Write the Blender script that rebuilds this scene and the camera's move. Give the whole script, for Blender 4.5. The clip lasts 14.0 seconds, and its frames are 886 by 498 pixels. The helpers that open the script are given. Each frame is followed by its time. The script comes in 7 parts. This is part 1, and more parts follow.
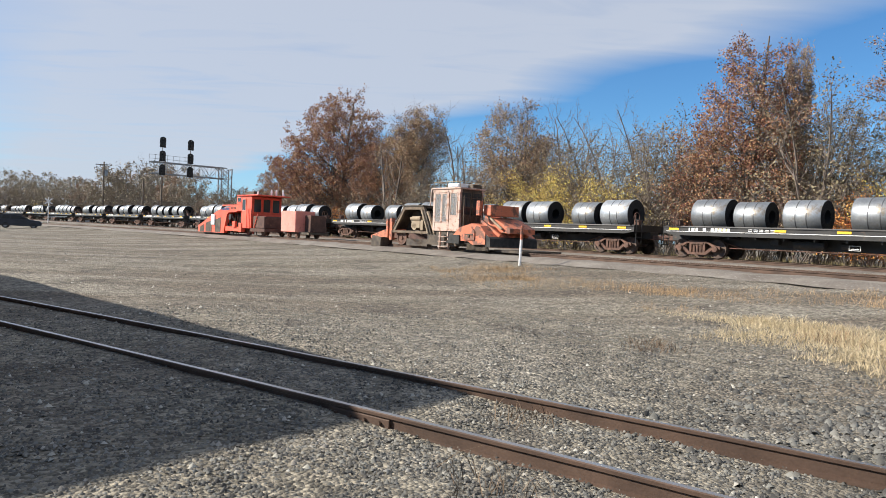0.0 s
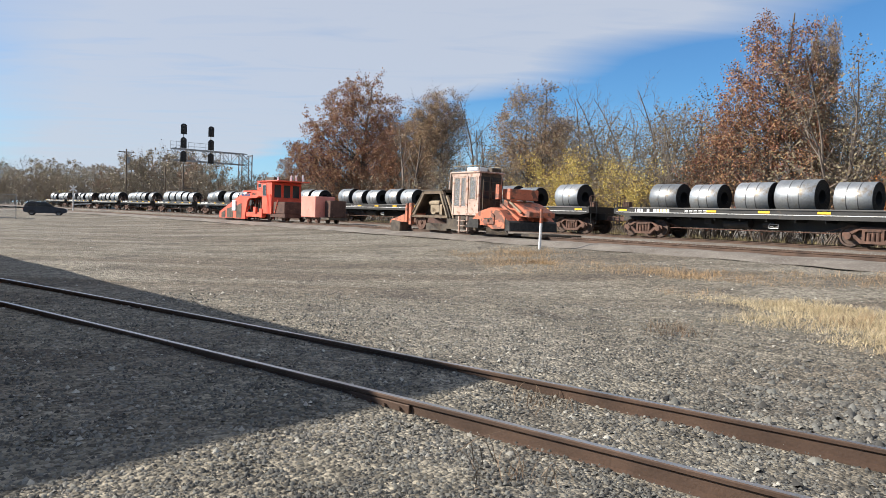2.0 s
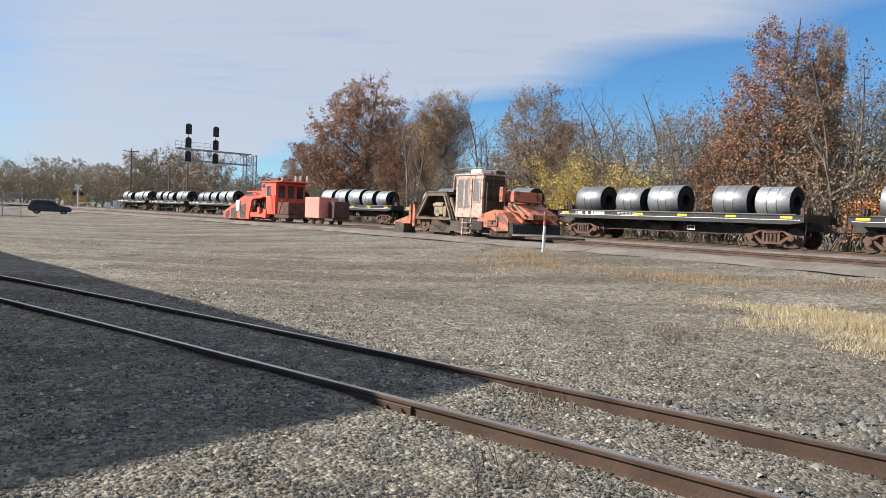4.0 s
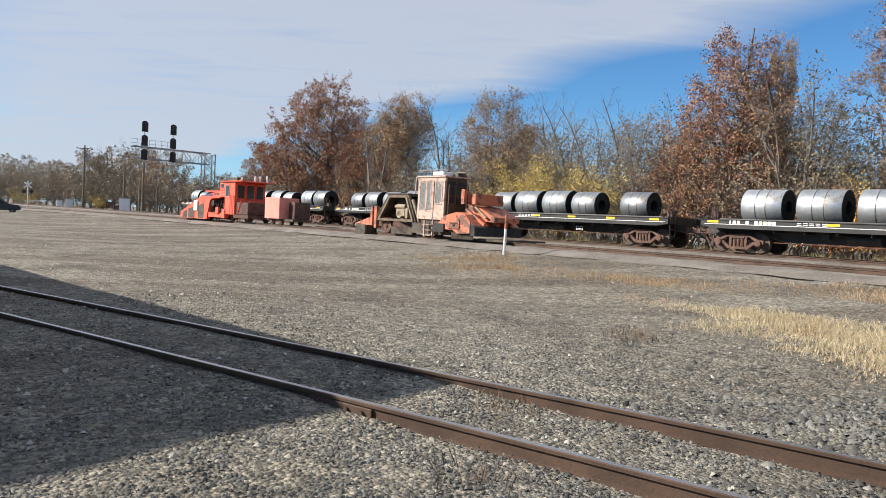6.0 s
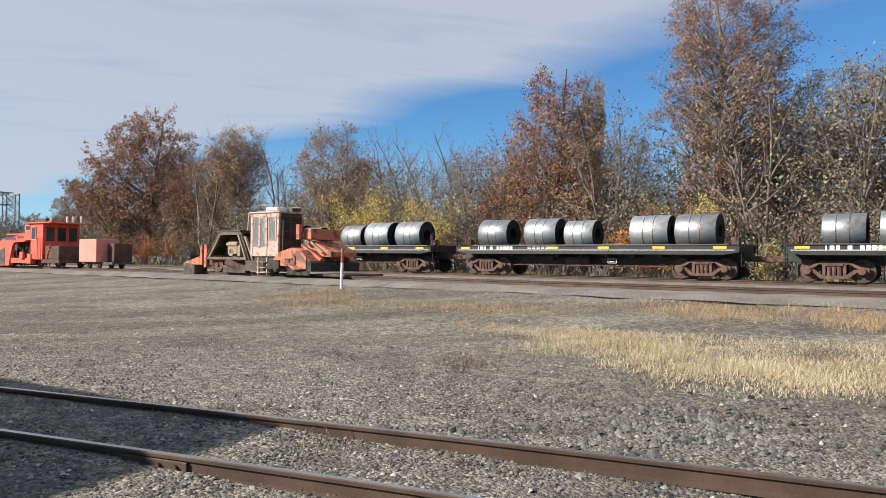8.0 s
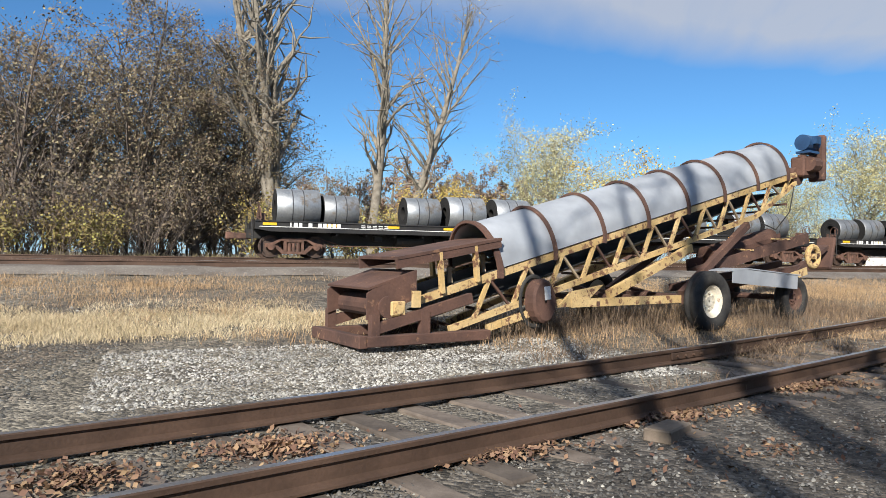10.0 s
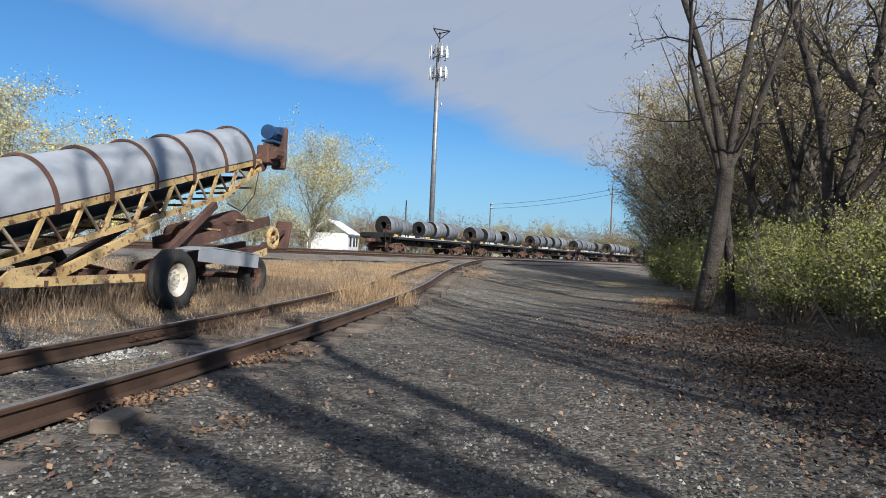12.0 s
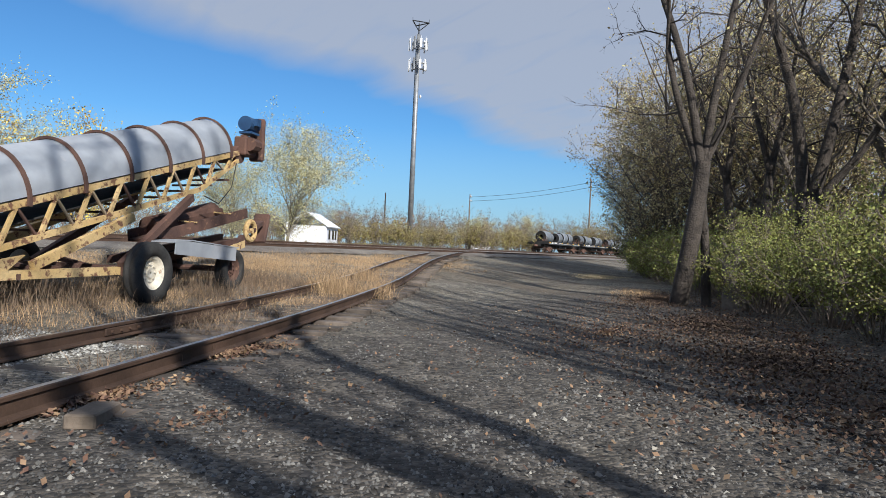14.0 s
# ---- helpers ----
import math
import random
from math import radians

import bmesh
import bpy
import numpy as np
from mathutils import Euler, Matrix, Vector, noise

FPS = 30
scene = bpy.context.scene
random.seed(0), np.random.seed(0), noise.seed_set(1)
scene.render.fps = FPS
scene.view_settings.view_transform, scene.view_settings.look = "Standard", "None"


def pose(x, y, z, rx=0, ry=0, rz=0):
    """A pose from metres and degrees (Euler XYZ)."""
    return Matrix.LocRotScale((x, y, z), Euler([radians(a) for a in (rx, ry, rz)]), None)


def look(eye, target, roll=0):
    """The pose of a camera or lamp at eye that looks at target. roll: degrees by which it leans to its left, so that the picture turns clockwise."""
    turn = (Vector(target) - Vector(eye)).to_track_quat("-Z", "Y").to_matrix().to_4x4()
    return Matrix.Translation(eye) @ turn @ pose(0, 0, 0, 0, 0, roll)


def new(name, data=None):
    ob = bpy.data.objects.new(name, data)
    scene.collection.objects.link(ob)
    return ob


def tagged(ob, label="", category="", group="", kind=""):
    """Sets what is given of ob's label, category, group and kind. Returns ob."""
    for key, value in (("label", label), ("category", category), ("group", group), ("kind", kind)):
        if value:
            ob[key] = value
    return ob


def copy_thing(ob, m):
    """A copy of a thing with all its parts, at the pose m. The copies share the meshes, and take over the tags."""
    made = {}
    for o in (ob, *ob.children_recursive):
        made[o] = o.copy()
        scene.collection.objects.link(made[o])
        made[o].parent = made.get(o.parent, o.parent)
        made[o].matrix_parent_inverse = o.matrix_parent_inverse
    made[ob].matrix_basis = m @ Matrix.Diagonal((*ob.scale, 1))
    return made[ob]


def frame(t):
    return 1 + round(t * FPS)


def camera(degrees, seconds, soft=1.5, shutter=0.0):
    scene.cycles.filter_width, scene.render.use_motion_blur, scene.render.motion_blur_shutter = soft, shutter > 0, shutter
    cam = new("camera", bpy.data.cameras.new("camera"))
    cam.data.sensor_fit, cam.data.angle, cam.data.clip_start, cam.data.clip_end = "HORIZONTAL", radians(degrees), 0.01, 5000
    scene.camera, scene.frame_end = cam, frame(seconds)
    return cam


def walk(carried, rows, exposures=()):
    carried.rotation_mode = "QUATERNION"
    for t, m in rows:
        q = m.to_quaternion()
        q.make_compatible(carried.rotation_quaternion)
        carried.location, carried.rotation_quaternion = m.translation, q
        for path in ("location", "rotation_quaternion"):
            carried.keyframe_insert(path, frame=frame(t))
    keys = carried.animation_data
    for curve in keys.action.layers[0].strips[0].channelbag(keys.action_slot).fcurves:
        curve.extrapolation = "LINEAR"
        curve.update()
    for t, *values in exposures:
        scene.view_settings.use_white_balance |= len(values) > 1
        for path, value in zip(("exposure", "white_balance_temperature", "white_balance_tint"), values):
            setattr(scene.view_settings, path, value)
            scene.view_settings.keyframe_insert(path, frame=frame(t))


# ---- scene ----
cam = camera(65.4, 14.0, 0.5)


def aim(x, y, z, yaw, pitch, roll):
    return pose(x, y, z, 0, 0, yaw) @ pose(0, 0, 0, pitch) @ pose(0, 0, 0, 0, roll) @ pose(0, 0, 0, 90)


PATH = [
    (0, -0.01, 0.00, 1.56, -0.04, -1.24, -2.48), (0.5, 0.00, 0.00, 1.58, 1.16, -1.91, -2.29),
    (1, 0.00, 0.00, 1.58, 1.66, -2.39, -2.14), (1.5, 0.00, 0.00, 1.58, 1.64, -2.59, -2.02),
    (2, 0.00, 0.00, 1.58, 1.54, -2.64, -2.03), (2.5, 0.00, 0.00, 1.58, 1.46, -2.71, -2.15),
    (5, 0.00, 0.00, 1.58, 1.98, -2.24, -2.70), (5.5, 0.00, 0.00, 1.58, -0.68, -2.10, -2.84),
    (6, 0.00, 0.00, 1.58, -1.36, -2.17, -3.03), (6.5, 0.00, 0.00, 1.58, 0.16, -0.77, -2.74),
    (7, 0.03, 0.00, 1.585, 0.37, 0.27, -1.90), (7.5, 0.085, -0.01, 1.60, -1.63, 0.60, -1.35),
    (8, 0.203, -0.03, 1.595, -14.33, 1.00, -0.72), (8.2, 0.29, -0.13, 1.62, -21.95, 0.90, -0.35),
    (9.2, 1.75, -0.56, 1.37, -54.0, 0.8, -0.7), (10.3, 3.26, -1.00, 1.06, -82.37, 0.54, -1.06),
    (10.5, 3.28, -1.01, 1.06, -89.04, 0.44, -1.31), (11, 3.28, -1.01, 1.06, -103.20, 0.11, -2.26),
    (11.5, 3.28, -1.01, 1.06, -110.34, 0.28, -2.53), (12, 3.28, -1.01, 1.06, -115.62, 0.37, -2.64),
    (12.5, 3.28, -1.01, 1.06, -117.98, 0.24, -2.62), (13, 3.28, -1.01, 1.06, -117.37, 0.07, -2.70),
    (13.5, 3.28, -1.01, 1.06, -117.50, -0.04, -2.70), (14, 3.28, -1.01, 1.06, -117.36, -0.16, -2.61),
]
walk(cam, [(t, aim(*row)) for t, *row in PATH], [(0, 0.78, 6500, 10), (6.5, 0.76, 6500, 10), (7.5, 0.60, 6500, 10), (8.2, 0.73, 6500, 10), (10.3, 0.52, 6350, 10), (11.5, 0.34, 6120, 10), (14, 0.34, 6120, 10)])

# ---- light ----
SUN_ELEVATION = 30.0   # the sun stands towards -x
world = bpy.data.worlds.new("sky")
scene.world = world
world.use_nodes = True
wn, wl = world.node_tree.nodes, world.node_tree.links
wn.clear()
w_out = wn.new("ShaderNodeOutputWorld")
w_bg = wn.new("ShaderNodeBackground")
w_sky = wn.new("ShaderNodeTexSky")
w_sky.sky_type, w_sky.sun_disc = "NISHITA", False
w_sky.sun_elevation, w_sky.sun_rotation = radians(SUN_ELEVATION), radians(270)
w_sky.air_density, w_sky.dust_density, w_sky.ozone_density = 1.0, 0.0, 5.0
w_bg.inputs["Strength"].default_value = 0.068


def wnode(kind, **vals):
    n = wn.new(kind)
    for k, v in vals.items():
        n.inputs[int(k[1:])].default_value = v
    return n


def wmath(op, a, b=None, clamp=False):
    n = wn.new("ShaderNodeMath")
    n.operation, n.use_clamp = op, clamp
    for i, v in enumerate((a, b)):
        if v is None:
            continue
        if isinstance(v, (int, float)):
            n.inputs[i].default_value = v
        else:
            wl.new(v, n.inputs[i])
    return n.outputs[0]


# a high sheet of thin cloud, in plan coordinates of a plane overhead
w_tc = wn.new("ShaderNodeTexCoord")
w_sep = wn.new("ShaderNodeSeparateXYZ")
wl.new(w_tc.outputs["Generated"], w_sep.inputs[0])
zz = wmath("MAXIMUM", wmath("ADD", w_sep.outputs[2], 0.03), 0.01)
px = wmath("DIVIDE", w_sep.outputs[0], zz)
py = wmath("DIVIDE", w_sep.outputs[1], zz)
w_cmb = wn.new("ShaderNodeCombineXYZ")
wl.new(px, w_cmb.inputs[0]), wl.new(py, w_cmb.inputs[1])
w_noise = wn.new("ShaderNodeTexNoise")
w_noise.inputs["Scale"].default_value = 0.55
w_noise.inputs["Detail"].default_value = 7
w_noise.inputs["Distortion"].default_value = 0.6
w_map = wn.new("ShaderNodeMapping")
w_map.inputs["Rotation"].default_value = (0, 0, radians(-51))
w_map.inputs["Scale"].default_value = (0.45, 1.6, 1)
wl.new(w_cmb.outputs[0], w_map.inputs[0])
wl.new(w_map.outputs[0], w_noise.inputs["Vector"])
# the sheet ends along a slightly bowed line
edge = wmath("SUBTRACT", wmath("SUBTRACT", 3.05, px), wmath("MULTIPLY", py, 0.545))
edge = wmath("SUBTRACT", edge, wmath("MULTIPLY", wmath("MULTIPLY", py, py), 0.009))
edge = wmath("ADD", edge, wmath("MULTIPLY", wmath("SUBTRACT", w_noise.outputs["Fac"], 0.5), 1.3))
mask = wmath("MULTIPLY", wmath("ADD", edge, 0.10), 1.6, True)
w_wisp = wn.new("ShaderNodeTexNoise")
w_wisp.inputs["Scale"].default_value, w_wisp.inputs["Detail"].default_value = 2.6, 8
w_wisp.inputs["Distortion"].default_value = 0.9
wl.new(w_map.outputs[0], w_wisp.inputs["Vector"])
mask = wmath("MULTIPLY", mask, wmath("ADD", 0.62, wmath("MULTIPLY", w_wisp.outputs["Fac"], 0.78)), True)
# and thins out again on its far side
thin_out = wmath("MULTIPLY", wmath("SUBTRACT", edge, 2.9), 0.7, True)
mask = wmath("MULTIPLY", mask, wmath("SUBTRACT", 1.0, wmath("MULTIPLY", thin_out, 0.8)))
w_mix = wn.new("ShaderNodeMix")
w_mix.data_type = "RGBA"
wl.new(wmath("MULTIPLY", mask, 0.86), w_mix.inputs["Factor"])
w_tint = wn.new("ShaderNodeMix")
w_tint.data_type, w_tint.blend_type = "RGBA", "MULTIPLY"
w_tint.inputs["Factor"].default_value = 1.0
w_tint.inputs["B"].default_value = (0.72, 1.07, 1.26, 1)
wl.new(w_sky.outputs[0], w_tint.inputs["A"])
w_haze = wn.new("ShaderNodeMix")
w_haze.data_type = "RGBA"
w_haze.inputs["B"].default_value = (3.9, 5.9, 7.7, 1)
wl.new(wmath("MULTIPLY", wmath("SUBTRACT", 1.0, wmath("MULTIPLY", w_sep.outputs[2], 6.0), True), 0.8), w_haze.inputs["Factor"])
wl.new(w_tint.outputs["Result"], w_haze.inputs["A"])
wl.new(w_haze.outputs["Result"], w_mix.inputs["A"])
w_mix.inputs["B"].default_value = (5.1, 5.5, 6.3, 1)
wl.new(w_mix.outputs["Result"], w_bg.inputs["Color"])
wl.new(w_bg.outputs[0], w_out.inputs[0])

sun = new("sun", bpy.data.lights.new("sun", "SUN"))
sun.data.energy, sun.data.angle, sun.data.color = 5.0, radians(0.55), (1.0, 0.93, 0.82)
sun.matrix_world = look((0, 0, 60), (100, 0, 60 - 100 * math.tan(radians(SUN_ELEVATION))))


# ---- materials ----
def material(name, c1, c2, scale=6.0, rough=0.8, metal=0.0, bump=0.3, fine=60.0, island=0.0, obj=0.0, spots=None, spot_scale=3.0, spot_at=0.6, dist=0.01, hue=0.0):
    """Two tones mixed by a broad noise, a fine grain, a bump; spots: a third tone where another noise runs high."""
    m = bpy.data.materials.new(name)
    m.use_nodes = True
    nt = m.node_tree
    n, l = nt.nodes, nt.links
    b = n["Principled BSDF"]
    b.inputs["Roughness"].default_value, b.inputs["Metallic"].default_value = rough, metal
    tc = n.new("ShaderNodeTexCoord")
    geo = n.new("ShaderNodeNewGeometry")
    vec = tc.outputs["Object"]
    a = n.new("ShaderNodeTexNoise")
    a.inputs["Scale"].default_value, a.inputs["Detail"].default_value = scale, 6
    l.new(vec, a.inputs["Vector"])
    f = n.new("ShaderNodeTexNoise")
    f.inputs["Scale"].default_value, f.inputs["Detail"].default_value = fine, 4
    l.new(vec, f.inputs["Vector"])
    ramp = n.new("ShaderNodeMapRange")
    ramp.inputs["From Min"].default_value, ramp.inputs["From Max"].default_value = 0.33, 0.67
    l.new(a.outputs["Fac"], ramp.inputs["Value"])
    mix = n.new("ShaderNodeMix")
    mix.data_type = "RGBA"
    mix.inputs["A"].default_value, mix.inputs["B"].default_value = (*c1, 1), (*c2, 1)
    l.new(ramp.outputs["Result"], mix.inputs["Factor"])
    col = mix.outputs["Result"]
    if spots:
        sn = n.new("ShaderNodeTexNoise")
        sn.inputs["Scale"].default_value, sn.inputs["Detail"].default_value = spot_scale, 8
        sn.inputs["Roughness"].default_value = 0.65
        l.new(vec, sn.inputs["Vector"])
        sr = n.new("ShaderNodeMapRange")
        sr.inputs["From Min"].default_value, sr.inputs["From Max"].default_value = spot_at - 0.03, spot_at + 0.05
        l.new(sn.outputs["Fac"], sr.inputs["Value"])
        sm = n.new("ShaderNodeMix")
        sm.data_type = "RGBA"
        sm.inputs["B"].default_value = (*spots, 1)
        l.new(sr.outputs["Result"], sm.inputs["Factor"])
        l.new(col, sm.inputs["A"])
        col = sm.outputs["Result"]
    hsv = n.new("ShaderNodeHueSaturation")
    l.new(col, hsv.inputs["Color"])
    val = n.new("ShaderNodeMapRange")
    val.inputs["To Min"].default_value, val.inputs["To Max"].default_value = 0.72, 1.28
    l.new(f.outputs["Fac"], val.inputs["Value"])
    value = val.outputs["Result"]
    for amount, node, out in ((island, geo, "Random Per Island"), (obj, n.new("ShaderNodeObjectInfo"), "Random")):
        if amount:
            r = n.new("ShaderNodeMapRange")
            r.inputs["To Min"].default_value, r.inputs["To Max"].default_value = 1 - amount, 1 + amount
            l.new(node.outputs[out], r.inputs["Value"])
            mm = n.new("ShaderNodeMath")
            mm.operation = "MULTIPLY"
            l.new(value, mm.inputs[0]), l.new(r.outputs["Result"], mm.inputs[1])
            value = mm.outputs[0]
            if hue and out == "Random Per Island":
                h = n.new("ShaderNodeMapRange")
                h.inputs["To Min"].default_value, h.inputs["To Max"].default_value = 0.5 - hue, 0.5 + hue
                l.new(node.outputs[out], h.inputs["Value"])
                l.new(h.outputs["Result"], hsv.inputs["Hue"])
    l.new(value, hsv.inputs["Value"])
    l.new(hsv.outputs["Color"], b.inputs["Base Color"])
    if bump:
        bp = n.new("ShaderNodeBump")
        bp.inputs["Strength"].default_value, bp.inputs["Distance"].default_value = bump, dist
        l.new(f.outputs["Fac"], bp.inputs["Height"])
        l.new(bp.outputs["Normal"], b.inputs["Normal"])
    return m


M = {
    "stone": material("ballast_stone", (0.078, 0.076, 0.069), (0.158, 0.152, 0.137), 0.7, 0.9, 0, 0.4, 30, island=0.62, hue=0.02),
    "tie": material("weathered_tie", (0.07, 0.055, 0.045), (0.17, 0.14, 0.115), 3, 0.9, 0, 0.6, 25, obj=0.35),
    "rail": material("rusty_rail", (0.062, 0.038, 0.027), (0.115, 0.071, 0.050), 2, 0.7, 0.3, 0.3, 40),
    "railtop": material("worn_rail_head", (0.42, 0.39, 0.36), (0.55, 0.52, 0.50), 1, 0.3, 0.95, 0.05, 40),
    "black": material("black_car_paint", (0.012, 0.012, 0.013), (0.03, 0.028, 0.026), 1.5, 0.55, 0, 0.2, 20, spots=(0.07, 0.045, 0.03), spot_scale=2, spot_at=0.66),
    "truck": material("rusty_truck_iron", (0.07, 0.04, 0.03), (0.16, 0.085, 0.06), 4, 0.85, 0, 0.4, 30),
    "wheel": material("dark_wheel_steel", (0.05, 0.035, 0.03), (0.12, 0.08, 0.06), 5, 0.6, 0.4, 0.2, 30),
    "white": material("white_paint", (0.72, 0.72, 0.70), (0.82, 0.82, 0.80), 3, 0.6, 0, 0.1, 30),
    "yellow": material("yellow_reflective_tape", (0.75, 0.42, 0.02), (0.85, 0.52, 0.03), 3, 0.5, 0, 0.1, 30),
    "coil": material("oiled_steel_coil", (0.27, 0.29, 0.31), (0.46, 0.47, 0.47), 1.1, 0.42, 0.7, 0.08, 12, obj=0.30, spots=(0.30, 0.24, 0.17), spot_scale=0.9, spot_at=0.60),
    # near-black, with the shade of ends turned off the sun put into the colour
    "coilend_shade": material("coil_end_laps", (0.007, 0.007, 0.008), (0.018, 0.017, 0.016), 2, 0.9, 0.0, 0.3, 60, obj=0.3),
    "band": material("steel_strap", (0.08, 0.08, 0.09), (0.15, 0.15, 0.15), 3, 0.45, 0.6, 0.1, 30),
    "bark": material("grey_bark", (0.085, 0.07, 0.058), (0.17, 0.145, 0.12), 4, 0.95, 0, 0.8, 30, dist=0.03),
    # bark colour lowered to hold the shade of the trees around
    "shadebark": material("dark_wet_bark", (0.032, 0.026, 0.022), (0.085, 0.07, 0.058), 3, 0.95, 0, 1.0, 22, dist=0.05),
    "palebark": material("pale_bark", (0.16, 0.14, 0.11), (0.30, 0.27, 0.22), 3, 0.95, 0, 0.7, 30, dist=0.03),
}


def ground_material():
    m = bpy.data.materials.new("gravel_ground")
    m.use_nodes = True
    n, l = m.node_tree.nodes, m.node_tree.links
    b = n["Principled BSDF"]
    b.inputs["Roughness"].default_value = 0.95
    tc = n.new("ShaderNodeTexCoord")

    def noise_of(scale, detail=6, rough=0.5):
        x = n.new("ShaderNodeTexNoise")
        x.inputs["Scale"].default_value, x.inputs["Detail"].default_value, x.inputs["Roughness"].default_value = scale, detail, rough
        l.new(tc.outputs["Object"], x.inputs["Vector"])
        return x.outputs["Fac"]

    def span(v, a, b2, c=0.0, d=1.0):
        x = n.new("ShaderNodeMapRange")
        for k, q in (("From Min", a), ("From Max", b2), ("To Min", c), ("To Max", d)):
            x.inputs[k].default_value = q
        l.new(v, x.inputs["Value"])
        return x.outputs["Result"]

    def mixed(f, a, c):
        x = n.new("ShaderNodeMix")
        x.data_type = "RGBA"
        l.new(f, x.inputs["Factor"])
        for k, q in (("A", a), ("B", c)):
            if isinstance(q, tuple):
                x.inputs[k].default_value = (*q, 1)
            else:
                l.new(q, x.inputs[k])
        return x.outputs["Result"]

    broad = mixed(span(noise_of(0.16), 0.38, 0.62), (0.168, 0.147, 0.111), (0.205, 0.184, 0.147))
    bands = n.new("ShaderNodeMapping")
    bands.inputs["Rotation"].default_value = (0, 0, radians(40))
    bands.inputs["Scale"].default_value = (0.10, 0.55, 1)
    l.new(tc.outputs["Object"], bands.inputs[0])
    streak = n.new("ShaderNodeTexNoise")
    streak.inputs["Scale"].default_value, streak.inputs["Detail"].default_value = 0.8, 7
    l.new(bands.outputs[0], streak.inputs["Vector"])
    worn = mixed(span(streak.outputs["Fac"], 0.46, 0.60), broad, (0.122, 0.099, 0.073))
    dirt = mixed(span(noise_of(0.45, 8, 0.6), 0.53, 0.68), worn, (0.088, 0.073, 0.057))
    # the road past the grove is trodden dark dirt
    sep = n.new("ShaderNodeSeparateXYZ")
    l.new(tc.outputs["Object"], sep.inputs[0])

    def axis(a, k, c):
        m1 = n.new("ShaderNodeMath")
        m1.operation = "MULTIPLY_ADD"
        l.new(sep.outputs[0], m1.inputs[0])
        m1.inputs[1].default_value, m1.inputs[2].default_value = a, c
        m2 = n.new("ShaderNodeMath")
        m2.operation = "MULTIPLY_ADD"
        l.new(sep.outputs[1], m2.inputs[0]), l.new(m1.outputs[0], m2.inputs[2])
        m2.inputs[1].default_value = k
        return m2.outputs[0]

    def times(a, c):
        x = n.new("ShaderNodeMath")
        x.operation = "MULTIPLY"
        l.new(a, x.inputs[0]), l.new(c, x.inputs[1])
        return x.outputs[0]

    ragged = n.new("ShaderNodeMath")
    ragged.operation = "MULTIPLY_ADD"
    l.new(noise_of(0.6, 6, 0.6), ragged.inputs[0])
    ragged.inputs[1].default_value = 3.0
    l.new(axis(0.7831, 0.6219, -1.5), ragged.inputs[2])
    onroad = times(span(axis(0.6219, -0.7831, 0.0), 1.5, 4.5), span(ragged.outputs[0], 8.6, 6.4))
    onroad = times(onroad, span(axis(0.6219, -0.7831, 0.0), 34, 24))
    dirt = mixed(times(onroad, span(noise_of(1.1, 7, 0.65), 0.25, 0.6, 0.45, 1.0)), dirt, (0.074, 0.065, 0.056))
    vor = n.new("ShaderNodeTexVoronoi")
    vor.inputs["Scale"].default_value = 26
    l.new(tc.outputs["Object"], vor.inputs["Vector"])
    bw = n.new("ShaderNodeSeparateColor")
    l.new(vor.outputs["Color"], bw.inputs[0])
    hsv = n.new("ShaderNodeHueSaturation")
    l.new(dirt, hsv.inputs["Color"])
    mul = n.new("ShaderNodeMath")
    mul.operation = "MULTIPLY"
    l.new(span(bw.outputs[0], 0, 1, 0.4, 1.6), mul.inputs[0])
    l.new(span(noise_of(3.0, 8, 0.7), 0.3, 0.7, 0.75, 1.25), mul.inputs[1])
    speck = n.new("ShaderNodeTexVoronoi")
    speck.inputs["Scale"].default_value = 9
    l.new(tc.outputs["Object"], speck.inputs["Vector"])
    sp = n.new("ShaderNodeSeparateColor")
    l.new(speck.outputs["Color"], sp.inputs[0])
    mul2 = n.new("ShaderNodeMath")
    mul2.operation = "MULTIPLY"
    l.new(mul.outputs[0], mul2.inputs[0]), l.new(span(sp.outputs[1], 0, 1, 0.68, 1.34), mul2.inputs[1])
    l.new(mul2.outputs[0], hsv.inputs["Value"])
    l.new(hsv.outputs["Color"], b.inputs["Base Color"])
    bp = n.new("ShaderNodeBump")
    bp.inputs["Strength"].default_value, bp.inputs["Distance"].default_value = 0.9, 0.03
    add = n.new("ShaderNodeMath")
    add.operation = "SUBTRACT"
    l.new(noise_of(7, 8, 0.7), add.inputs[0])
    l.new(vor.outputs["Distance"], add.inputs[1])
    l.new(add.outputs[0], bp.inputs["Height"])
    l.new(bp.outputs["Normal"], b.inputs["Normal"])
    return m


M["ground"] = ground_material()

# ---- plan: s runs along the main line, w across it, from the first standpoint ----
TH = radians(-51.54)
UX, UY = math.cos(TH), math.sin(TH)
NX, NY = -UY, UX
LINE_W, BEND = 30.35, -0.353e-3
SIDING_W = 23.0


def xy(s, w):
    return UX * s + NX * w, UY * s + NY * w


def sw(x, y):
    return UX * x + UY * y, NX * x + NY * y


def smooth(k):
    k = min(max(k, 0.0), 1.0)
    return k * k * (3 - 2 * k)


def base_z(x, y):
    return -0.2 + 0.95 * smooth((NX * x + NY * y - 7) / 19)


def ground_z(x, y):
    """Gravel lies almost up to the rail heads on the near stretch of the spur."""
    s, w = sw(x, y)
    return base_z(x, y) + 0.075 * smooth((-4.0 - s) / 2.5) * (1 - smooth((w - 7) / 6))


def line_at(s, w0=LINE_W):
    """Place and heading of the main line at s."""
    x, y = xy(s, w0 + BEND * s * s)
    return x, y, math.degrees(TH + math.atan(2 * BEND * s))


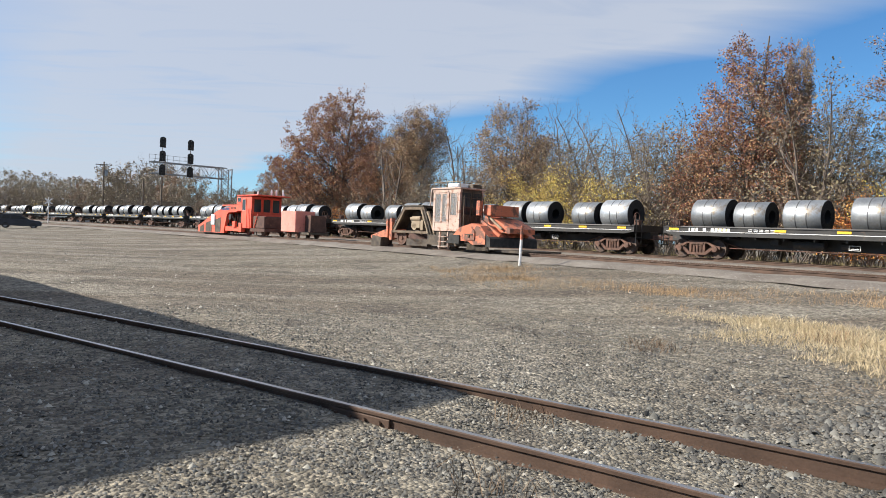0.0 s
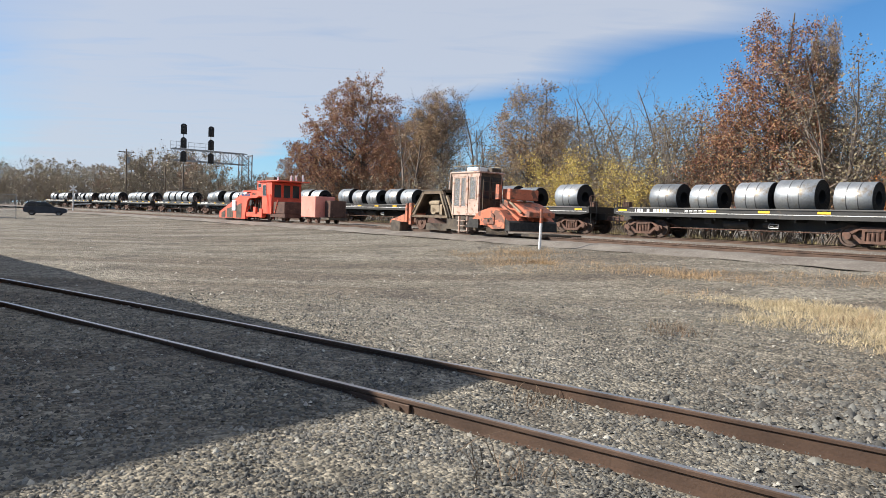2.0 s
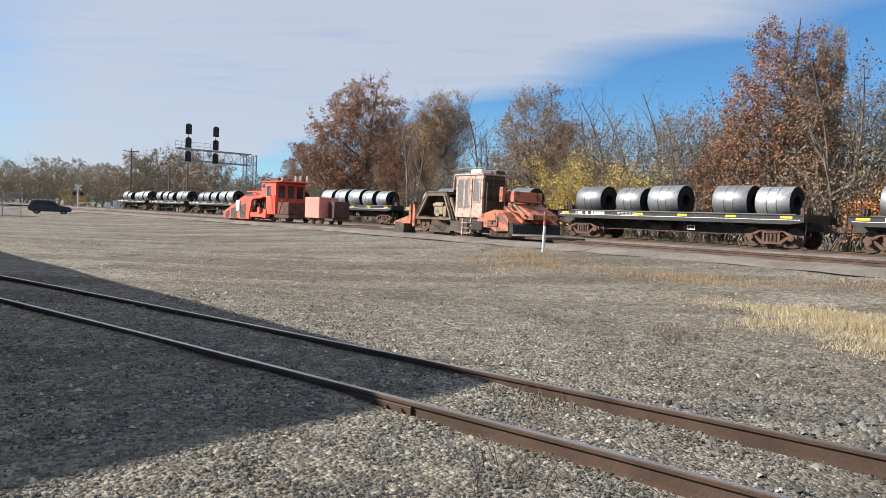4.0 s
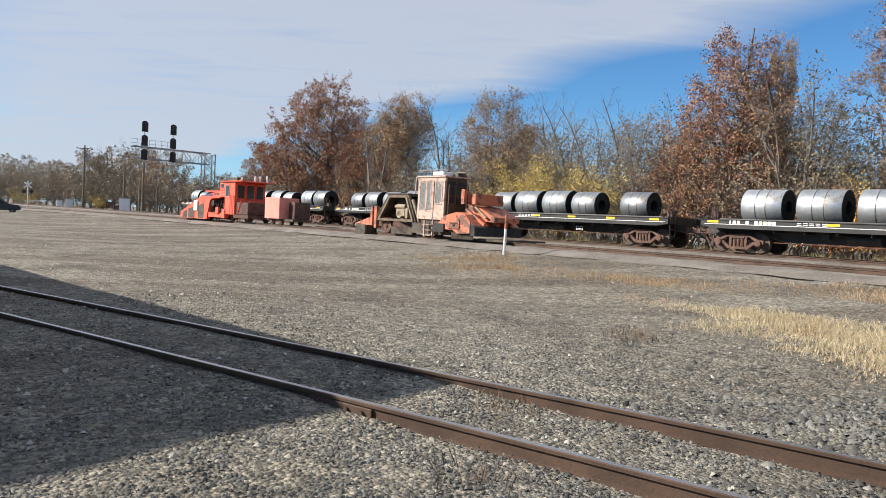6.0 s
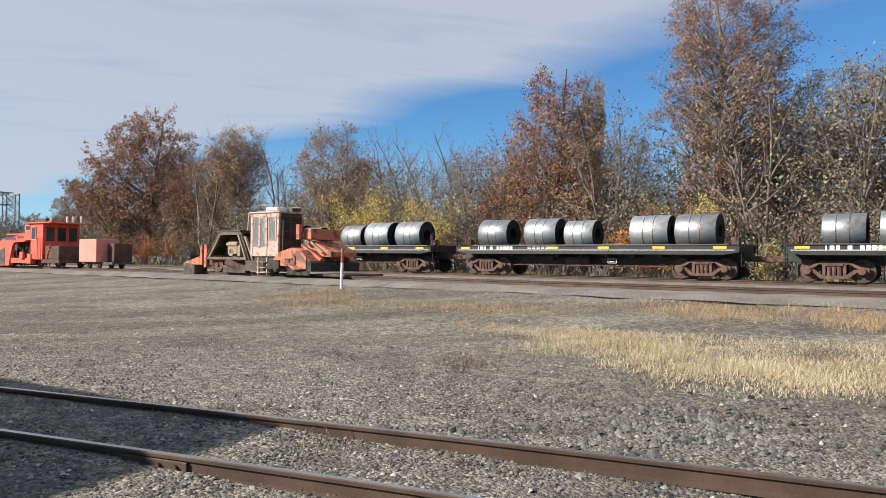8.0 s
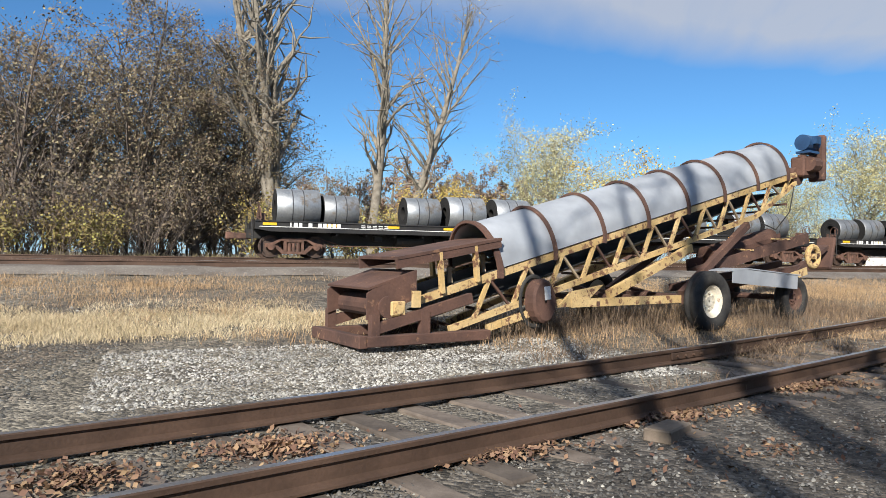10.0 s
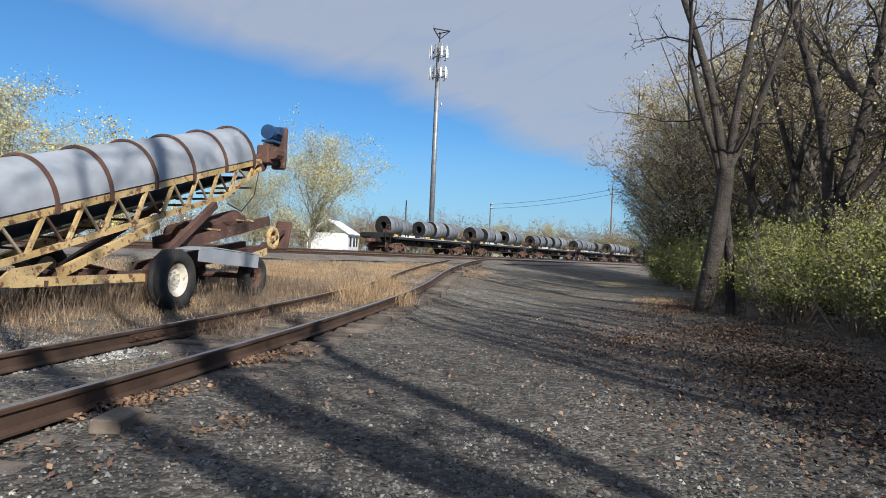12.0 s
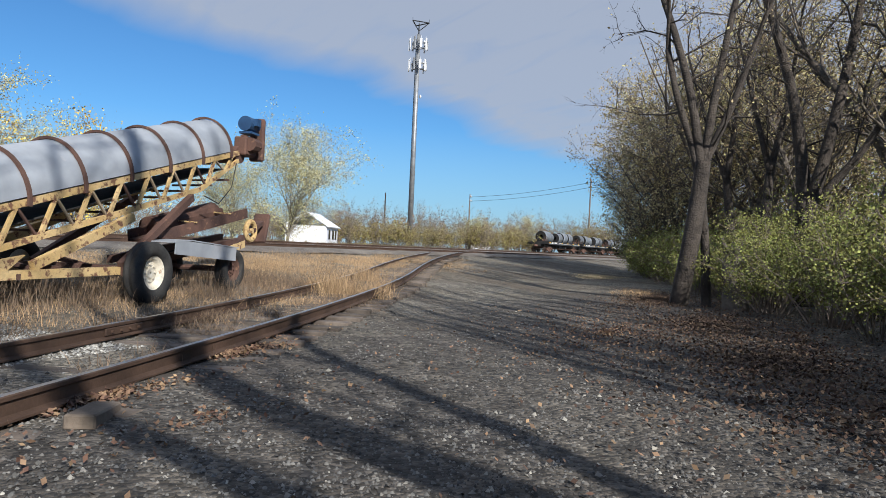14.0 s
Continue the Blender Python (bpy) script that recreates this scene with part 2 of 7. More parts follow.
def line_pose(s, z=0.0, w0=LINE_W, off=0.0):
    x, y, a = line_at(s, w0)
    return pose(x, y, z, 0, 0, a) @ pose(0, off, 0)


RAIL_Z = 0.97


# ---- mesh helpers ----
def part(name, bm, mat, parent=None, label="", smooth_shade=False):
    me = bpy.data.meshes.new(name)
    bm.normal_update()
    bm.to_mesh(me)
    bm.free()
    for m_ in (mat if isinstance(mat, (list, tuple)) else [mat]):
        me.materials.append(m_)
    if smooth_shade:
        me.polygons.foreach_set("use_smooth", [True] * len(me.polygons))
    ob = new(name, me)
    if parent is not None:
        ob.parent = parent
    if label:
        ob["label"] = label
    return ob


def share(ob, m, parent=None):
    """Another object on the same mesh."""
    o = new(ob.name.split(".")[0], ob.data)
    o.matrix_basis = m
    o.parent = parent if parent is not None else ob.parent
    return o


def empty(name, m, label, category, group="", kind=""):
    e = new(name)
    e.empty_display_size = 0.2
    e.matrix_basis = m
    return tagged(e, label, category, group, kind)


def box(bm, x, y, z, sx, sy, sz, rot=None, bevel=0.0, mi=0):
    """A box by its centre and sizes."""
    m = Matrix.Translation((x, y, z)) @ (rot.to_4x4() if rot else Matrix()) @ Matrix.Diagonal((sx, sy, sz, 1))
    r = bmesh.ops.create_cube(bm, size=1, matrix=m)
    fs = {f for v in r["verts"] for f in v.link_faces}
    for f in fs:
        f.material_index = mi
    if bevel:
        es = {e for v in r["verts"] for e in v.link_edges}
        bmesh.ops.bevel(bm, geom=list(es), offset=bevel, segments=1, affect="EDGES", material=mi)
    return bm


def rod(bm, a, b, r, seg=8, r2=None, mi=0, caps=True):
    a, b = Vector(a), Vector(b)
    d = b - a
    q = d.to_track_quat("Z", "Y").to_matrix().to_4x4()
    res = bmesh.ops.create_cone(bm, cap_ends=caps, segments=seg, radius1=r, radius2=r if r2 is None else r2, depth=d.length,
                                matrix=Matrix.Translation((a + b) / 2) @ q)
    for f in {f for v in res["verts"] for f in v.link_faces}:
        f.material_index = mi
    return bm


def bar(bm, a, b, wide, high, mi=0):
    """A square bar from a to b."""
    a, b = Vector(a), Vector(b)
    d = b - a
    q = d.to_track_quat("X", "Z").to_matrix()
    c = (a + b) / 2
    return box(bm, *c, d.length, wide, high, q, mi=mi)


def prism(bm, outline, y0, y1, mi=0):
    """An outline in x, z drawn out from y0 to y1."""
    f0 = [bm.verts.new((x, y0, z)) for x, z in outline]
    f1 = [bm.verts.new((x, y1, z)) for x, z in outline]
    n = len(outline)
    fs = [bm.faces.new(f0), bm.faces.new(f1[::-1])]
    for i in range(n):
        fs.append(bm.faces.new((f0[i], f1[i], f1[(i + 1) % n], f0[(i + 1) % n])))
    for f in fs:
        f.material_index = mi
    bmesh.ops.recalc_face_normals(bm, faces=fs)
    return bm


def ring(bm, cx, cy, cz, r, tube, axis="Y", seg=24, ts=8, mi=0):
    """A torus."""
    grid = []
    for i in range(seg):
        a = 2 * math.pi * i / seg
        row = []
        for j in range(ts):
            c = 2 * math.pi * j / ts
            rr, h = r + tube * math.cos(c), tube * math.sin(c)
            p = (rr * math.cos(a), h, rr * math.sin(a)) if axis == "Y" else (h, rr * math.cos(a), rr * math.sin(a))
            row.append(bm.verts.new((cx + p[0], cy + p[1], cz + p[2])))
        grid.append(row)
    for i in range(seg):
        for j in range(ts):
            f = bm.faces.new((grid[i][j], grid[(i + 1) % seg][j], grid[(i + 1) % seg][(j + 1) % ts], grid[i][(j + 1) % ts]))
            f.material_index = mi
    return bm


def lathe(bm, profile, axis="Y", seg=24, mi=0, closed=False):
    """Profile of (radius, along) turned about an axis through the origin."""
    rows = []
    for r, h in profile:
        row = []
        for i in range(seg):
            a = 2 * math.pi * i / seg
            c, s_ = r * math.cos(a), r * math.sin(a)
            row.append(bm.verts.new({"Y": (c, h, s_), "X": (h, c, s_), "Z": (c, s_, h)}[axis]))
        rows.append(row)
    pairs = list(zip(rows, rows[1:])) + ([(rows[-1], rows[0])] if closed else [])
    fs = []
    for a, b in pairs:
        for i in range(seg):
            fs.append(bm.faces.new((a[i], a[(i + 1) % seg], b[(i + 1) % seg], b[i])))
    for f in fs:
        f.material_index = mi
    bmesh.ops.recalc_face_normals(bm, faces=fs)
    return bm


def polytube(points, r, n=5):
    """One tube through points, as vertices and faces."""
    verts, faces = [], []
    for i, p in enumerate(points):
        d = (Vector(points[min(i + 1, len(points) - 1)]) - Vector(points[max(i - 1, 0)])).normalized()
        u = d.orthogonal().normalized() if abs(d.z) > 0.95 else d.cross(Vector((0, 0, 1))).normalized()
        v = d.cross(u)
        verts += [tuple(Vector(p) + r * (math.cos(2 * math.pi * j / n) * u + math.sin(2 * math.pi * j / n) * v)) for j in range(n)]
    for i in range(len(points) - 1):
        faces += [(i * n + j, i * n + (j + 1) % n, (i + 1) * n + (j + 1) % n, (i + 1) * n + j) for j in range(n)]
    return verts, faces


def mesh_object(name, verts, faces, mats, parent=None, indices=None, smooth_shade=False):
    me = bpy.data.meshes.new(name)
    me.from_pydata(verts, [], faces)
    for m_ in mats:
        me.materials.append(m_)
    if indices is not None:
        me.polygons.foreach_set("material_index", indices)
    if smooth_shade:
        me.polygons.foreach_set("use_smooth", [True] * len(me.polygons))
    ob = new(name, me)
    if parent is not None:
        ob.parent = parent
    return ob


# ---- ground ----
def build_ground():
    def steps():
        near = list(np.arange(-12, 40, 0.5))
        out, d = [], 0.7
        v = 40.0
        while v < 3500:
            v += d
            d *= 1.16
            out.append(v)
        lo, d = [], 0.7
        v = -12.0
        while v > -3500:
            v -= d
            d *= 1.16
            lo.append(v)
        return lo[::-1] + near + out
    ss, ws = steps(), steps()
    verts = []
    for s in ss:
        for w in ws:
            x, y = xy(s, w)
            z = ground_z(x, y)
            if abs(s) < 90 and -40 < w < 60:
                z += 0.05 * noise.noise((x * 0.35, y * 0.35, 0)) + 0.02 * noise.noise((x * 1.7, y * 1.7, 3)) - 0.02
            verts.append((x, y, z))
    n = len(ws)
    faces = [(i * n + j, (i + 1) * n + j, (i + 1) * n + j + 1, i * n + j + 1) for i in range(len(ss) - 1) for j in range(n - 1)]
    g = mesh_object("ground", verts, faces, [M["ground"]], smooth_shade=True)
    return tagged(g, "gravel and dirt rail yard ground in low sun", "ground", kind="structure")


ground = build_ground()

RAIL_SHAPE = [(-0.07, -0.17), (0.07, -0.17), (0.07, -0.155), (0.012, -0.135), (0.012, -0.045), (0.036, -0.035), (0.037, -0.008), (0.028, 0.0),
              (-0.028, 0.0), (-0.037, -0.008), (-0.036, -0.035), (-0.012, -0.045), (-0.012, -0.135), (-0.07, -0.155)]


def rail_mesh(points, parent):
    """A rail swept along points (x, y, z of the head)."""
    verts, faces, idx = [], [], []
    k = len(RAIL_SHAPE)
    for i, p in enumerate(points):
        a, b = points[max(i - 1, 0)], points[min(i + 1, len(points) - 1)]
        dx, dy = b[0] - a[0], b[1] - a[1]
        d = math.hypot(dx, dy)
        nx, ny = -dy / d, dx / d
        verts += [(p[0] + nx * u, p[1] + ny * u, p[2] + v) for u, v in RAIL_SHAPE]
    for i in range(len(points) - 1):
        for j in range(k):
            faces.append((i * k + j, i * k + (j + 1) % k, (i + 1) * k + (j + 1) % k, (i + 1) * k + j))
            idx.append(1 if j == 7 else 0)
    faces.append(tuple(range(k))), idx.append(0)
    return mesh_object("rail", verts, faces, [M["rail"], M["railtop"]], parent, idx)


def tie_mesh(parent):
    bm = bmesh.new()
    box(bm, 0, 0, -0.09, 0.23, 2.6, 0.18, bevel=0.015)
    return part("tie", bm, M["tie"], parent)


def build_track(name, label, centre, count, step, first, rail_span, z_of, seed):
    """centre(d) gives x, y, heading; rails over rail_span, ties from first."""
    rnd = random.Random(seed)
    t = tagged(new(name), label, "railway track", kind="structure")
    for off in (-0.755, 0.755):
        pts = []
        d = rail_span[0]
        while d <= rail_span[1]:
            x, y, a = centre(d)
            a = radians(a)
            pts.append((x - math.sin(a) * off, y + math.cos(a) * off, z_of(x, y)))
            d += 1.0 if abs(d) < 60 else 5.0
        rail_mesh(pts, t)
    tie = None
    for i in range(count):
        x, y, a = centre(first + i * step + rnd.uniform(-0.04, 0.04))
        m = pose(x, y, z_of(x, y) - (0.182 if name == "spur_track" else 0.21) - rnd.uniform(0, 0.025), rnd.uniform(-0.6, 0.6), 0, a + rnd.uniform(-2, 2)) @ pose(0, rnd.uniform(-0.06, 0.06), 0)
        if tie is None:
            tie = tie_mesh(t)
            tie.matrix_basis = m
        else:
            share(tie, m)
    return t


def spur_sag(d):
    """The spur lies a little lower and farther out on its first stretch."""
    return 1 - smooth((d - 0.5) / 5.5)


def spur_z(x, y):
    return base_z(x, y) + 0.2 - 0.07 * spur_sag(math.cos(-0.1063785) * x + math.sin(-0.1063785) * y)


def near_track(d):
    a = -0.1063785
    ux, uy = math.cos(a), math.sin(a)
    e = min(max(d, -26.0), 26.0)
    q = 5.8775 - 0.5610856 * e - 0.00041456 * e * e + 0.0000761 * e ** 3
    sl = -0.5610856 - 0.00082912 * e + 0.0002283 * e * e
    q += sl * (d - e)
    if d > 26:
        q += -0.0035 * (d - 26) ** 2
        sl += -0.007 * (d - 26)
    q += 0.46 * spur_sag(d)
    return ux * d - uy * q, uy * d + ux * q, math.degrees(a + math.atan(sl))


def ballast_bed(name, label, centre, span_d, z_of, seed):
    """Stone bed round the ties of a track, level with the rail feet and falling away to both sides."""
    rng = np.random.default_rng(seed)
    prof = [(-2.7, -0.34), (-2.0, -0.17), (-0.9, -0.135), (0, -0.15), (0.9, -0.135), (2.0, -0.17), (2.7, -0.34)]
    verts, d = [], span_d[0]
    rows = 0
    while d <= span_d[1]:
        x, y, a = centre(d)
        a = radians(a)
        for u, v in prof:
            u += rng.normal() * 0.08
            verts.append((x - math.sin(a) * u, y + math.cos(a) * u, z_of(x, y) + v + rng.normal() * 0.012))
        rows += 1
        d += 0.8 if abs(d) < 60 else 5.0
    k = len(prof)
    faces = [(i * k + j, i * k + j + 1, (i + 1) * k + j + 1, (i + 1) * k + j) for i in range(rows - 1) for j in range(k - 1)]
    return tagged(mesh_object(name, verts, [f[::-1] for f in faces], [M["bed"]], smooth_shade=True), label, "ballast", kind="structure")


M["bed"] = material("brown_grey_ballast", (0.12, 0.10, 0.083), (0.22, 0.195, 0.165), 0.9, 0.95, 0, 0.9, 16, spots=(0.30, 0.28, 0.25), spot_scale=14, spot_at=0.6, dist=0.03)
ballast_bed("ballast_main", "brown-grey stone ballast under the main line", lambda d: line_at(d), (-300, 300), lambda x, y: RAIL_Z, 8)
ballast_bed("ballast_siding", "dusty stone ballast under the siding", lambda d: line_at(d, SIDING_W), (-200, 120), lambda x, y: ground_z(x, y) + 0.2, 9)
build_track("spur_track", "rusty curving spur track on worn ties in gravel", near_track, 78, 0.52, 3.0, (-70, 52), spur_z, 3)
build_track("main_track", "main line track on stone ballast", lambda d: line_at(d), 260, 0.55, -62, (-420, 420), lambda x, y: RAIL_Z, 4)
build_track("siding_track", "siding track on stone ballast", lambda d: line_at(d, SIDING_W), 260, 0.55, -62, (-300, 300), lambda x, y: ground_z(x, y) + 0.2, 5)


# ---- train ----
CAR_PITCH, BODY, SPEED, TAIL = 15.394, 13.7, 20.993, -204.9


def wheelset_truck(parent, x):
    t = new("truck")
    t.parent = parent
    t.matrix_basis = pose(x, 0, 0)
    wh = None
    for dx in (-0.89, 0.89):
        for side in (-1, 1):
            if wh is None:
                bm = bmesh.new()
                lathe(bm, [(0.06, -0.10), (0.14, -0.10), (0.16, -0.03), (0.34, -0.02), (0.36, -0.06), (0.43, -0.06), (0.435, 0.05), (0.46, 0.075), (0.455, 0.1), (0.36, 0.1), (0.33, 0.05), (0.06, 0.05)], "Y", 20)
                wh = part("wheel", bm, M["wheel"], t, smooth_shade=False)
                wh.matrix_basis = pose(dx, 0.80 * side, 0.44, 0, 0, 0 if side < 0 else 180)
            else:
                share(wh, pose(dx, 0.80 * side, 0.44, 0, 0, 0 if side < 0 else 180))
        bm = bmesh.new()
        rod(bm, (dx, -0.95, 0.44), (dx, 0.95, 0.44), 0.075, 8)
        part("axle", bm, M["wheel"], t)
    for side in (-1, 1):
        bm = bmesh.new()
        y0, y1 = side * 1.0 - 0.07, side * 1.0 + 0.07
        # side frame: an arch with two windows between the boxes
        prism(bm, [(-1.12, 0.40), (-1.12, 0.56), (-0.85, 0.60), (-0.42, 0.80), (0.42, 0.80), (0.85, 0.60), (1.12, 0.56), (1.12, 0.40), (0.82, 0.47), (0.50, 0.68), (-0.50, 0.68), (-0.82, 0.47)], y0, y1)
        prism(bm, [(-0.82, 0.47), (-0.66, 0.50), (-0.36, 0.26), (0.36, 0.26), (0.66, 0.50), (0.82, 0.47), (0.45, 0.15), (-0.45, 0.15)], y0, y1)
        for xx in (-0.34, 0.34):
            box(bm, xx, side, 0.47, 0.11, 0.14, 0.44)
        for xx in (-0.89, 0.89):
            rod(bm, (xx, side * 0.95, 0.44), (xx, side * 1.14, 0.44), 0.14, 10)
        part("side_frame", bm, M["truck"], t)
        bm = bmesh.new()
        for xx in (-0.17, 0.0, 0.17):
            rod(bm, (xx, side * 1.0, 0.26), (xx, side * 1.0, 0.62), 0.075, 8)
        box(bm, 0, side * 1.0, 0.665, 0.6, 0.2, 0.09)
        part("spring_nest", bm, M["truck"], t)
    bm = bmesh.new()
    box(bm, 0, 0, 0.66, 0.38, 2.1, 0.2)
    part("bolster", bm, M["truck"], t)
    return t


def build_flat_car():
    car = empty("coil_car", pose(0, 0, 0), "black steel coil flat car with yellow reflectors and rusty trucks", "train car", "coil train")
    h = BODY / 2
    bm = bmesh.new()
    for sgn in (-1, 1):
        prism(bm, [(-h, 1.12), (-h, 1.40), (h, 1.40), (h, 1.12), (h - 0.6, 1.02), (-h + 0.6, 1.02)], sgn * 1.42 - 0.04, sgn * 1.42 + 0.04)
        box(bm, 0, sgn * 1.42, 1.405, BODY, 0.16, 0.03)
    part("side_sill", bm, M["black"], car)
    bm = bmesh.new()
    box(bm, 0, 0, 1.16, BODY - 0.05, 2.76, 0.06)
    for sgn in (-1, 1):
        # sloping sides of the trough that cradles the coils
        prism(bm, [(-h + 0.7, 1.2), (h - 0.7, 1.2), (h - 0.7, 1.22), (-h + 0.7, 1.22)], sgn * 0.3, sgn * 1.3)
        b2 = Euler((radians(22 * sgn), 0, 0)).to_matrix()
        box(bm, 0, sgn * 0.62, 1.30, BODY - 1.2, 0.75, 0.06, b2)
    part("trough_deck", bm, M["black"], car)
    bm = bmesh.new()
    prism(bm, [(-h - 0.2, 1.12), (-h - 0.2, 0.78), (-h + 2.6, 0.72), (-h + 3.4, 0.55), (h - 3.4, 0.55), (h - 2.6, 0.72), (h + 0.2, 0.78), (h + 0.2, 1.12)], -0.33, 0.33)
    part("centre_sill", bm, M["black"], car)
    for k in range(7):
        bm = bmesh.new()
        box(bm, -h + 3.2 + k * (BODY - 6.4) / 6, 0, 1.02, 0.05, 2.7, 0.22)
        part("cross_bearer", bm, M["black"], car)
    bm = bmesh.new()
    for sgn in (-1, 1):
        box(bm, 0, sgn * 1.466, 1.205, BODY - 0.3, 0.006, 0.024)
    part("white_stripe", bm, M["white"], car, "thin white sill stripe")
    tape = None
    for sgn in (-1, 1):
        for k in range(6):
            x = -h + 0.55 + k * (BODY - 1.1) / 5 * 0.985
            m = pose(x, sgn * 1.468, 1.31)
            if tape is None:
                bm = bmesh.new()
                box(bm, 0, 0, 0, 0.52, 0.008, 0.10)
                tape = part("reflector", bm, M["yellow"], car, "yellow reflector strip")
                tape.matrix_basis = m
            else:
                share(tape, m)
    # lettering as plain bars
    for sgn in (-1, 1):
        x = -h + 1.35 if sgn < 0 else h - 1.35
        for k, wdt in enumerate((0.05, 0.15, 0.12, 0, 0.15, 0, 0.14, 0.14, 0.14, 0.14, 0.14)):
            if wdt:
                bm = bmesh.new()
                box(bm, x + sgn * -0.19 * k, sgn * 1.469, 1.30, wdt, 0.008, 0.17)
                part("marking", bm, M["white"], car, "white painted mark")
        bm = bmesh.new()
        for k in range(5):
            for r_ in range(2):
                box(bm, x - sgn * (2.9 + 0.24 * k), sgn * 1.469, 1.27 + 0.07 * r_, 0.17, 0.008, 0.03)
        part("small_print", bm, M["white"], car, "small white lines of print as bars")
        bm = bmesh.new()
        for q in ((0, 0.09, 0.42, 0.02), (0, -0.09, 0.42, 0.02), (-0.2, 0, 0.02, 0.2), (0.2, 0, 0.02, 0.2), (0, -0.03, 0.28, 0.02)):
            box(bm, 1.4 * -sgn + q[0], sgn * 1.06, 0.72 + q[1], q[2], 0.01, q[3])
        part("placard", bm, M["white"], car, "white outlined placard")
    for sgn in (-1, 1):
        bm = bmesh.new()
        box(bm, sgn * (h + 0.42), 0, 0.86, 0.9, 0.24, 0.24, bevel=0.03)
        box(bm, sgn * (h + 0.82), 0.06, 0.86, 0.3, 0.34, 0.3, bevel=0.05)
        part("coupler", bm, M["truck"], car)
        bm = bmesh.new()
        box(bm, sgn * (h - 0.12), 0, 1.3, 0.12, 2.7, 0.34)
        for yy in (-1.36, -0.9, 0.9, 1.36):
            rod(bm, (sgn * (h + 0.06), yy, 0.55), (sgn * (h + 0.06), yy, 1.72), 0.022, 6)
        for zz_ in (0.55, 0.85, 1.15, 1.72):
            for s2 in (-1, 1):
                rod(bm, (sgn * (h + 0.06), s2 * 0.9, zz_), (sgn * (h + 0.06), s2 * 1.36, zz_), 0.018, 6)
        part("end_ladder", bm, M["black"], car)
        bm = bmesh.new()
        rod(bm, (sgn * (h - 0.25), -1.0, 1.45), (sgn * (h - 0.25), -1.0, 1.98), 0.03, 6)
        ring(bm, sgn * (h - 0.18), -1.0, 1.85, 0.24, 0.02, "X", 16, 5)
        box(bm, sgn * (h - 0.3), -0.7, 1.6, 0.3, 0.3, 0.3)
        part("hand_brake", bm, M["truck"], car)
        wheelset_truck(car, sgn * (h - 1.55))
    bm = bmesh.new()
    rod(bm, (-1.0, -0.75, 0.78), (0.2, -0.75, 0.78), 0.2, 12)
    rod(bm, (0.8, -0.7, 0.8), (1.3, -0.7, 0.8), 0.14, 10)
    box(bm, -1.8, -0.75, 0.85, 0.35, 0.3, 0.25, bevel=0.03)
    part("air_reservoir", bm, M["black"], car)
    bm = bmesh.new()
    rod(bm, (-h + 3.0, -0.8, 0.5), (h - 3.0, -0.8, 0.5), 0.02, 6)
    rod(bm, (-h + 2.6, -0.8, 0.8), (-h + 3.6, -0.8, 0.5), 0.02, 6)
    rod(bm, (h - 2.6, -0.8, 0.8), (h - 3.6, -0.8, 0.5), 0.02, 6)
    part("brake_rod", bm, M["truck"], car)
    return car


def build_coil(radius, length):
    c = empty("steel_coil", pose(0, 0, 0), "bare grey rolled steel coil lying in a flat car trough", "steel coil", "coils on the train")
    hl = length / 2
    bm = bmesh.new()
    lathe(bm, [(radius - 0.015, -hl), (radius, -hl + 0.015), (radius, hl - 0.015), (radius - 0.015, hl)], "X", 40)
    part("outer_wrap", bm, M["coil"], c, smooth_shade=True)
    # both end faces and the bore wear the painted shade tone
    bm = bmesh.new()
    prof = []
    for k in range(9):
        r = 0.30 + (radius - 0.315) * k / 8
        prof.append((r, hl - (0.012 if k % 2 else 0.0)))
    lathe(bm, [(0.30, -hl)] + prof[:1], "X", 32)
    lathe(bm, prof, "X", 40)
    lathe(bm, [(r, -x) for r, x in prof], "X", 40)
    part("end_face", bm, M["coilend_shade"], c)
    bm = bmesh.new()
    for k in (0,) if length < 1.45 else (-0.25, 0.2):
        lathe(bm, [(radius + 0.002, k - 0.02), (radius + 0.006, k - 0.02), (radius + 0.006, k + 0.02), (radius + 0.002, k + 0.02)], "X", 40, closed=True)
    part("strap", bm, M["band"], c)
    return c


TRAIN = []


def build_train():
    rnd = random.Random(12)
    first = build_flat_car()
    kinds = [build_coil(r, l) for r, l in ((0.70, 1.55), (0.74, 1.7), (0.67, 1.45), (0.76, 1.75))]
    used = set()
    layouts = [(-5.1, -3.0, -0.9, 1.9, 4.0), (-5.0, -3.2, 0.2, 2.4, 4.6), (-4.9, -2.9, -0.9, 1.2, 4.4), (-5.2, -2.6, -0.4, 3.0, 5.0), (-4.6, -2.2, 0.1, 2.0, 4.2)]
    for i in range(16):
        car = first if i == 0 else copy_thing(first, pose(0, 0, 0))
        TRAIN.append((car, TAIL + CAR_PITCH * (i + 0.5), 0.0))
        for x in layouts[(i * 2 + 1) % 5]:
            k = rnd.randrange(4)
            c = kinds[k] if k not in used else copy_thing(kinds[k], pose(0, 0, 0))
            used.add(k)
            radius = (0.70, 0.74, 0.67, 0.76)[k]
            TRAIN.append((c, TAIL + CAR_PITCH * (i + 0.5) + x + rnd.uniform(-0.12, 0.12), 1.235 + radius * 1.0 + 0.06))


build_train()

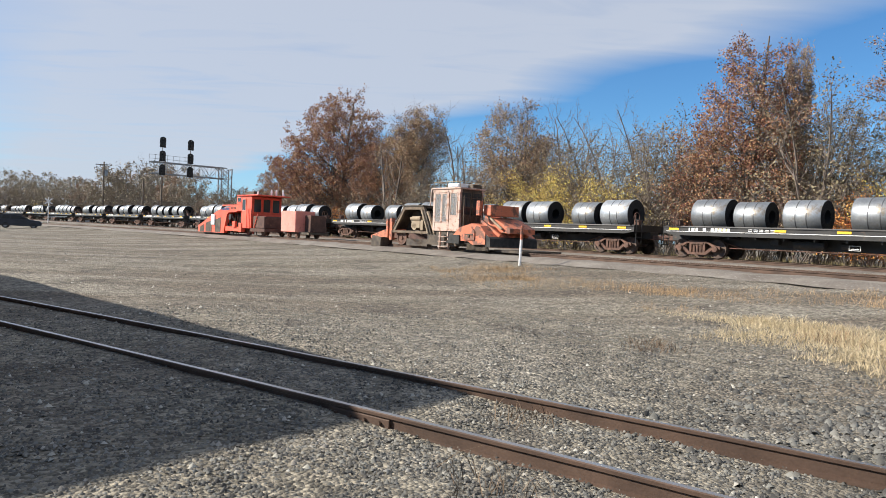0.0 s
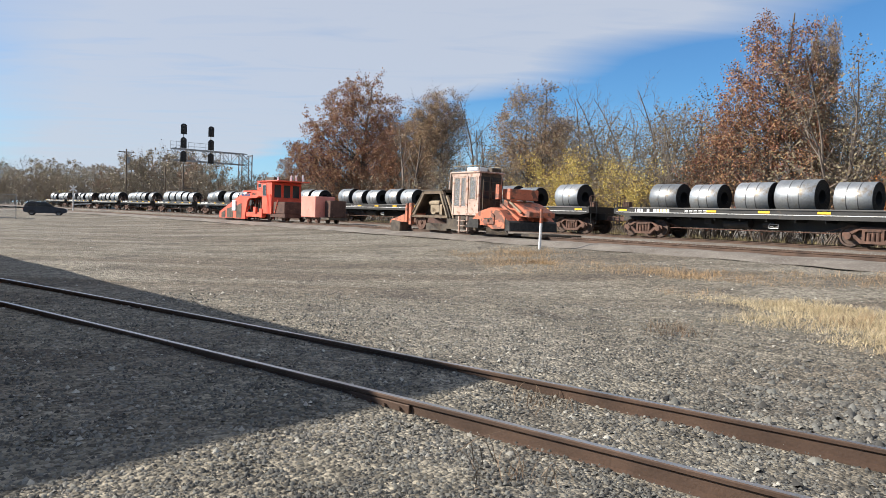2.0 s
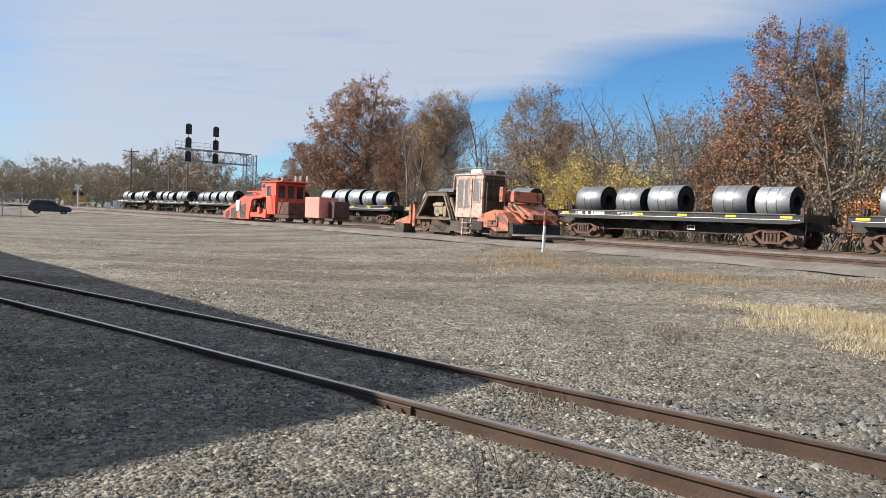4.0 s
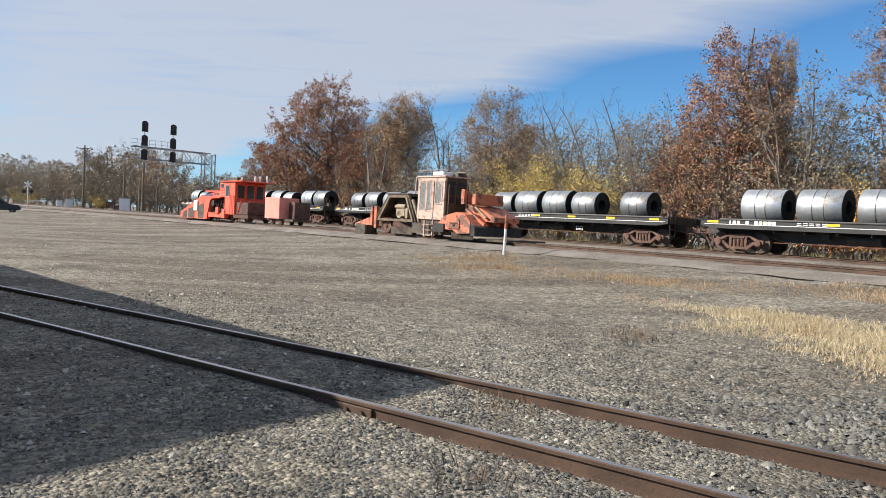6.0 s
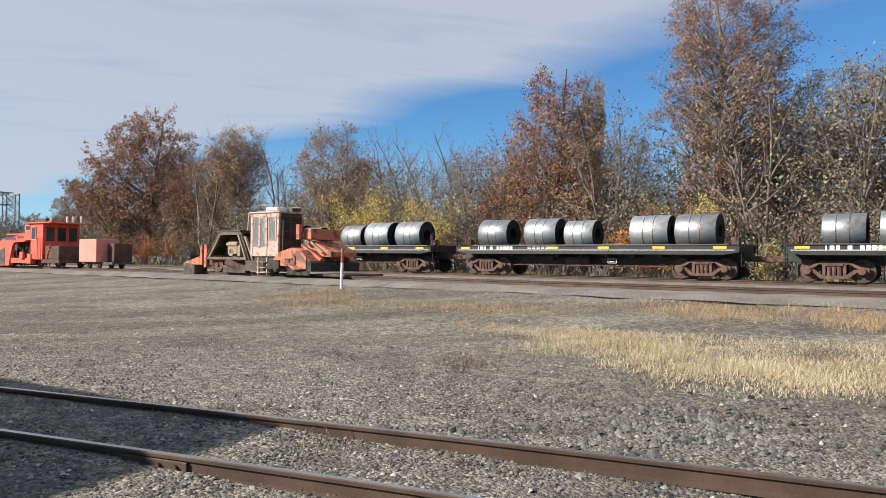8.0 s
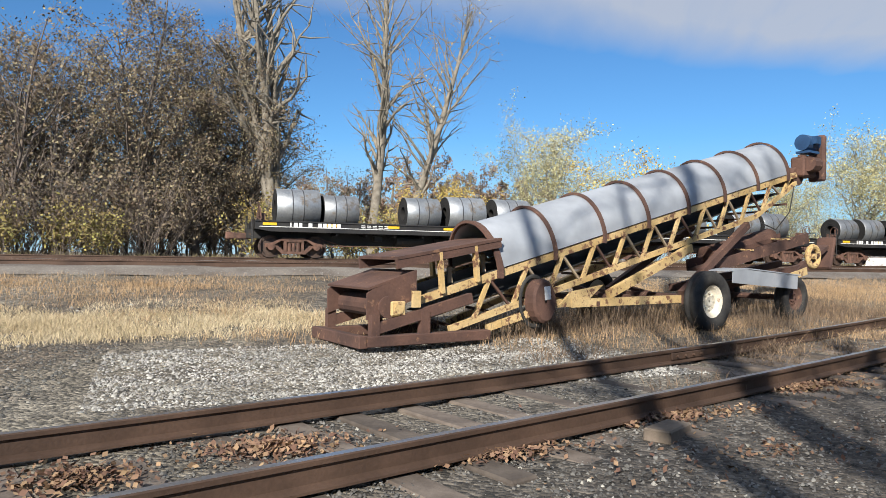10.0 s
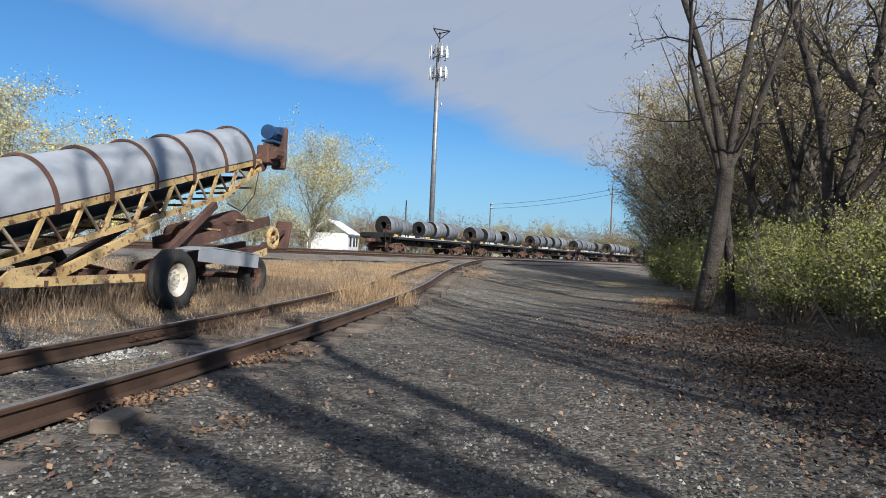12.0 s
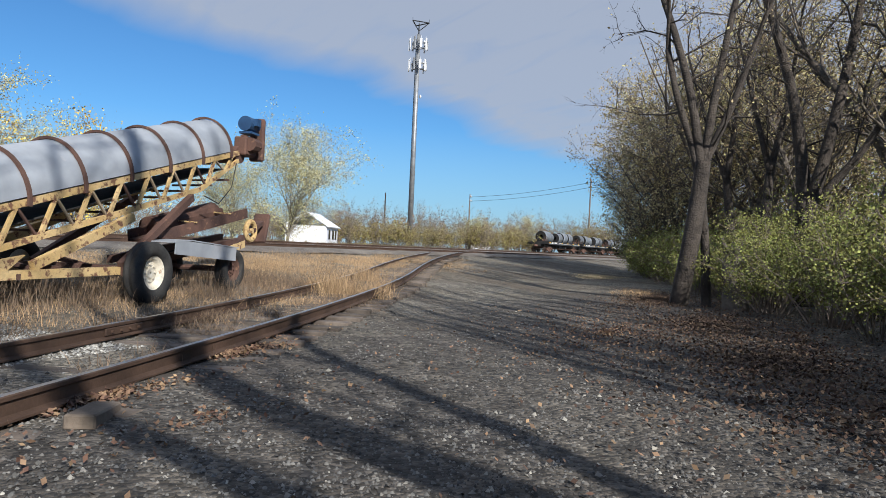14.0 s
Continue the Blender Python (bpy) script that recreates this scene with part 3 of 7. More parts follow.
# ---- more materials ----
M.update({
    "red": material("fluorescent_red_paint", (0.70, 0.085, 0.045), (0.80, 0.13, 0.07), 1.2, 0.5, 0, 0.1, 25, spots=(0.30, 0.08, 0.05), spot_scale=3, spot_at=0.68),
    "pink": material("faded_red_paint", (0.66, 0.22, 0.17), (0.74, 0.28, 0.22), 1.5, 0.65, 0, 0.1, 25, spots=(0.35, 0.12, 0.08), spot_scale=4, spot_at=0.66),
    "orange": material("faded_orange_paint", (0.50, 0.135, 0.065), (0.58, 0.19, 0.10), 1.4, 0.6, 0, 0.2, 25, spots=(0.17, 0.075, 0.05), spot_scale=2.8, spot_at=0.52),
    "cream": material("pink_cab_paint", (0.44, 0.31, 0.25), (0.54, 0.40, 0.33), 2, 0.6, 0, 0.1, 25, spots=(0.28, 0.14, 0.09), spot_scale=4, spot_at=0.57),
    # oily machine parts; also the painted shade on the regulator cab's rear end
    "grime_and_shade": material("oily_machinery", (0.035, 0.028, 0.024), (0.11, 0.085, 0.06), 3, 0.7, 0.2, 0.4, 25),
    "tan": material("dusty_steel", (0.24, 0.18, 0.12), (0.36, 0.29, 0.20), 3, 0.8, 0, 0.3, 25),
    "rubber": material("black_rubber", (0.018, 0.018, 0.019), (0.045, 0.043, 0.04), 5, 0.85, 0, 0.3, 40),
    "rust": material("deep_rust", (0.062, 0.034, 0.028), (0.125, 0.066, 0.048), 2.2, 0.9, 0, 0.5, 30, spots=(0.21, 0.115, 0.07), spot_scale=7, spot_at=0.63),
    "oldyellow": material("worn_yellow_paint", (0.47, 0.32, 0.13), (0.58, 0.43, 0.22), 2.0, 0.8, 0, 0.3, 30, spots=(0.17, 0.085, 0.05), spot_scale=8, spot_at=0.555),
    "galv": material("galvanised_sheet", (0.29, 0.315, 0.35), (0.37, 0.395, 0.43), 1.1, 0.6, 0.15, 0.05, 2.2, spots=(0.40, 0.40, 0.42), spot_scale=1.2, spot_at=0.62),
    "hub": material("cream_wheel_hub", (0.62, 0.55, 0.42), (0.74, 0.70, 0.60), 3, 0.6, 0, 0.1, 30, spots=(0.35, 0.2, 0.1), spot_scale=6, spot_at=0.64),
    "blue": material("blue_motor_paint", (0.015, 0.045, 0.11), (0.025, 0.075, 0.17), 3, 0.5, 0, 0.1, 30),
    "steel": material("grey_galvanised_steel", (0.22, 0.23, 0.24), (0.34, 0.35, 0.36), 1.5, 0.5, 0.5, 0.1, 30),
    "panelwhite": material("off_white_panel", (0.66, 0.67, 0.68), (0.78, 0.78, 0.78), 2, 0.5, 0, 0.05, 30),
    "carpaint": material("dark_blue_car_paint", (0.025, 0.03, 0.042), (0.035, 0.042, 0.06), 2, 0.3, 0.3, 0.0, 30),
    "pole": material("old_wood_pole", (0.12, 0.095, 0.07), (0.20, 0.16, 0.125), 3, 0.9, 0, 0.5, 30),
    "siding": material("white_house_siding", (0.70, 0.72, 0.75), (0.78, 0.79, 0.82), 2, 0.7, 0, 0.1, 20),
    "roof": material("grey_shingle_roof", (0.16, 0.16, 0.17), (0.25, 0.25, 0.26), 3, 0.9, 0, 0.4, 20),
    "brick": material("shop_wall", (0.30, 0.24, 0.20), (0.38, 0.31, 0.26), 2, 0.9, 0, 0.4, 20),
    "leaf_rust": material("rust_oak_leaves", (0.25, 0.115, 0.065), (0.36, 0.185, 0.105), 0.6, 0.8, 0, 0, 6, island=0.5, hue=0.03),
    "leaf_brown": material("brown_leaves", (0.27, 0.165, 0.095), (0.37, 0.245, 0.15), 0.6, 0.8, 0, 0, 6, island=0.5, hue=0.03),
    "leaf_olive": material("olive_tan_leaves", (0.165, 0.128, 0.080), (0.255, 0.198, 0.125), 0.6, 0.8, 0, 0, 6, island=0.35, hue=0.03),
    # far leaf tones with the haze of distance mixed into the colour
    "leaf_farhaze": material("pale_brown_far_leaves", (0.25, 0.205, 0.15), (0.36, 0.30, 0.225), 0.6, 0.8, 0, 0, 6, island=0.3, hue=0.02),
    "leaf_farred_haze": material("pale_russet_far_leaves", (0.28, 0.185, 0.13), (0.37, 0.26, 0.19), 0.6, 0.8, 0, 0, 6, island=0.3, hue=0.02),
    "leaf_umber": material("reddish_umber_leaves", (0.22, 0.125, 0.085), (0.31, 0.185, 0.125), 0.6, 0.8, 0, 0, 6, island=0.4, hue=0.02),
    "leaf_yellow": material("yellow_leaves", (0.47, 0.33, 0.075), (0.58, 0.44, 0.13), 0.6, 0.8, 0, 0, 6, island=0.45, hue=0.02),
    "leaf_pale": material("pale_yellow_green_leaves", (0.38, 0.35, 0.17), (0.50, 0.46, 0.25), 0.6, 0.8, 0, 0, 6, island=0.4, hue=0.02),
    "leaf_tan": material("tan_olive_leaves", (0.35, 0.285, 0.14), (0.49, 0.40, 0.21), 0.6, 0.8, 0, 0, 6, island=0.45, hue=0.03),
    "leaf_green": material("yellow_green_hedge_leaves", (0.145, 0.165, 0.034), (0.29, 0.28, 0.075), 0.8, 0.7, 0, 0, 6, island=0.5, hue=0.03),
    "leaf_amber": material("yellow_brown_bush_leaves", (0.185, 0.145, 0.05), (0.30, 0.24, 0.08), 0.8, 0.8, 0, 0, 6, island=0.5, hue=0.03),
    "leaf_orange": material("orange_leaves", (0.42, 0.14, 0.04), (0.48, 0.22, 0.06), 0.6, 0.8, 0, 0, 6, island=0.5, hue=0.02),
    "twig": material("grey_brown_twigs", (0.13, 0.105, 0.087), (0.22, 0.18, 0.15), 2, 0.95, 0, 0, 20, island=0.3),
    "litter": material("fallen_brown_leaves", (0.16, 0.095, 0.06), (0.27, 0.165, 0.105), 2, 0.9, 0, 0, 20, island=0.5, hue=0.02),
    "straw": material("pale_straw_grass", (0.45, 0.36, 0.22), (0.57, 0.48, 0.32), 0.7, 0.9, 0, 0, 10, island=0.35),
    "drygrass": material("brown_dry_grass", (0.33, 0.22, 0.12), (0.44, 0.31, 0.18), 0.7, 0.9, 0, 0, 10, island=0.4),
    "darkweed": material("dark_dry_weed", (0.13, 0.09, 0.06), (0.22, 0.16, 0.11), 1.5, 0.95, 0, 0, 10, island=0.4),
    "greenweed": material("green_weed", (0.15, 0.125, 0.06), (0.25, 0.20, 0.10), 1.0, 0.9, 0, 0, 10, island=0.4),
    "signal": material("signal_black", (0.012, 0.012, 0.013), (0.02, 0.02, 0.02), 2, 0.5, 0, 0, 20),
})


def glass_material():
    m = bpy.data.materials.new("dark_window_glass")
    m.use_nodes = True
    b = m.node_tree.nodes["Principled BSDF"]
    b.inputs["Base Color"].default_value = (0.03, 0.035, 0.04, 1)
    b.inputs["Roughness"].default_value = 0.06
    return m


M["glass"] = glass_material()


def clear_glass():
    m = bpy.data.materials.new("dusty_clear_glass")
    m.use_nodes = True
    b = m.node_tree.nodes["Principled BSDF"]
    b.inputs["Base Color"].default_value = (0.86, 0.84, 0.82, 1)
    b.inputs["Roughness"].default_value = 0.08
    b.inputs["IOR"].default_value = 1.1
    b.inputs["Transmission Weight"].default_value = 0.82
    return m


M["clear"] = clear_glass()
M["dirty"] = material("grimy_brown_steel", (0.085, 0.062, 0.045), (0.19, 0.14, 0.095), 3, 0.85, 0, 0.3, 25)


# ---- trees and weeds ----
def tubes(segs):
    """Tapered tubes: segs of (a, b, ra, rb, sides)."""
    verts, faces = [], []
    for a, b, ra, rb, n in segs:
        d = b - a
        ln = np.linalg.norm(d)
        if ln < 1e-5:
            continue
        d = d / ln
        ref = np.array((0.0, 0.0, 1.0)) if abs(d[2]) < 0.9 else np.array((1.0, 0.0, 0.0))
        u = np.cross(d, ref)
        u /= np.linalg.norm(u)
        v = np.cross(d, u)
        k = len(verts)
        for c, r in ((a, ra), (b + d * rb * 0.4, rb)):
            for i in range(n):
                t = 2 * math.pi * i / n
                verts.append(tuple(c + r * (math.cos(t) * u + math.sin(t) * v)))
        faces += [(k + i, k + (i + 1) % n, k + n + (i + 1) % n, k + n + i) for i in range(n)]
    return verts, faces


def leaf_quads(centres, size, rng, flat=0.0):
    n = len(centres)
    nrm = rng.normal(size=(n, 3))
    nrm[:, 2] += flat * 3
    nrm /= np.linalg.norm(nrm, axis=1)[:, None]
    t = np.cross(nrm, rng.normal(size=(n, 3)))
    t /= np.linalg.norm(t, axis=1)[:, None] + 1e-9
    b = np.cross(nrm, t)
    sz = size * rng.uniform(0.6, 1.35, (n, 1))
    c = np.asarray(centres)
    quad = np.stack([c - t * sz * 0.5, c + b * sz * 0.32, c + t * sz * 0.5, c - b * sz * 0.32], 1).reshape(-1, 3)
    return [tuple(v) for v in quad], [(4 * i, 4 * i + 1, 4 * i + 2, 4 * i + 3) for i in range(n)]


def grow(rng, height, spread, trunk_r, first=0.25, limbs=24, shape="oval", lean=0.0, stems=1, wobble=0.06, rise=0.7, twigs=True):
    """Skeleton of a tree: tube segments and the twig points that bear leaves."""
    segs, tips, weights = [], [], []

    def limb(p, d, length, r, level, n):
        pts = [p]
        for k in range(n):
            d = d + rng.normal(size=3) * (0.16 if level else wobble)
            d[2] += 0.035 if level else 0.0
            d /= np.linalg.norm(d)
            q = p + d * length / n
            ra, rb = r * (1 - 0.8 * k / n), r * (1 - 0.8 * (k + 1) / n)
            segs.append((p, q, ra, rb, (7, 5, 4, 3)[min(level, 3)]))
            pts.append(q)
            p = q
            if level >= 2:
                tips.append(q)
                weights.append(length ** (2.0 if shape == "cone" else 1.3))
        return pts, d

    for st in range(stems):
        a = rng.uniform(0, 6.28)
        off = 0.0 if stems == 1 else 0.25
        p0 = np.array((math.cos(a) * off, math.sin(a) * off, -0.15))
        d0 = np.array((math.cos(a) * 0.16 * (stems > 1) + lean, math.sin(a) * 0.16 * (stems > 1), 1.0))
        hh = height * (1 if st == 0 else rng.uniform(0.75, 0.98))
        trunk, _ = limb(p0, d0, hh, trunk_r / math.sqrt(stems), 0, 9)
        for i in range(limbs // stems):
            f = first + (0.97 - first) * ((i + rng.uniform(0, 1)) / (limbs // stems))
            k = f * 9
            j = min(int(k), 8)
            p = trunk[j] + (trunk[j + 1] - trunk[j]) * (k - j)
            g = (f - first) / (1 - first)
            prof = {"oval": math.sin(math.pi * (0.18 + 0.78 * g)) ** 0.8, "cone": (1 - g) ** 0.8 + 0.12, "vase": 0.45 + 0.5 * math.sin(math.pi * min(1, 0.2 + 0.9 * g)), "round": math.sin(math.pi * (0.28 + 0.66 * g)) ** 0.6}[shape]
            az = rng.uniform(0, 6.28)
            up = 0.75 * rise + 0.75 * g
            d = np.array((math.cos(az), math.sin(az), up))
            d /= np.linalg.norm(d)
            ln = max(0.6, spread * prof * rng.uniform(0.75, 1.15))
            r = max(0.018, trunk_r * (1 - 0.85 * f) * 0.5)
            pts, dd = limb(p, d, ln, r, 1, 5)
            for b in range(5):
                q = pts[min(5, 1 + b)]
                d2 = dd + rng.normal(size=3) * 0.75
                d2 /= np.linalg.norm(d2)
                l2 = ln * rng.uniform(0.28, 0.5)
                p2, e2 = limb(q, d2, l2, max(0.012, r * 0.4), 2, 3)
                for c in range(4 if twigs else 0):
                    q2 = p2[min(3, c)]
                    d3 = e2 + rng.normal(size=3) * 0.8
                    d3 /= np.linalg.norm(d3)
                    limb(q2, d3, l2 * rng.uniform(0.35, 0.7), 0.009, 3, 2)
    weights = np.array(weights)
    return segs, np.array(tips), weights / weights.sum()


def make_tree(name, label, seed, height, spread, trunk_r, leaf, leaves, size, bark="bark", category="tree", group="trees along the line", **kw):
    rng = np.random.default_rng(seed)
    segs, tips, weights = grow(rng, height, spread, trunk_r, **kw)
    t = empty(name, pose(0, 0, 0), label, category, group)
    v, f = tubes(segs)
    mesh_object("trunk", v, f, [M[bark]], t, smooth_shade=True)
    if leaves:
        c = tips[rng.choice(len(tips), leaves, p=weights)] + rng.normal(size=(leaves, 3)) * max(size * 1.8, 0.26)
        c = c[c[:, 2] > 0.05]
        v, f = leaf_quads(c, size, rng)
        mesh_object("crown", v, f, [M[leaf]], t)
    return t


def crown_tree(name, label, seed, height, radius, trunk_r, leaf, leaves, size, profile, base=0.18, clumps=70, bark="bark", group="trees along the line", stems=1, fill=0.35, category="tree", lump=0.14):
    """A tree whose limbs reach out to clumps that fill a crown; profile: (share of crown height, share of radius)."""
    rng = np.random.default_rng(seed)
    gs, rs = np.array(profile).T
    segs, tips = [], []
    trunks = []
    for st in range(stems):
        a = rng.uniform(0, 6.28)
        p, d = np.array((0.0, 0.0, -0.15)), np.array((math.cos(a) * 0.2 * (stems > 1), math.sin(a) * 0.2 * (stems > 1), 1.0))
        pts = [p]
        top = height * (0.94 if st == 0 else rng.uniform(0.75, 0.9))
        for k in range(9):
            d = d + rng.normal(size=3) * 0.05
            d[2] = 1.0
            q = p + d * top / 9
            segs.append((p, q, trunk_r * (1 - 0.095 * k) / math.sqrt(stems), trunk_r * (0.905 - 0.095 * k) / math.sqrt(stems), 7))
            pts.append(q)
            p = q
        trunks.append(np.array(pts))
    lo, hi = base * height, height
    ph = rng.uniform(0, 6.28, 4)
    for i in range(clumps):
        g = (i + rng.uniform(0, 1)) / clumps
        g = float(np.interp(g, np.cumsum(np.interp(np.linspace(0, 1, 40), gs, rs) ** 1.5) / np.sum(np.interp(np.linspace(0, 1, 40), gs, rs) ** 1.5), np.linspace(0, 1, 40)))
        az = i * 2.39996 + rng.normal() * 0.3
        wide = radius * float(np.interp(g, gs, rs)) * (1 + lump * math.sin(3 * az + ph[0] + 7 * g) + 0.5 * lump * math.sin(5 * az + ph[1] - 11 * g))
        rr = wide * math.sqrt(rng.uniform(fill * fill, 1)) * 0.86
        c = np.array((math.cos(az) * rr, math.sin(az) * rr, lo + g * (hi - lo) * 0.95))
        trunk = trunks[i % stems]
        z0 = max(lo * 0.7, c[2] - rr * rng.uniform(0.5, 1.1) - 0.5)
        k = min(max(z0 / trunk[-1][2] * 9, 0.5), 8.6)
        j = int(k)
        a0 = trunk[j] + (trunk[j + 1] - trunk[j]) * (k - j)
        ctrl = (a0 + c) / 2 + np.array((c[0] - a0[0], c[1] - a0[1], 0)) * 0.12 + rng.normal(size=3) * rr * 0.08
        r0 = max(0.025, trunk_r * 0.42 * (1 - 0.85 * k / 9))
        pts = [a0 * (1 - t) ** 2 + 2 * ctrl * t * (1 - t) + c * t * t for t in np.linspace(0, 1, 6)]
        for q in range(5):
            segs.append((pts[q], pts[q + 1], r0 * (1 - 0.16 * q), r0 * (0.84 - 0.16 * q), 4))
        cr = (0.17 * radius + 0.45) * rng.uniform(0.75, 1.25)
        for b in range(8):
            o = pts[(3, 4, 4, 5, 5, 5, 5, 5)[b]]
            d = rng.normal(size=3)
            d[2] = abs(d[2]) * 0.7 + 0.15
            d += 0.7 * np.array((c[0], c[1], 0)) / (rr + 0.3)
            d /= np.linalg.norm(d)
            e = o + d * cr * rng.uniform(0.6, 1.15)
            segs.append((o, e, 0.016, 0.008, 3))
            tips += [e, (o + e) / 2]
            for t in range(3):
                d2 = d + rng.normal(size=3) * 0.7
                f = o + (e - o) * rng.uniform(0.4, 1)
                e2 = f + d2 / np.linalg.norm(d2) * cr * rng.uniform(0.3, 0.6)
                segs.append((f, e2, 0.009, 0.004, 3))
                tips += [e2, e2, (f + e2) / 2]
    t = empty(name, pose(0, 0, 0), label, category, group)
    v, f = tubes(segs)
    mesh_object("trunk", v, f, [M[bark]], t, smooth_shade=True)
    if leaves:
        tips = np.array(tips)
        # some twigs hold more leaves than others
        wgt = rng.uniform(0.15, 1.0, len(tips)) ** 1.5
        c = tips[rng.choice(len(tips), leaves, p=wgt / wgt.sum())] + rng.normal(size=(leaves, 3)) * 0.16
        v, f = leaf_quads(c, size, rng)
        mesh_object("crown", v, f, [M[leaf]], t)
    return t


DOME = [(0, 0.62), (0.12, 0.9), (0.3, 1.0), (0.55, 0.9), (0.78, 0.62), (0.93, 0.34), (1, 0.1)]
OVAL = [(0, 0.35), (0.2, 0.7), (0.5, 1.0), (0.75, 0.85), (0.92, 0.5), (1, 0.15)]
SPIRE = [(0, 0.85), (0.15, 1.0), (0.4, 0.84), (0.62, 0.56), (0.82, 0.26), (1, 0.03)]
FAN = [(0, 0.2), (0.3, 0.55), (0.65, 1.0), (0.85, 0.8), (1, 0.3)]


def stem_tree(label, x, y, z, turn, seed, stems, leaves, bark="shadebark"):
    """A tree of curving stems: (radius at foot, radius at tip, [(sideways, height), ...]), with branches on their upper parts."""
    rng = np.random.default_rng(seed)
    segs, tips = [], []

    def twig(p, d, length, r, depth):
        for k in range(3):
            d = d + rng.normal(size=3) * 0.2
            d /= np.linalg.norm(d)
            q = p + d * length / 3
            segs.append((p, q, r * (1 - 0.27 * k), r * (0.73 - 0.27 * k), 4 if depth == 0 else 3))
            if depth < 2:
                for _ in range(2):
                    e = d + rng.normal(size=3) * 0.6
                    twig(q, e / np.linalg.norm(e), length * rng.uniform(0.3, 0.5), r * 0.45, depth + 1)
            else:
                tips.append(q)
            p = q

    for r0, r1, line in stems:
        pts = np.array([(u, rng.normal() * 0.12 if i else 0.0, h) for i, (u, h) in enumerate(line)])
        # round the stem off between its knees
        ks = np.linspace(0, len(pts) - 1, 4 * (len(pts) - 1) + 1)
        fine = np.stack([np.interp(ks, np.arange(len(pts)), pts[:, c]) for c in range(3)], 1)
        for _ in range(2):
            fine[1:-1] = 0.25 * fine[:-2] + 0.5 * fine[1:-1] + 0.25 * fine[2:]
        n = len(fine) - 1
        for k in range(n):
            segs.append((fine[k], fine[k + 1], r0 + (r1 - r0) * k / n, r0 + (r1 - r0) * (k + 1) / n, 9))
            if fine[k][2] > 4.2 and k % 2 and r1 < 0.15:
                d = np.array((rng.normal(), rng.normal(), rng.uniform(0.5, 1.6)))
                twig(fine[k], d / np.linalg.norm(d), rng.uniform(1.4, 3.0), 0.035, 0)
        if r1 < 0.15:
            twig(fine[-1], np.array((0.0, 0.0, 1.0)), 2.2, r1 * 0.9, 0)
    t = empty("forked_tree", pose(x, y, z, 0, 0, turn + 180 if turn == -90 else turn), label, "tree", "trees along the road")
    v, f = tubes(segs)
    mesh_object("trunk", v, f, [M[bark]], t, smooth_shade=True)
    if leaves:
        tips = np.array(tips)
        v, f = leaf_quads(tips[rng.integers(0, len(tips), leaves)] + rng.normal(size=(leaves, 3)) * 0.08, 0.09, rng)
        mesh_object("crown", v, f, [M["leaf_tan"]], t)
    return t


def make_shrub(name, label, seed, height, radius, leaf, leaves, size, stems=22, category="bush", group="brush along the line", bark="twig"):
    rng = np.random.default_rng(seed)
    segs, pts = [], []
    for i in range(stems):
        a, lean = rng.uniform(0, 6.28), rng.uniform(0.05, 0.9)
        p = np.array((math.cos(a), math.sin(a), 0)) * radius * 0.25 * rng.uniform(0, 1)
        d = np.array((math.cos(a) * lean, math.sin(a) * lean, 1.0))
        ln = height * rng.uniform(0.6, 1.05)
        n, r = 5, 0.022
        for k in range(n):
            d = d + rng.normal(size=3) * 0.15
            d /= np.linalg.norm(d)
            q = p + d * ln / n
            segs.append((p, q, r * (1 - 0.17 * k), r * (0.83 - 0.17 * k), 3))
            if k:
                for b in range(4):
                    d2 = d + rng.normal(size=3) * 0.7
                    d2 /= np.linalg.norm(d2)
                    q2 = q + d2 * ln * rng.uniform(0.1, 0.26)
                    segs.append((q, q2, 0.009, 0.003, 3))
                    pts += [q2, (q + q2) / 2]
            p = q
    t = empty(name, pose(0, 0, 0), label, category, group)
    v, f = tubes(segs)
    mesh_object("stem", v, f, [M[bark]], t)
    if leaves:
        pts = np.array(pts)
        c = pts[rng.integers(0, len(pts), leaves)] + rng.normal(size=(leaves, 3)) * size * 1.5
        c = c[c[:, 2] > 0.02]
        v, f = leaf_quads(c, size, rng)
        mesh_object("foliage", v, f, [M[leaf]], t)
    return t


class Planter:
    """Places a first plant and then copies of it."""

    def __init__(self, ob):
        self.ob, self.used = ob, False

    def put(self, x, y, scale=1.0, turn=0.0, z=None, label=""):
        m = pose(x, y, ground_z(x, y) - 0.03 if z is None else z, 0, 0, turn)
        if self.used:
            o = copy_thing(self.ob, m)
        else:
            o, self.used = self.ob, True
            o.matrix_basis = m
        o.scale = (scale, scale, scale) if not isinstance(scale, tuple) else scale
        if label:
            o["label"] = label
        return o


def polar(az, dist, eye=(0.0, 0.0)):
    a = radians(az)
    return eye[0] + math.sin(a) * dist, eye[1] + math.cos(a) * dist


def on_w(az, w, eye=(0.0, 0.0)):
    """The point on bearing az (right of the first view) where the strip w runs."""
    a = radians(az)
    dx, dy = math.sin(a), math.cos(a)
    return polar(az, (w - NX * eye[0] - NY * eye[1]) / (NX * dx + NY * dy), eye)


EYE2 = (3.28, -1.01)


def beyond_line(az, eye=(0.0, 0.0)):
    """How far off the main line lies on bearing az of a standpoint."""
    return min((abs(math.degrees(math.atan2(x - eye[0], y - eye[1])) - az), math.hypot(x - eye[0], y - eye[1])) for x, y, _ in (line_at(s) for s in range(-300, 260)))[1]



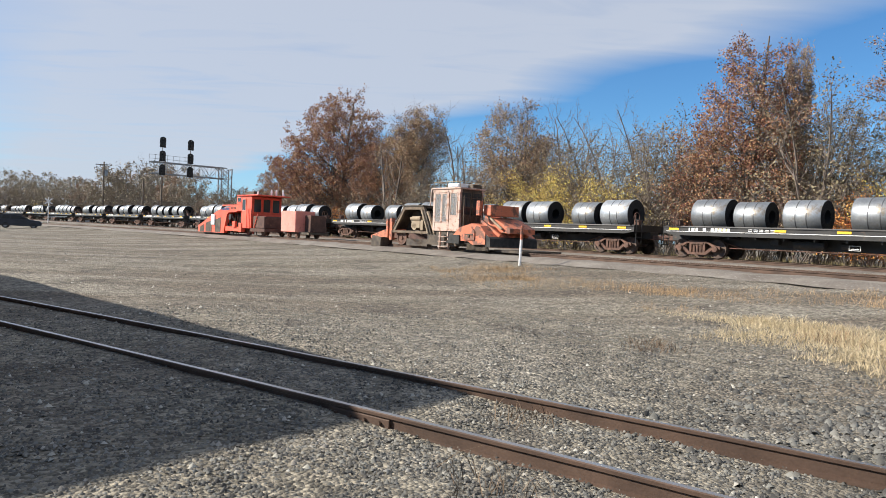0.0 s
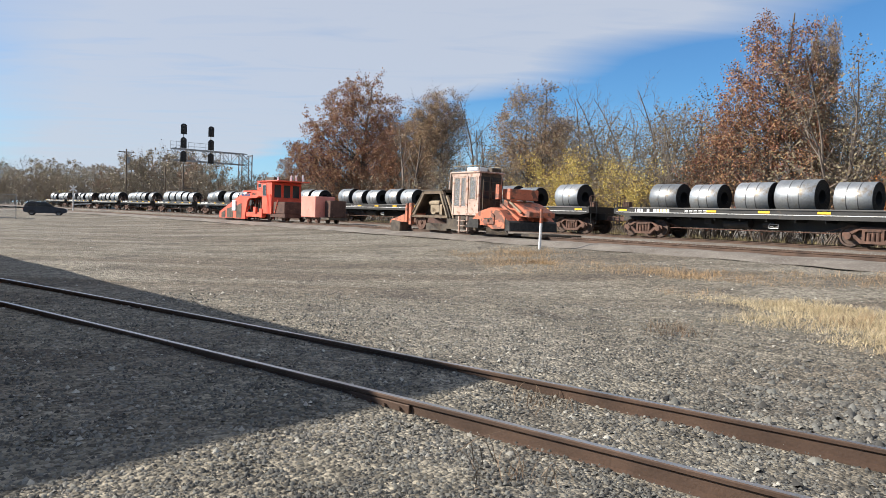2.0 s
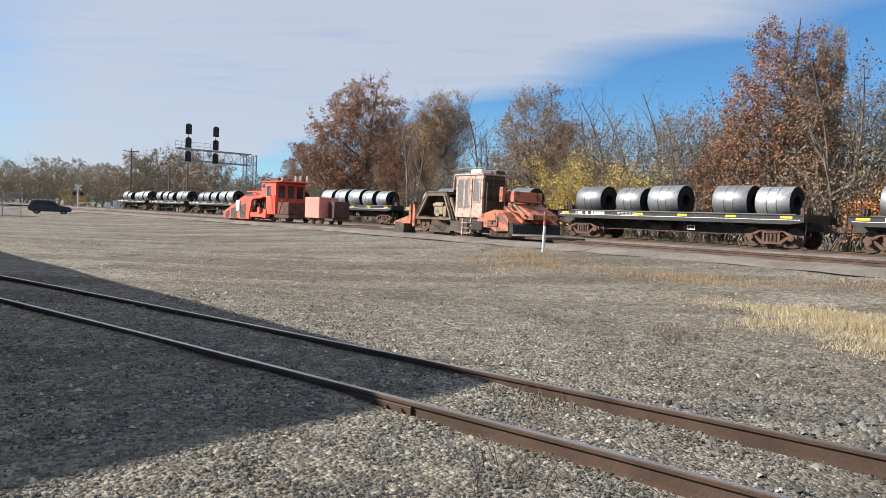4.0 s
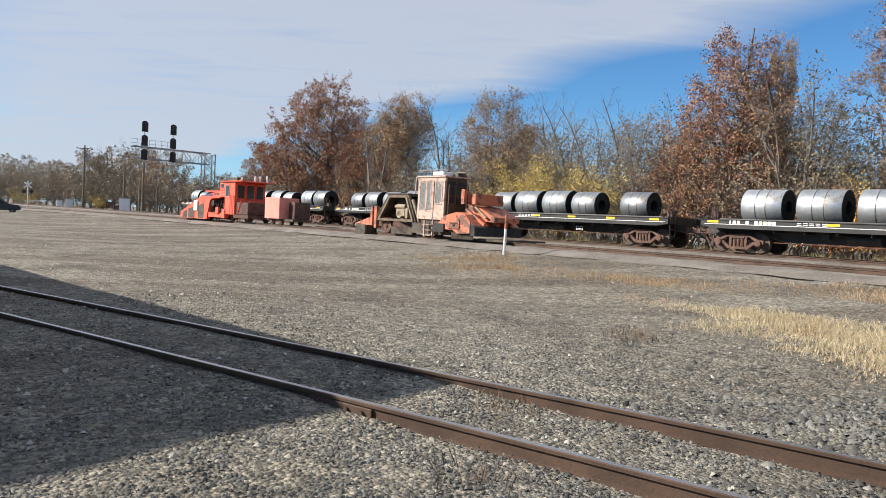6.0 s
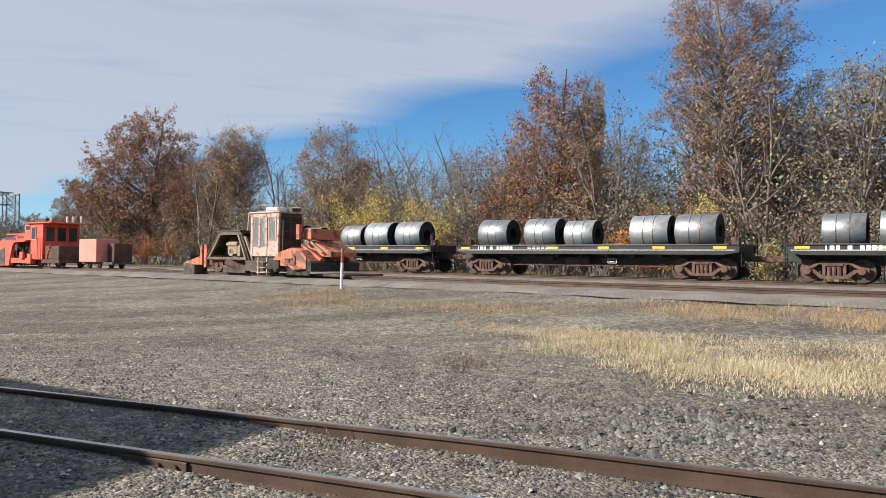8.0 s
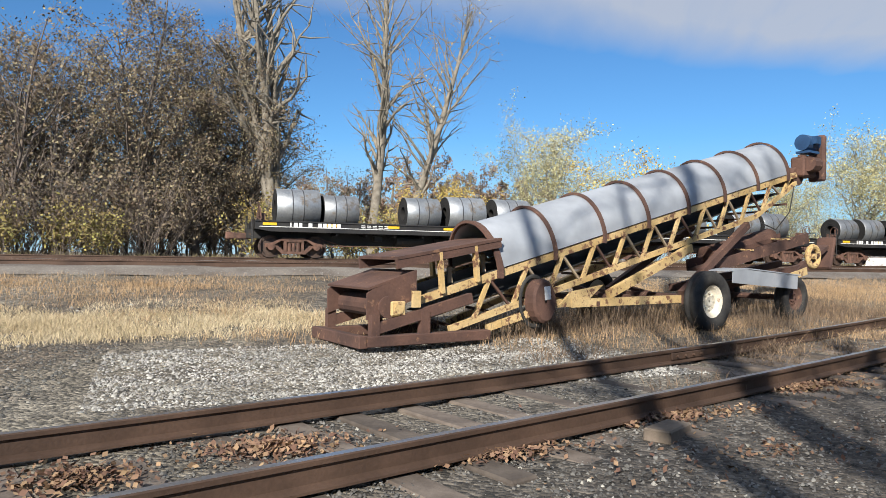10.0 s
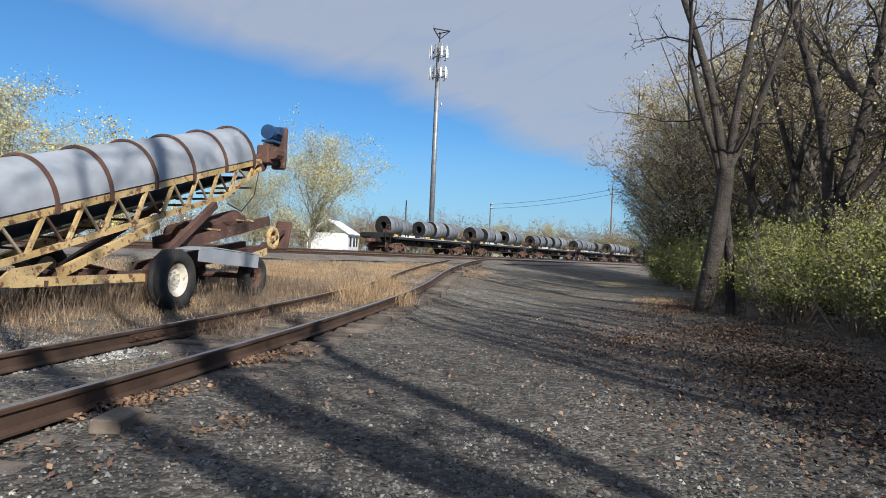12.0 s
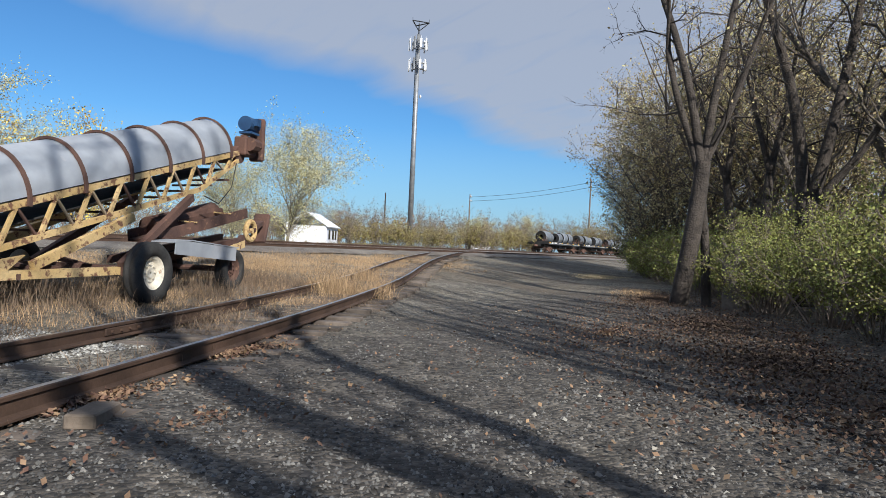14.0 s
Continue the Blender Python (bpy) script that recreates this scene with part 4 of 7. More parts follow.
def plant_treeline():
    rnd = random.Random(5)
    oak = Planter(crown_tree("oak_tree", "broad oak with rust-brown autumn leaves beyond the tracks", 1, 19.0, 8.3, 0.42, "leaf_rust", 64000, 0.20, DOME, 0.10, 130))
    maple = Planter(crown_tree("maple_tree", "tall tree thick with reddish-brown autumn leaves", 2, 16.2, 5.3, 0.30, "leaf_rust", 60000, 0.135, SPIRE, 0.08, 130))
    tall = Planter(crown_tree("tall_tree", "tall narrow tree with thinning brown leaves", 3, 14.4, 3.3, 0.24, "leaf_brown", 26000, 0.135, FAN, 0.28, 70, stems=2))
    high = Planter(crown_tree("high_tree", "very tall tree with reddish-brown thinning leaves", 13, 20.0, 4.5, 0.30, "leaf_umber", 64000, 0.11, OVAL, 0.12, 150))
    brown = Planter(crown_tree("brown_tree", "rounded tree with thin tan-brown leaves", 4, 13.6, 4.3, 0.26, "leaf_brown", 32000, 0.13, DOME, 0.2, 90, stems=2))
    olive = Planter(crown_tree("olive_tree", "wide tree with sparse olive-tan leaves", 6, 13.4, 4.4, 0.26, "leaf_olive", 26000, 0.115, OVAL, 0.10, 100, stems=2))
    # far woods: hazed leaf colours on pale bark
    wood = Planter(crown_tree("wood_tree", "far autumn tree with tan-brown leaves paled by haze", 14, 12.0, 4.6, 0.26, "leaf_farhaze", 4600, 0.30, DOME, 0.14, 24, bark="palebark", group="far woods"))
    wood2 = Planter(crown_tree("wood_tree", "far tree with rust-brown leaves paled by haze", 15, 12.0, 4.2, 0.26, "leaf_farred_haze", 4400, 0.30, OVAL, 0.10, 22, bark="palebark", group="far woods"))
    haze = Planter(make_tree("far_tree", "bare tree with fine grey twigs deep in the wood", 16, 12.0, 4.0, 0.18, "leaf_olive", 700, 0.24, bark="twig", shape="oval", first=0.12, limbs=13, rise=1.0, stems=2))
    bare = Planter(make_tree("bare_tree", "bare leafless tree with fine grey twigs", 7, 13.0, 4.0, 0.20, "leaf_brown", 0, 0.2, bark="twig", shape="vase", first=0.2, limbs=24, rise=1.3, stems=2))
    thin = Planter(make_tree("thin_tree", "nearly bare tree with a few tan leaves and grey twigs", 8, 11.0, 3.8, 0.18, "leaf_olive", 1800, 0.16, bark="twig", shape="oval", first=0.12, limbs=24, rise=1.0, stems=3))
    ybush = Planter(make_shrub("yellow_bush", "tall bush with bright yellow autumn leaves", 9, 6.4, 2.4, "leaf_yellow", 6500, 0.14, 26))
    obush = Planter(make_shrub("orange_bush", "bush with orange-brown autumn leaves", 10, 4.0, 2.2, "leaf_orange", 4500, 0.13, 22))
    tbush = Planter(make_shrub("twiggy_bush", "tangled bare brown undergrowth bush", 11, 4.6, 2.6, "leaf_olive", 600, 0.15, 22))
    gbush = Planter(make_shrub("low_bush", "low yellow-brown bush beside the track", 12, 2.6, 1.8, "leaf_amber", 1500, 0.15, 24))
    oak.put(*on_w(-8.9, 45), 1.0, 10)
    oak.put(*on_w(-13.0, 47), 0.62, 130)
    oak.put(*on_w(-5.2, 47), 0.66, 200)
    tall.put(*on_w(-2.1, 44), 1.0, 0)
    tall.put(*on_w(-3.6, 47), 0.92, 70)
    bare.put(*on_w(-4.3, 43), 1.1, 50)
    bare.put(*on_w(1.2, 45), 1.0, 0)
    bare.put(*on_w(2.6, 47), 0.95, 90)
    brown.put(*on_w(5.6, 44), 1.0, 0)
    brown.put(*on_w(8.0, 50), 0.85, 100)
    for az, w, k in ((10.2, 46, 1.0), (12.3, 48, 0.98), (14.0, 46, 0.9), (16.0, 48, 0.92), (18.3, 47, 0.85)):
        bare.put(*on_w(az, w), k, rnd.uniform(0, 360))
    for az, w, k in ((11, 43, 0.8), (13.4, 42, 0.75), (15.4, 43, 0.85), (17.4, 42, 0.8), (19.2, 43, 0.95), (26.5, 45, 1.1), (28.2, 42, 1.0), (33, 44, 1.1), (-1, 41, 0.7), (3.6, 41, 0.7), (7.5, 41, 0.75)):
        thin.put(*on_w(az, w), k, rnd.uniform(0, 360))
    maple.put(*on_w(23.4, 44), 1.0, 0)
    tall.put(*on_w(26.7, 46), (0.34, 0.34, 1.0), 30, label="thin spindly young tree")
    olive.put(*on_w(29.4, 45), (0.72, 0.72, 0.76), 10)
    olive.put(*on_w(20.0, 47), (0.7, 0.7, 0.66), 100)
    high.put(*on_w(36.9, 44), 1.0, 60)
    olive.put(*on_w(44.4, 45), 0.95, 200)
    olive.put(*on_w(40.8, 47), 0.8, 250)
    olive.put(*on_w(48.0, 47), 1.0, 80)
    olive.put(*on_w(50.5, 44, EYE2), 1.15, 300)
    olive.put(*on_w(53.5, 45, EYE2), 1.05, 20)
    thin.put(*on_w(39.6, 41), 1.15, 20)
    thin.put(*on_w(44.2, 41), 1.1, 140)
    thin.put(*on_w(48, 41), 1.0, 250)
    for az in (7.8, 9.0, 12.0, 13.2):
        ybush.put(*on_w(az, 39.5 + rnd.uniform(-1, 1)), rnd.uniform(0.75, 1.0), rnd.uniform(0, 360))
    ybush.put(*on_w(3.2, 39), 0.6, 20)
    ybush.put(*on_w(34.6, 38.5), 0.66, 70)
    for az in (-11.5, -9, -7, 30.5, 31.8, 33.2):
        obush.put(*on_w(az, 39 + rnd.uniform(-1, 1)), rnd.uniform(0.7, 0.95), rnd.uniform(0, 360))
    az = -12.0
    while az < 56:
        x, y = on_w(az, rnd.uniform(38.5, 44))
        tbush.put(x, y, rnd.uniform(0.75, 1.3), rnd.uniform(0, 360))
        az += rnd.uniform(0.9, 1.6)
    for az in (40, 45.5, 49, 52):
        gbush.put(*on_w(az, 37.5), rnd.uniform(0.7, 1.0), rnd.uniform(0, 360))
    for k in range(74):
        az = -13 + k * 0.95
        eye = (0.0, 0.0) if az < 45 else EYE2
        (haze, haze, wood, tbush)[k % 4].put(*on_w(az, rnd.uniform(50, 60), eye), rnd.uniform(0.72, 0.95) * (1.8 if k % 4 == 3 else 0.7 if k % 4 == 2 else 0.95), rnd.uniform(0, 360))
        if k % 2:
            tbush.put(*on_w(az + 0.4, rnd.uniform(45, 50), eye), rnd.uniform(1.1, 1.5), rnd.uniform(0, 360))
    # towards the right-hand opening
    cotton = Planter(make_tree("cottonwood_tree", "tall bare cottonwood with pale grey trunk and thin twigs", 21, 21.0, 4.4, 0.36, "leaf_yellow", 120, 0.14, bark="palebark", shape="oval", first=0.22, limbs=46, rise=2.0, wobble=0.03))
    leaning = Planter(make_tree("leaning_cottonwood", "leaning bare cottonwood with pale grey bark", 24, 17.0, 4.6, 0.32, "leaf_yellow", 160, 0.14, bark="palebark", shape="oval", first=0.25, limbs=36, rise=1.7, wobble=0.03, lean=0.36))
    fork = Planter(make_tree("forked_tree", "bare many-stemmed tree with grey bark", 22, 20.0, 4.4, 0.6, "leaf_olive", 150, 0.14, bark="palebark", shape="oval", first=0.22, limbs=60, rise=1.8, stems=4, wobble=0.03))
    fork.put(*on_w(60.1, 43, EYE2), 1.0, 40)
    cotton.put(*on_w(67.4, 43, EYE2), 1.0, 0)
    leaning.put(*on_w(69.2, 43, EYE2), 1.0, -69)
    olive.put(*on_w(57.0, 44, EYE2), 1.0, 120)
    for az, k in ((58.5, 0.9), (61.5, 0.8), (66, 0.8), (69.5, 0.8), (72, 0.9)):
        gbush.put(*on_w(az, 38.5, EYE2), k * 1.3, rnd.uniform(0, 360))
    for az, k in ((60, 0.55), (73.5, 0.75), (75, 0.7), (71.3, 0.6)):
        ybush.put(*on_w(az, 41, EYE2), k, rnd.uniform(0, 360))
    for k in range(16):
        tbush.put(*on_w(57 + k * 1.5, rnd.uniform(44, 60), EYE2), rnd.uniform(0.7, 1.0), rnd.uniform(0, 360))
    for k in range(30):
        az = 55 + k * 0.95
        (haze, wood, haze, wood2)[k % 4].put(*on_w(az, rnd.uniform(52, 66), EYE2), rnd.uniform(0.5, 0.72), rnd.uniform(0, 360))
    pale = Planter(make_tree("pale_tree", "small round tree with pale yellow-green leaves", 23, 7.6, 4.6, 0.15, "leaf_pale", 24000, 0.105, bark="palebark", shape="round", first=0.08, limbs=34, rise=0.9, stems=3))
    pale.put(*polar(104.3, 60, EYE2), 1.15, 0)
    pale.put(*polar(82.5, 55, EYE2), 1.25, 90, label="small tree with sparse pale yellow leaves")
    pale.put(*polar(100.6, 66, EYE2), 0.9, 200)
    ybush.put(*polar(89.0, 45, EYE2), 1.02, 0)
    for k in range(9):
        bare.put(*polar(107.5 + 1.4 * k, rnd.uniform(110, 150), EYE2), rnd.uniform(0.3, 0.52), rnd.uniform(0, 360))
    for k in range(64):
        az = 78 + 0.85 * k
        d = max(rnd.uniform(92, 130), beyond_line(az, EYE2) + rnd.uniform(9, 16))
        tbush.put(*polar(az, d, EYE2), d / 100 * rnd.uniform(0.9, 1.4), rnd.uniform(0, 360))
    for k in range(40):
        az = 78 + 1.4 * k
        d = max(rnd.uniform(120, 165), beyond_line(az, EYE2) + rnd.uniform(16, 30))
        (wood, haze, wood2, haze)[k % 4].put(*polar(az, d, EYE2), d / 140 * rnd.uniform(0.34, 0.56), rnd.uniform(0, 360))
    for k in range(26):
        az = 104 + 1.1 * k
        d = max(rnd.uniform(84, 104), beyond_line(az, EYE2) + rnd.uniform(7, 10))
        gbush.put(*polar(az, d, EYE2), d / 95 * rnd.uniform(0.9, 1.5), rnd.uniform(0, 360), label="low olive-brown bush in the far brush")
    for az, k in ((116.6, 0.42), (113.3, 0.4), (119.6, 0.6), (121.0, 0.55), (124.5, 0.66), (122.6, 0.5)):
        pale.put(*polar(az, max(112, beyond_line(az, EYE2) + 12), EYE2), k, rnd.uniform(0, 360))
    bare.put(*polar(108.7, 95, EYE2), 0.5, 10)
    bare.put(*polar(109.6, 95, EYE2), 0.42, 80)
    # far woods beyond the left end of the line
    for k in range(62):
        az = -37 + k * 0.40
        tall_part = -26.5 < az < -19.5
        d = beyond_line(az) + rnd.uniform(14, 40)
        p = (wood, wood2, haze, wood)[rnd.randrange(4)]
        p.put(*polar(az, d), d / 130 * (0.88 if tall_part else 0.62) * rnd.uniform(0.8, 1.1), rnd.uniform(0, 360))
    for k in range(34):
        az = -37 + k * 0.75
        d = beyond_line(az) + rnd.uniform(9, 16)
        tbush.put(*polar(az, d), d / 120 * rnd.uniform(1.0, 1.5), rnd.uniform(0, 360))
    for az, k in ((-30.4, 0.55), (-29.4, 0.42), (-25.2, 0.4)):
        ybush.put(*polar(az, beyond_line(az) + 9), k, rnd.uniform(0, 360), label="far yellow-green bush beyond the tracks")
    bare.put(*polar(-32.55, 120), 0.42, 0, label="small bare tree far off at the crossing")
    # right-hand grove along the road
    grove = Planter(make_tree("grove_tree", "bare leaning tree with grey bark and a few dry leaves", 31, 15.0, 5.5, 0.27, "leaf_tan", 6000, 0.09, bark="bark", shape="vase", first=0.28, limbs=26, rise=1.1, stems=1, wobble=0.10, group="trees along the road"))
    grove2 = Planter(make_tree("grove_tree", "bare fork-stemmed tree with grey bark over a hedge", 32, 15.0, 5.0, 0.40, "leaf_tan", 6000, 0.09, bark="bark", shape="vase", first=0.25, limbs=26, rise=1.3, stems=3, group="trees along the road"))
    leafy = Planter(crown_tree("leafy_tree", "tree with thin olive leaves at the end of the grove", 33, 13.6, 4.8, 0.22, "leaf_tan", 20000, 0.115, OVAL, 0.10, 90, stems=2, group="trees along the road"))
    hedge = Planter(make_shrub("hedge_bush", "dense yellow-green hedge bush beside the gravel road", 34, 2.7, 2.2, "leaf_green", 11000, 0.062, 30, group="hedge along the road"))
    farhedge = Planter(make_shrub("hedge_bush", "dense yellow-green hedge bush beside the gravel road", 36, 2.7, 2.2, "leaf_green", 4200, 0.105, 22, group="hedge along the road"))
    for s, w, k, p in ((24.5, -2.6, 0.95, grove2), (28.0, -2.6, 0.9, grove), (33.0, 0.3, 0.9, grove), (36, 1.6, 0.85, grove2), (30.0, -6.0, 0.9, grove)):
        p.put(*xy(s, w), k, rnd.uniform(0, 360))
    for s, w, k in ((52, 8.8, 1.05), (46, 6.0, 1.05), (60, 10.2, 0.8), (42, 3.0, 1.0), (38, 0.0, 1.05), (49, 3.0, 1.1), (33, -5, 0.8), (43, -3, 0.9)):
        leafy.put(*xy(s, w), k, rnd.uniform(0, 360))
    rnd = random.Random(15)
    for k in range(19):
        s = 12.5 + k * 2.2
        w = -0.9 + 0.255 * (s - 13) + rnd.uniform(-0.4, 0.3)
        p = hedge if k < 8 else farhedge
        p.put(*xy(s, w), rnd.uniform(0.72, 0.95), rnd.uniform(0, 360))
        p.put(*xy(s + 1, w - 2.3), rnd.uniform(0.9, 1.2), rnd.uniform(0, 360))
    # unseen trees behind the second standpoint, added so shadows cross road and hedge
    shade = Planter(make_tree("roadside_tree", "bare roadside tree with a straight dark trunk", 35, 12.0, 3.0, 0.24, "leaf_brown", 0, 0.1, shape="vase", first=0.58, limbs=9, rise=1.9, wobble=0.022, twigs=False, group="trees along the road"))
    for x, y, k in ((-4.5, -8.6, 0.8), (-6.0, -10.2, 0.85)):
        grove.put(x, y, k, rnd.uniform(0, 360))
    for x, y, wide, k in ((-3.2, -5.95, 0.9, 0.95), (-2.0, -6.4, 0.5, 0.95), (-1.6, -7.2, 0.9, 0.95), (-2.6, -7.75, 0.6, 1.0), (-5.0, -6.9, 0.5, 1.0), (-4.2, -8.1, 0.7, 1.0),
                          (-0.6, -8.5, 0.8, 1.0), (0.6, -9.3, 0.9, 1.1), (-1.2, -10.0, 0.7, 1.1), (1.4, -10.9, 0.7, 0.9), (0.0, -11.6, 1.0, 1.1), (0.6, -12.4, 0.9, 1.1), (2.0, -13.2, 0.9, 1.1)):
        shade.put(x, y, (wide, wide, k), rnd.uniform(0, 360))
    # bushes out of view, added only to shade the road's right edge
    for x, y in ((0.2, -6.9), (1.4, -7.6), (2.2, -8.6), (0.6, -8.4), (1.6, -10.0), (2.4, -11.6)):
        farhedge.put(x, y, rnd.uniform(1.1, 1.4), rnd.uniform(0, 360))
    # old forked trees: stems given by how far they lean over and how high
    stem_tree("forked bare roadside tree with arching dark stems", -3.0, -4.0, 0.0, -90, 91,
              [(0.36, 0.32, [(0, -0.2), (0, 1.0), (0.05, 1.9)]), (0.27, 0.11, [(0.05, 1.8), (0.45, 3.6), (0.95, 5.0), (1.5, 6.0), (1.95, 7.0), (2.1, 8.4), (2.0, 9.6), (2.3, 11.5), (2.2, 13.5), (2.6, 15.5), (2.3, 17.0)]),
               (0.17, 0.06, [(0.05, 1.7), (1.1, 4.0), (2.35, 5.8), (2.9, 6.4), (3.3, 7.3), (3.9, 8.6), (4.6, 10.5), (5.2, 12.5), (5.7, 14.5)]), (0.07, 0.03, [(2.1, 8.4), (3.2, 11.0), (3.6, 13.5), (4.0, 15.5)]), (0.15, 0.06, [(0.05, 1.9), (0.2, 4.5), (0.35, 6.4), (0.55, 7.6), (0.5, 8.6), (0.25, 9.6), (0.6, 11.5), (0.4, 13.5)])], 0)
    x, y = polar(137.0, 20, EYE2)
    stem_tree("dark double-trunked tree with spreading limbs beside the road", x, y, -0.2, -137, 92,
              [(0.25, 0.20, [(-0.25, -0.2), (0.02, 1.6), (0.18, 3.0), (0.24, 3.8)]), (0.13, 0.06, [(0.22, 3.6), (-0.1, 5.6), (-0.65, 7.5), (-1.15, 8.9), (-1.5, 10.5)]),
               (0.13, 0.05, [(0.24, 3.7), (0.45, 5.6), (0.75, 7.5), (1.05, 9.2), (1.2, 11)]), (0.11, 0.04, [(0.26, 3.8), (1.0, 5.6), (1.5, 7.4), (2.2, 9.4)]),
               (0.13, 0.08, [(0.5, -0.3), (0.42, 1.4), (0.25, 3.0), (0.0, 4.2), (-0.5, 5.6), (-0.8, 7.0)])], 500)
    x, y = polar(145.1, 23, EYE2)
    stem_tree("dark fork-stemmed tree rising out of the hedge", x, y, -0.2, -145, 93,
              [(0.30, 0.25, [(0, -0.2), (-0.05, 1.6), (-0.1, 2.6)]), (0.22, 0.06, [(-0.1, 2.4), (-0.2, 4.2), (-0.5, 6.1), (-1.0, 8.0), (-1.6, 9.9), (-2.0, 11.5)]),
               (0.20, 0.06, [(-0.05, 2.5), (0.5, 5.0), (0.9, 7.4), (1.2, 9.6), (1.3, 12)]), (0.12, 0.05, [(0.1, 3.0), (1.4, 4.6), (2.3, 6.6), (2.6, 9.0)])], 900)
    for az, dist, lean_, seed in ((147.6, 21, 0.30, 94), (149.4, 19, 0.36, 95), (142.0, 27, 0.05, 96), (140.3, 30, -0.10, 97)):
        x, y = polar(az, dist, EYE2)
        stem_tree("leaning tree with shade-darkened bark in the grove", x, y, -0.2, -az, seed,
                  [(0.20, 0.15, [(0, -0.2), (lean_ * 2.2, 2.4), (lean_ * 4.5, 4.6)]), (0.13, 0.04, [(lean_ * 4.4, 4.5), (lean_ * 6 + 0.4, 7), (lean_ * 8 + 0.6, 10)]), (0.12, 0.04, [(lean_ * 4.4, 4.4), (lean_ * 6 - 0.7, 6.8), (lean_ * 7 - 1.4, 9.5)])], 900)


plant_treeline()


def blades(name, label, mat, seed, spots, count, high, wide=0.012, spread=0.35, category="grass"):
    """Grass: thin blades in tufts over ellipses (s, w, rs, rw) of the plan."""
    rng = np.random.default_rng(seed)
    area = np.array([a[2] * a[3] for a in spots])
    pick = rng.choice(len(spots), count, p=area / area.sum())
    verts, faces = [], []
    tuft = {}
    for i, k in enumerate(pick):
        s0, w0, rs, rw = spots[k]
        if k not in tuft:
            n = max(4, int(count * area[k] / area.sum() / 12))
            r, a = rng.uniform(0, 1, n) ** 0.8 * 1.35, rng.uniform(0, 6.28, n)
            r *= 1 + 0.35 * np.sin(3 * a + k) + 0.2 * np.sin(7 * a + 2 * k)
            tuft[k] = np.stack([s0 + rs * r * np.cos(a), w0 + rw * r * np.sin(a), rng.uniform(0.2, 1.0, n) ** 1.3 * 1.25], 1)
        c = tuft[k][rng.integers(0, len(tuft[k]))]
        s, w = c[0] + rng.normal() * 0.16, c[1] + rng.normal() * 0.16
        x, y = xy(s, w)
        z = ground_z(x, y) - 0.03
        h = high * c[2] * rng.uniform(0.5, 1.15)
        a = rng.uniform(0, 6.28)
        lean = rng.normal(size=2) * spread * h
        dx, dy = math.cos(a) * wide, math.sin(a) * wide
        j = len(verts)
        mx, my = x + lean[0] * 0.45, y + lean[1] * 0.45
        verts += [(x - dx, y - dy, z), (x + dx, y + dy, z), (mx + dx * 0.7, my + dy * 0.7, z + h * 0.62), (mx - dx * 0.7, my - dy * 0.7, z + h * 0.62), (x + lean[0], y + lean[1], z + h)]
        faces += [(j, j + 1, j + 2, j + 3), (j + 3, j + 2, j + 4)]
    return tagged(mesh_object(name, verts, faces, [M[mat]]), label, category, kind="stuff")


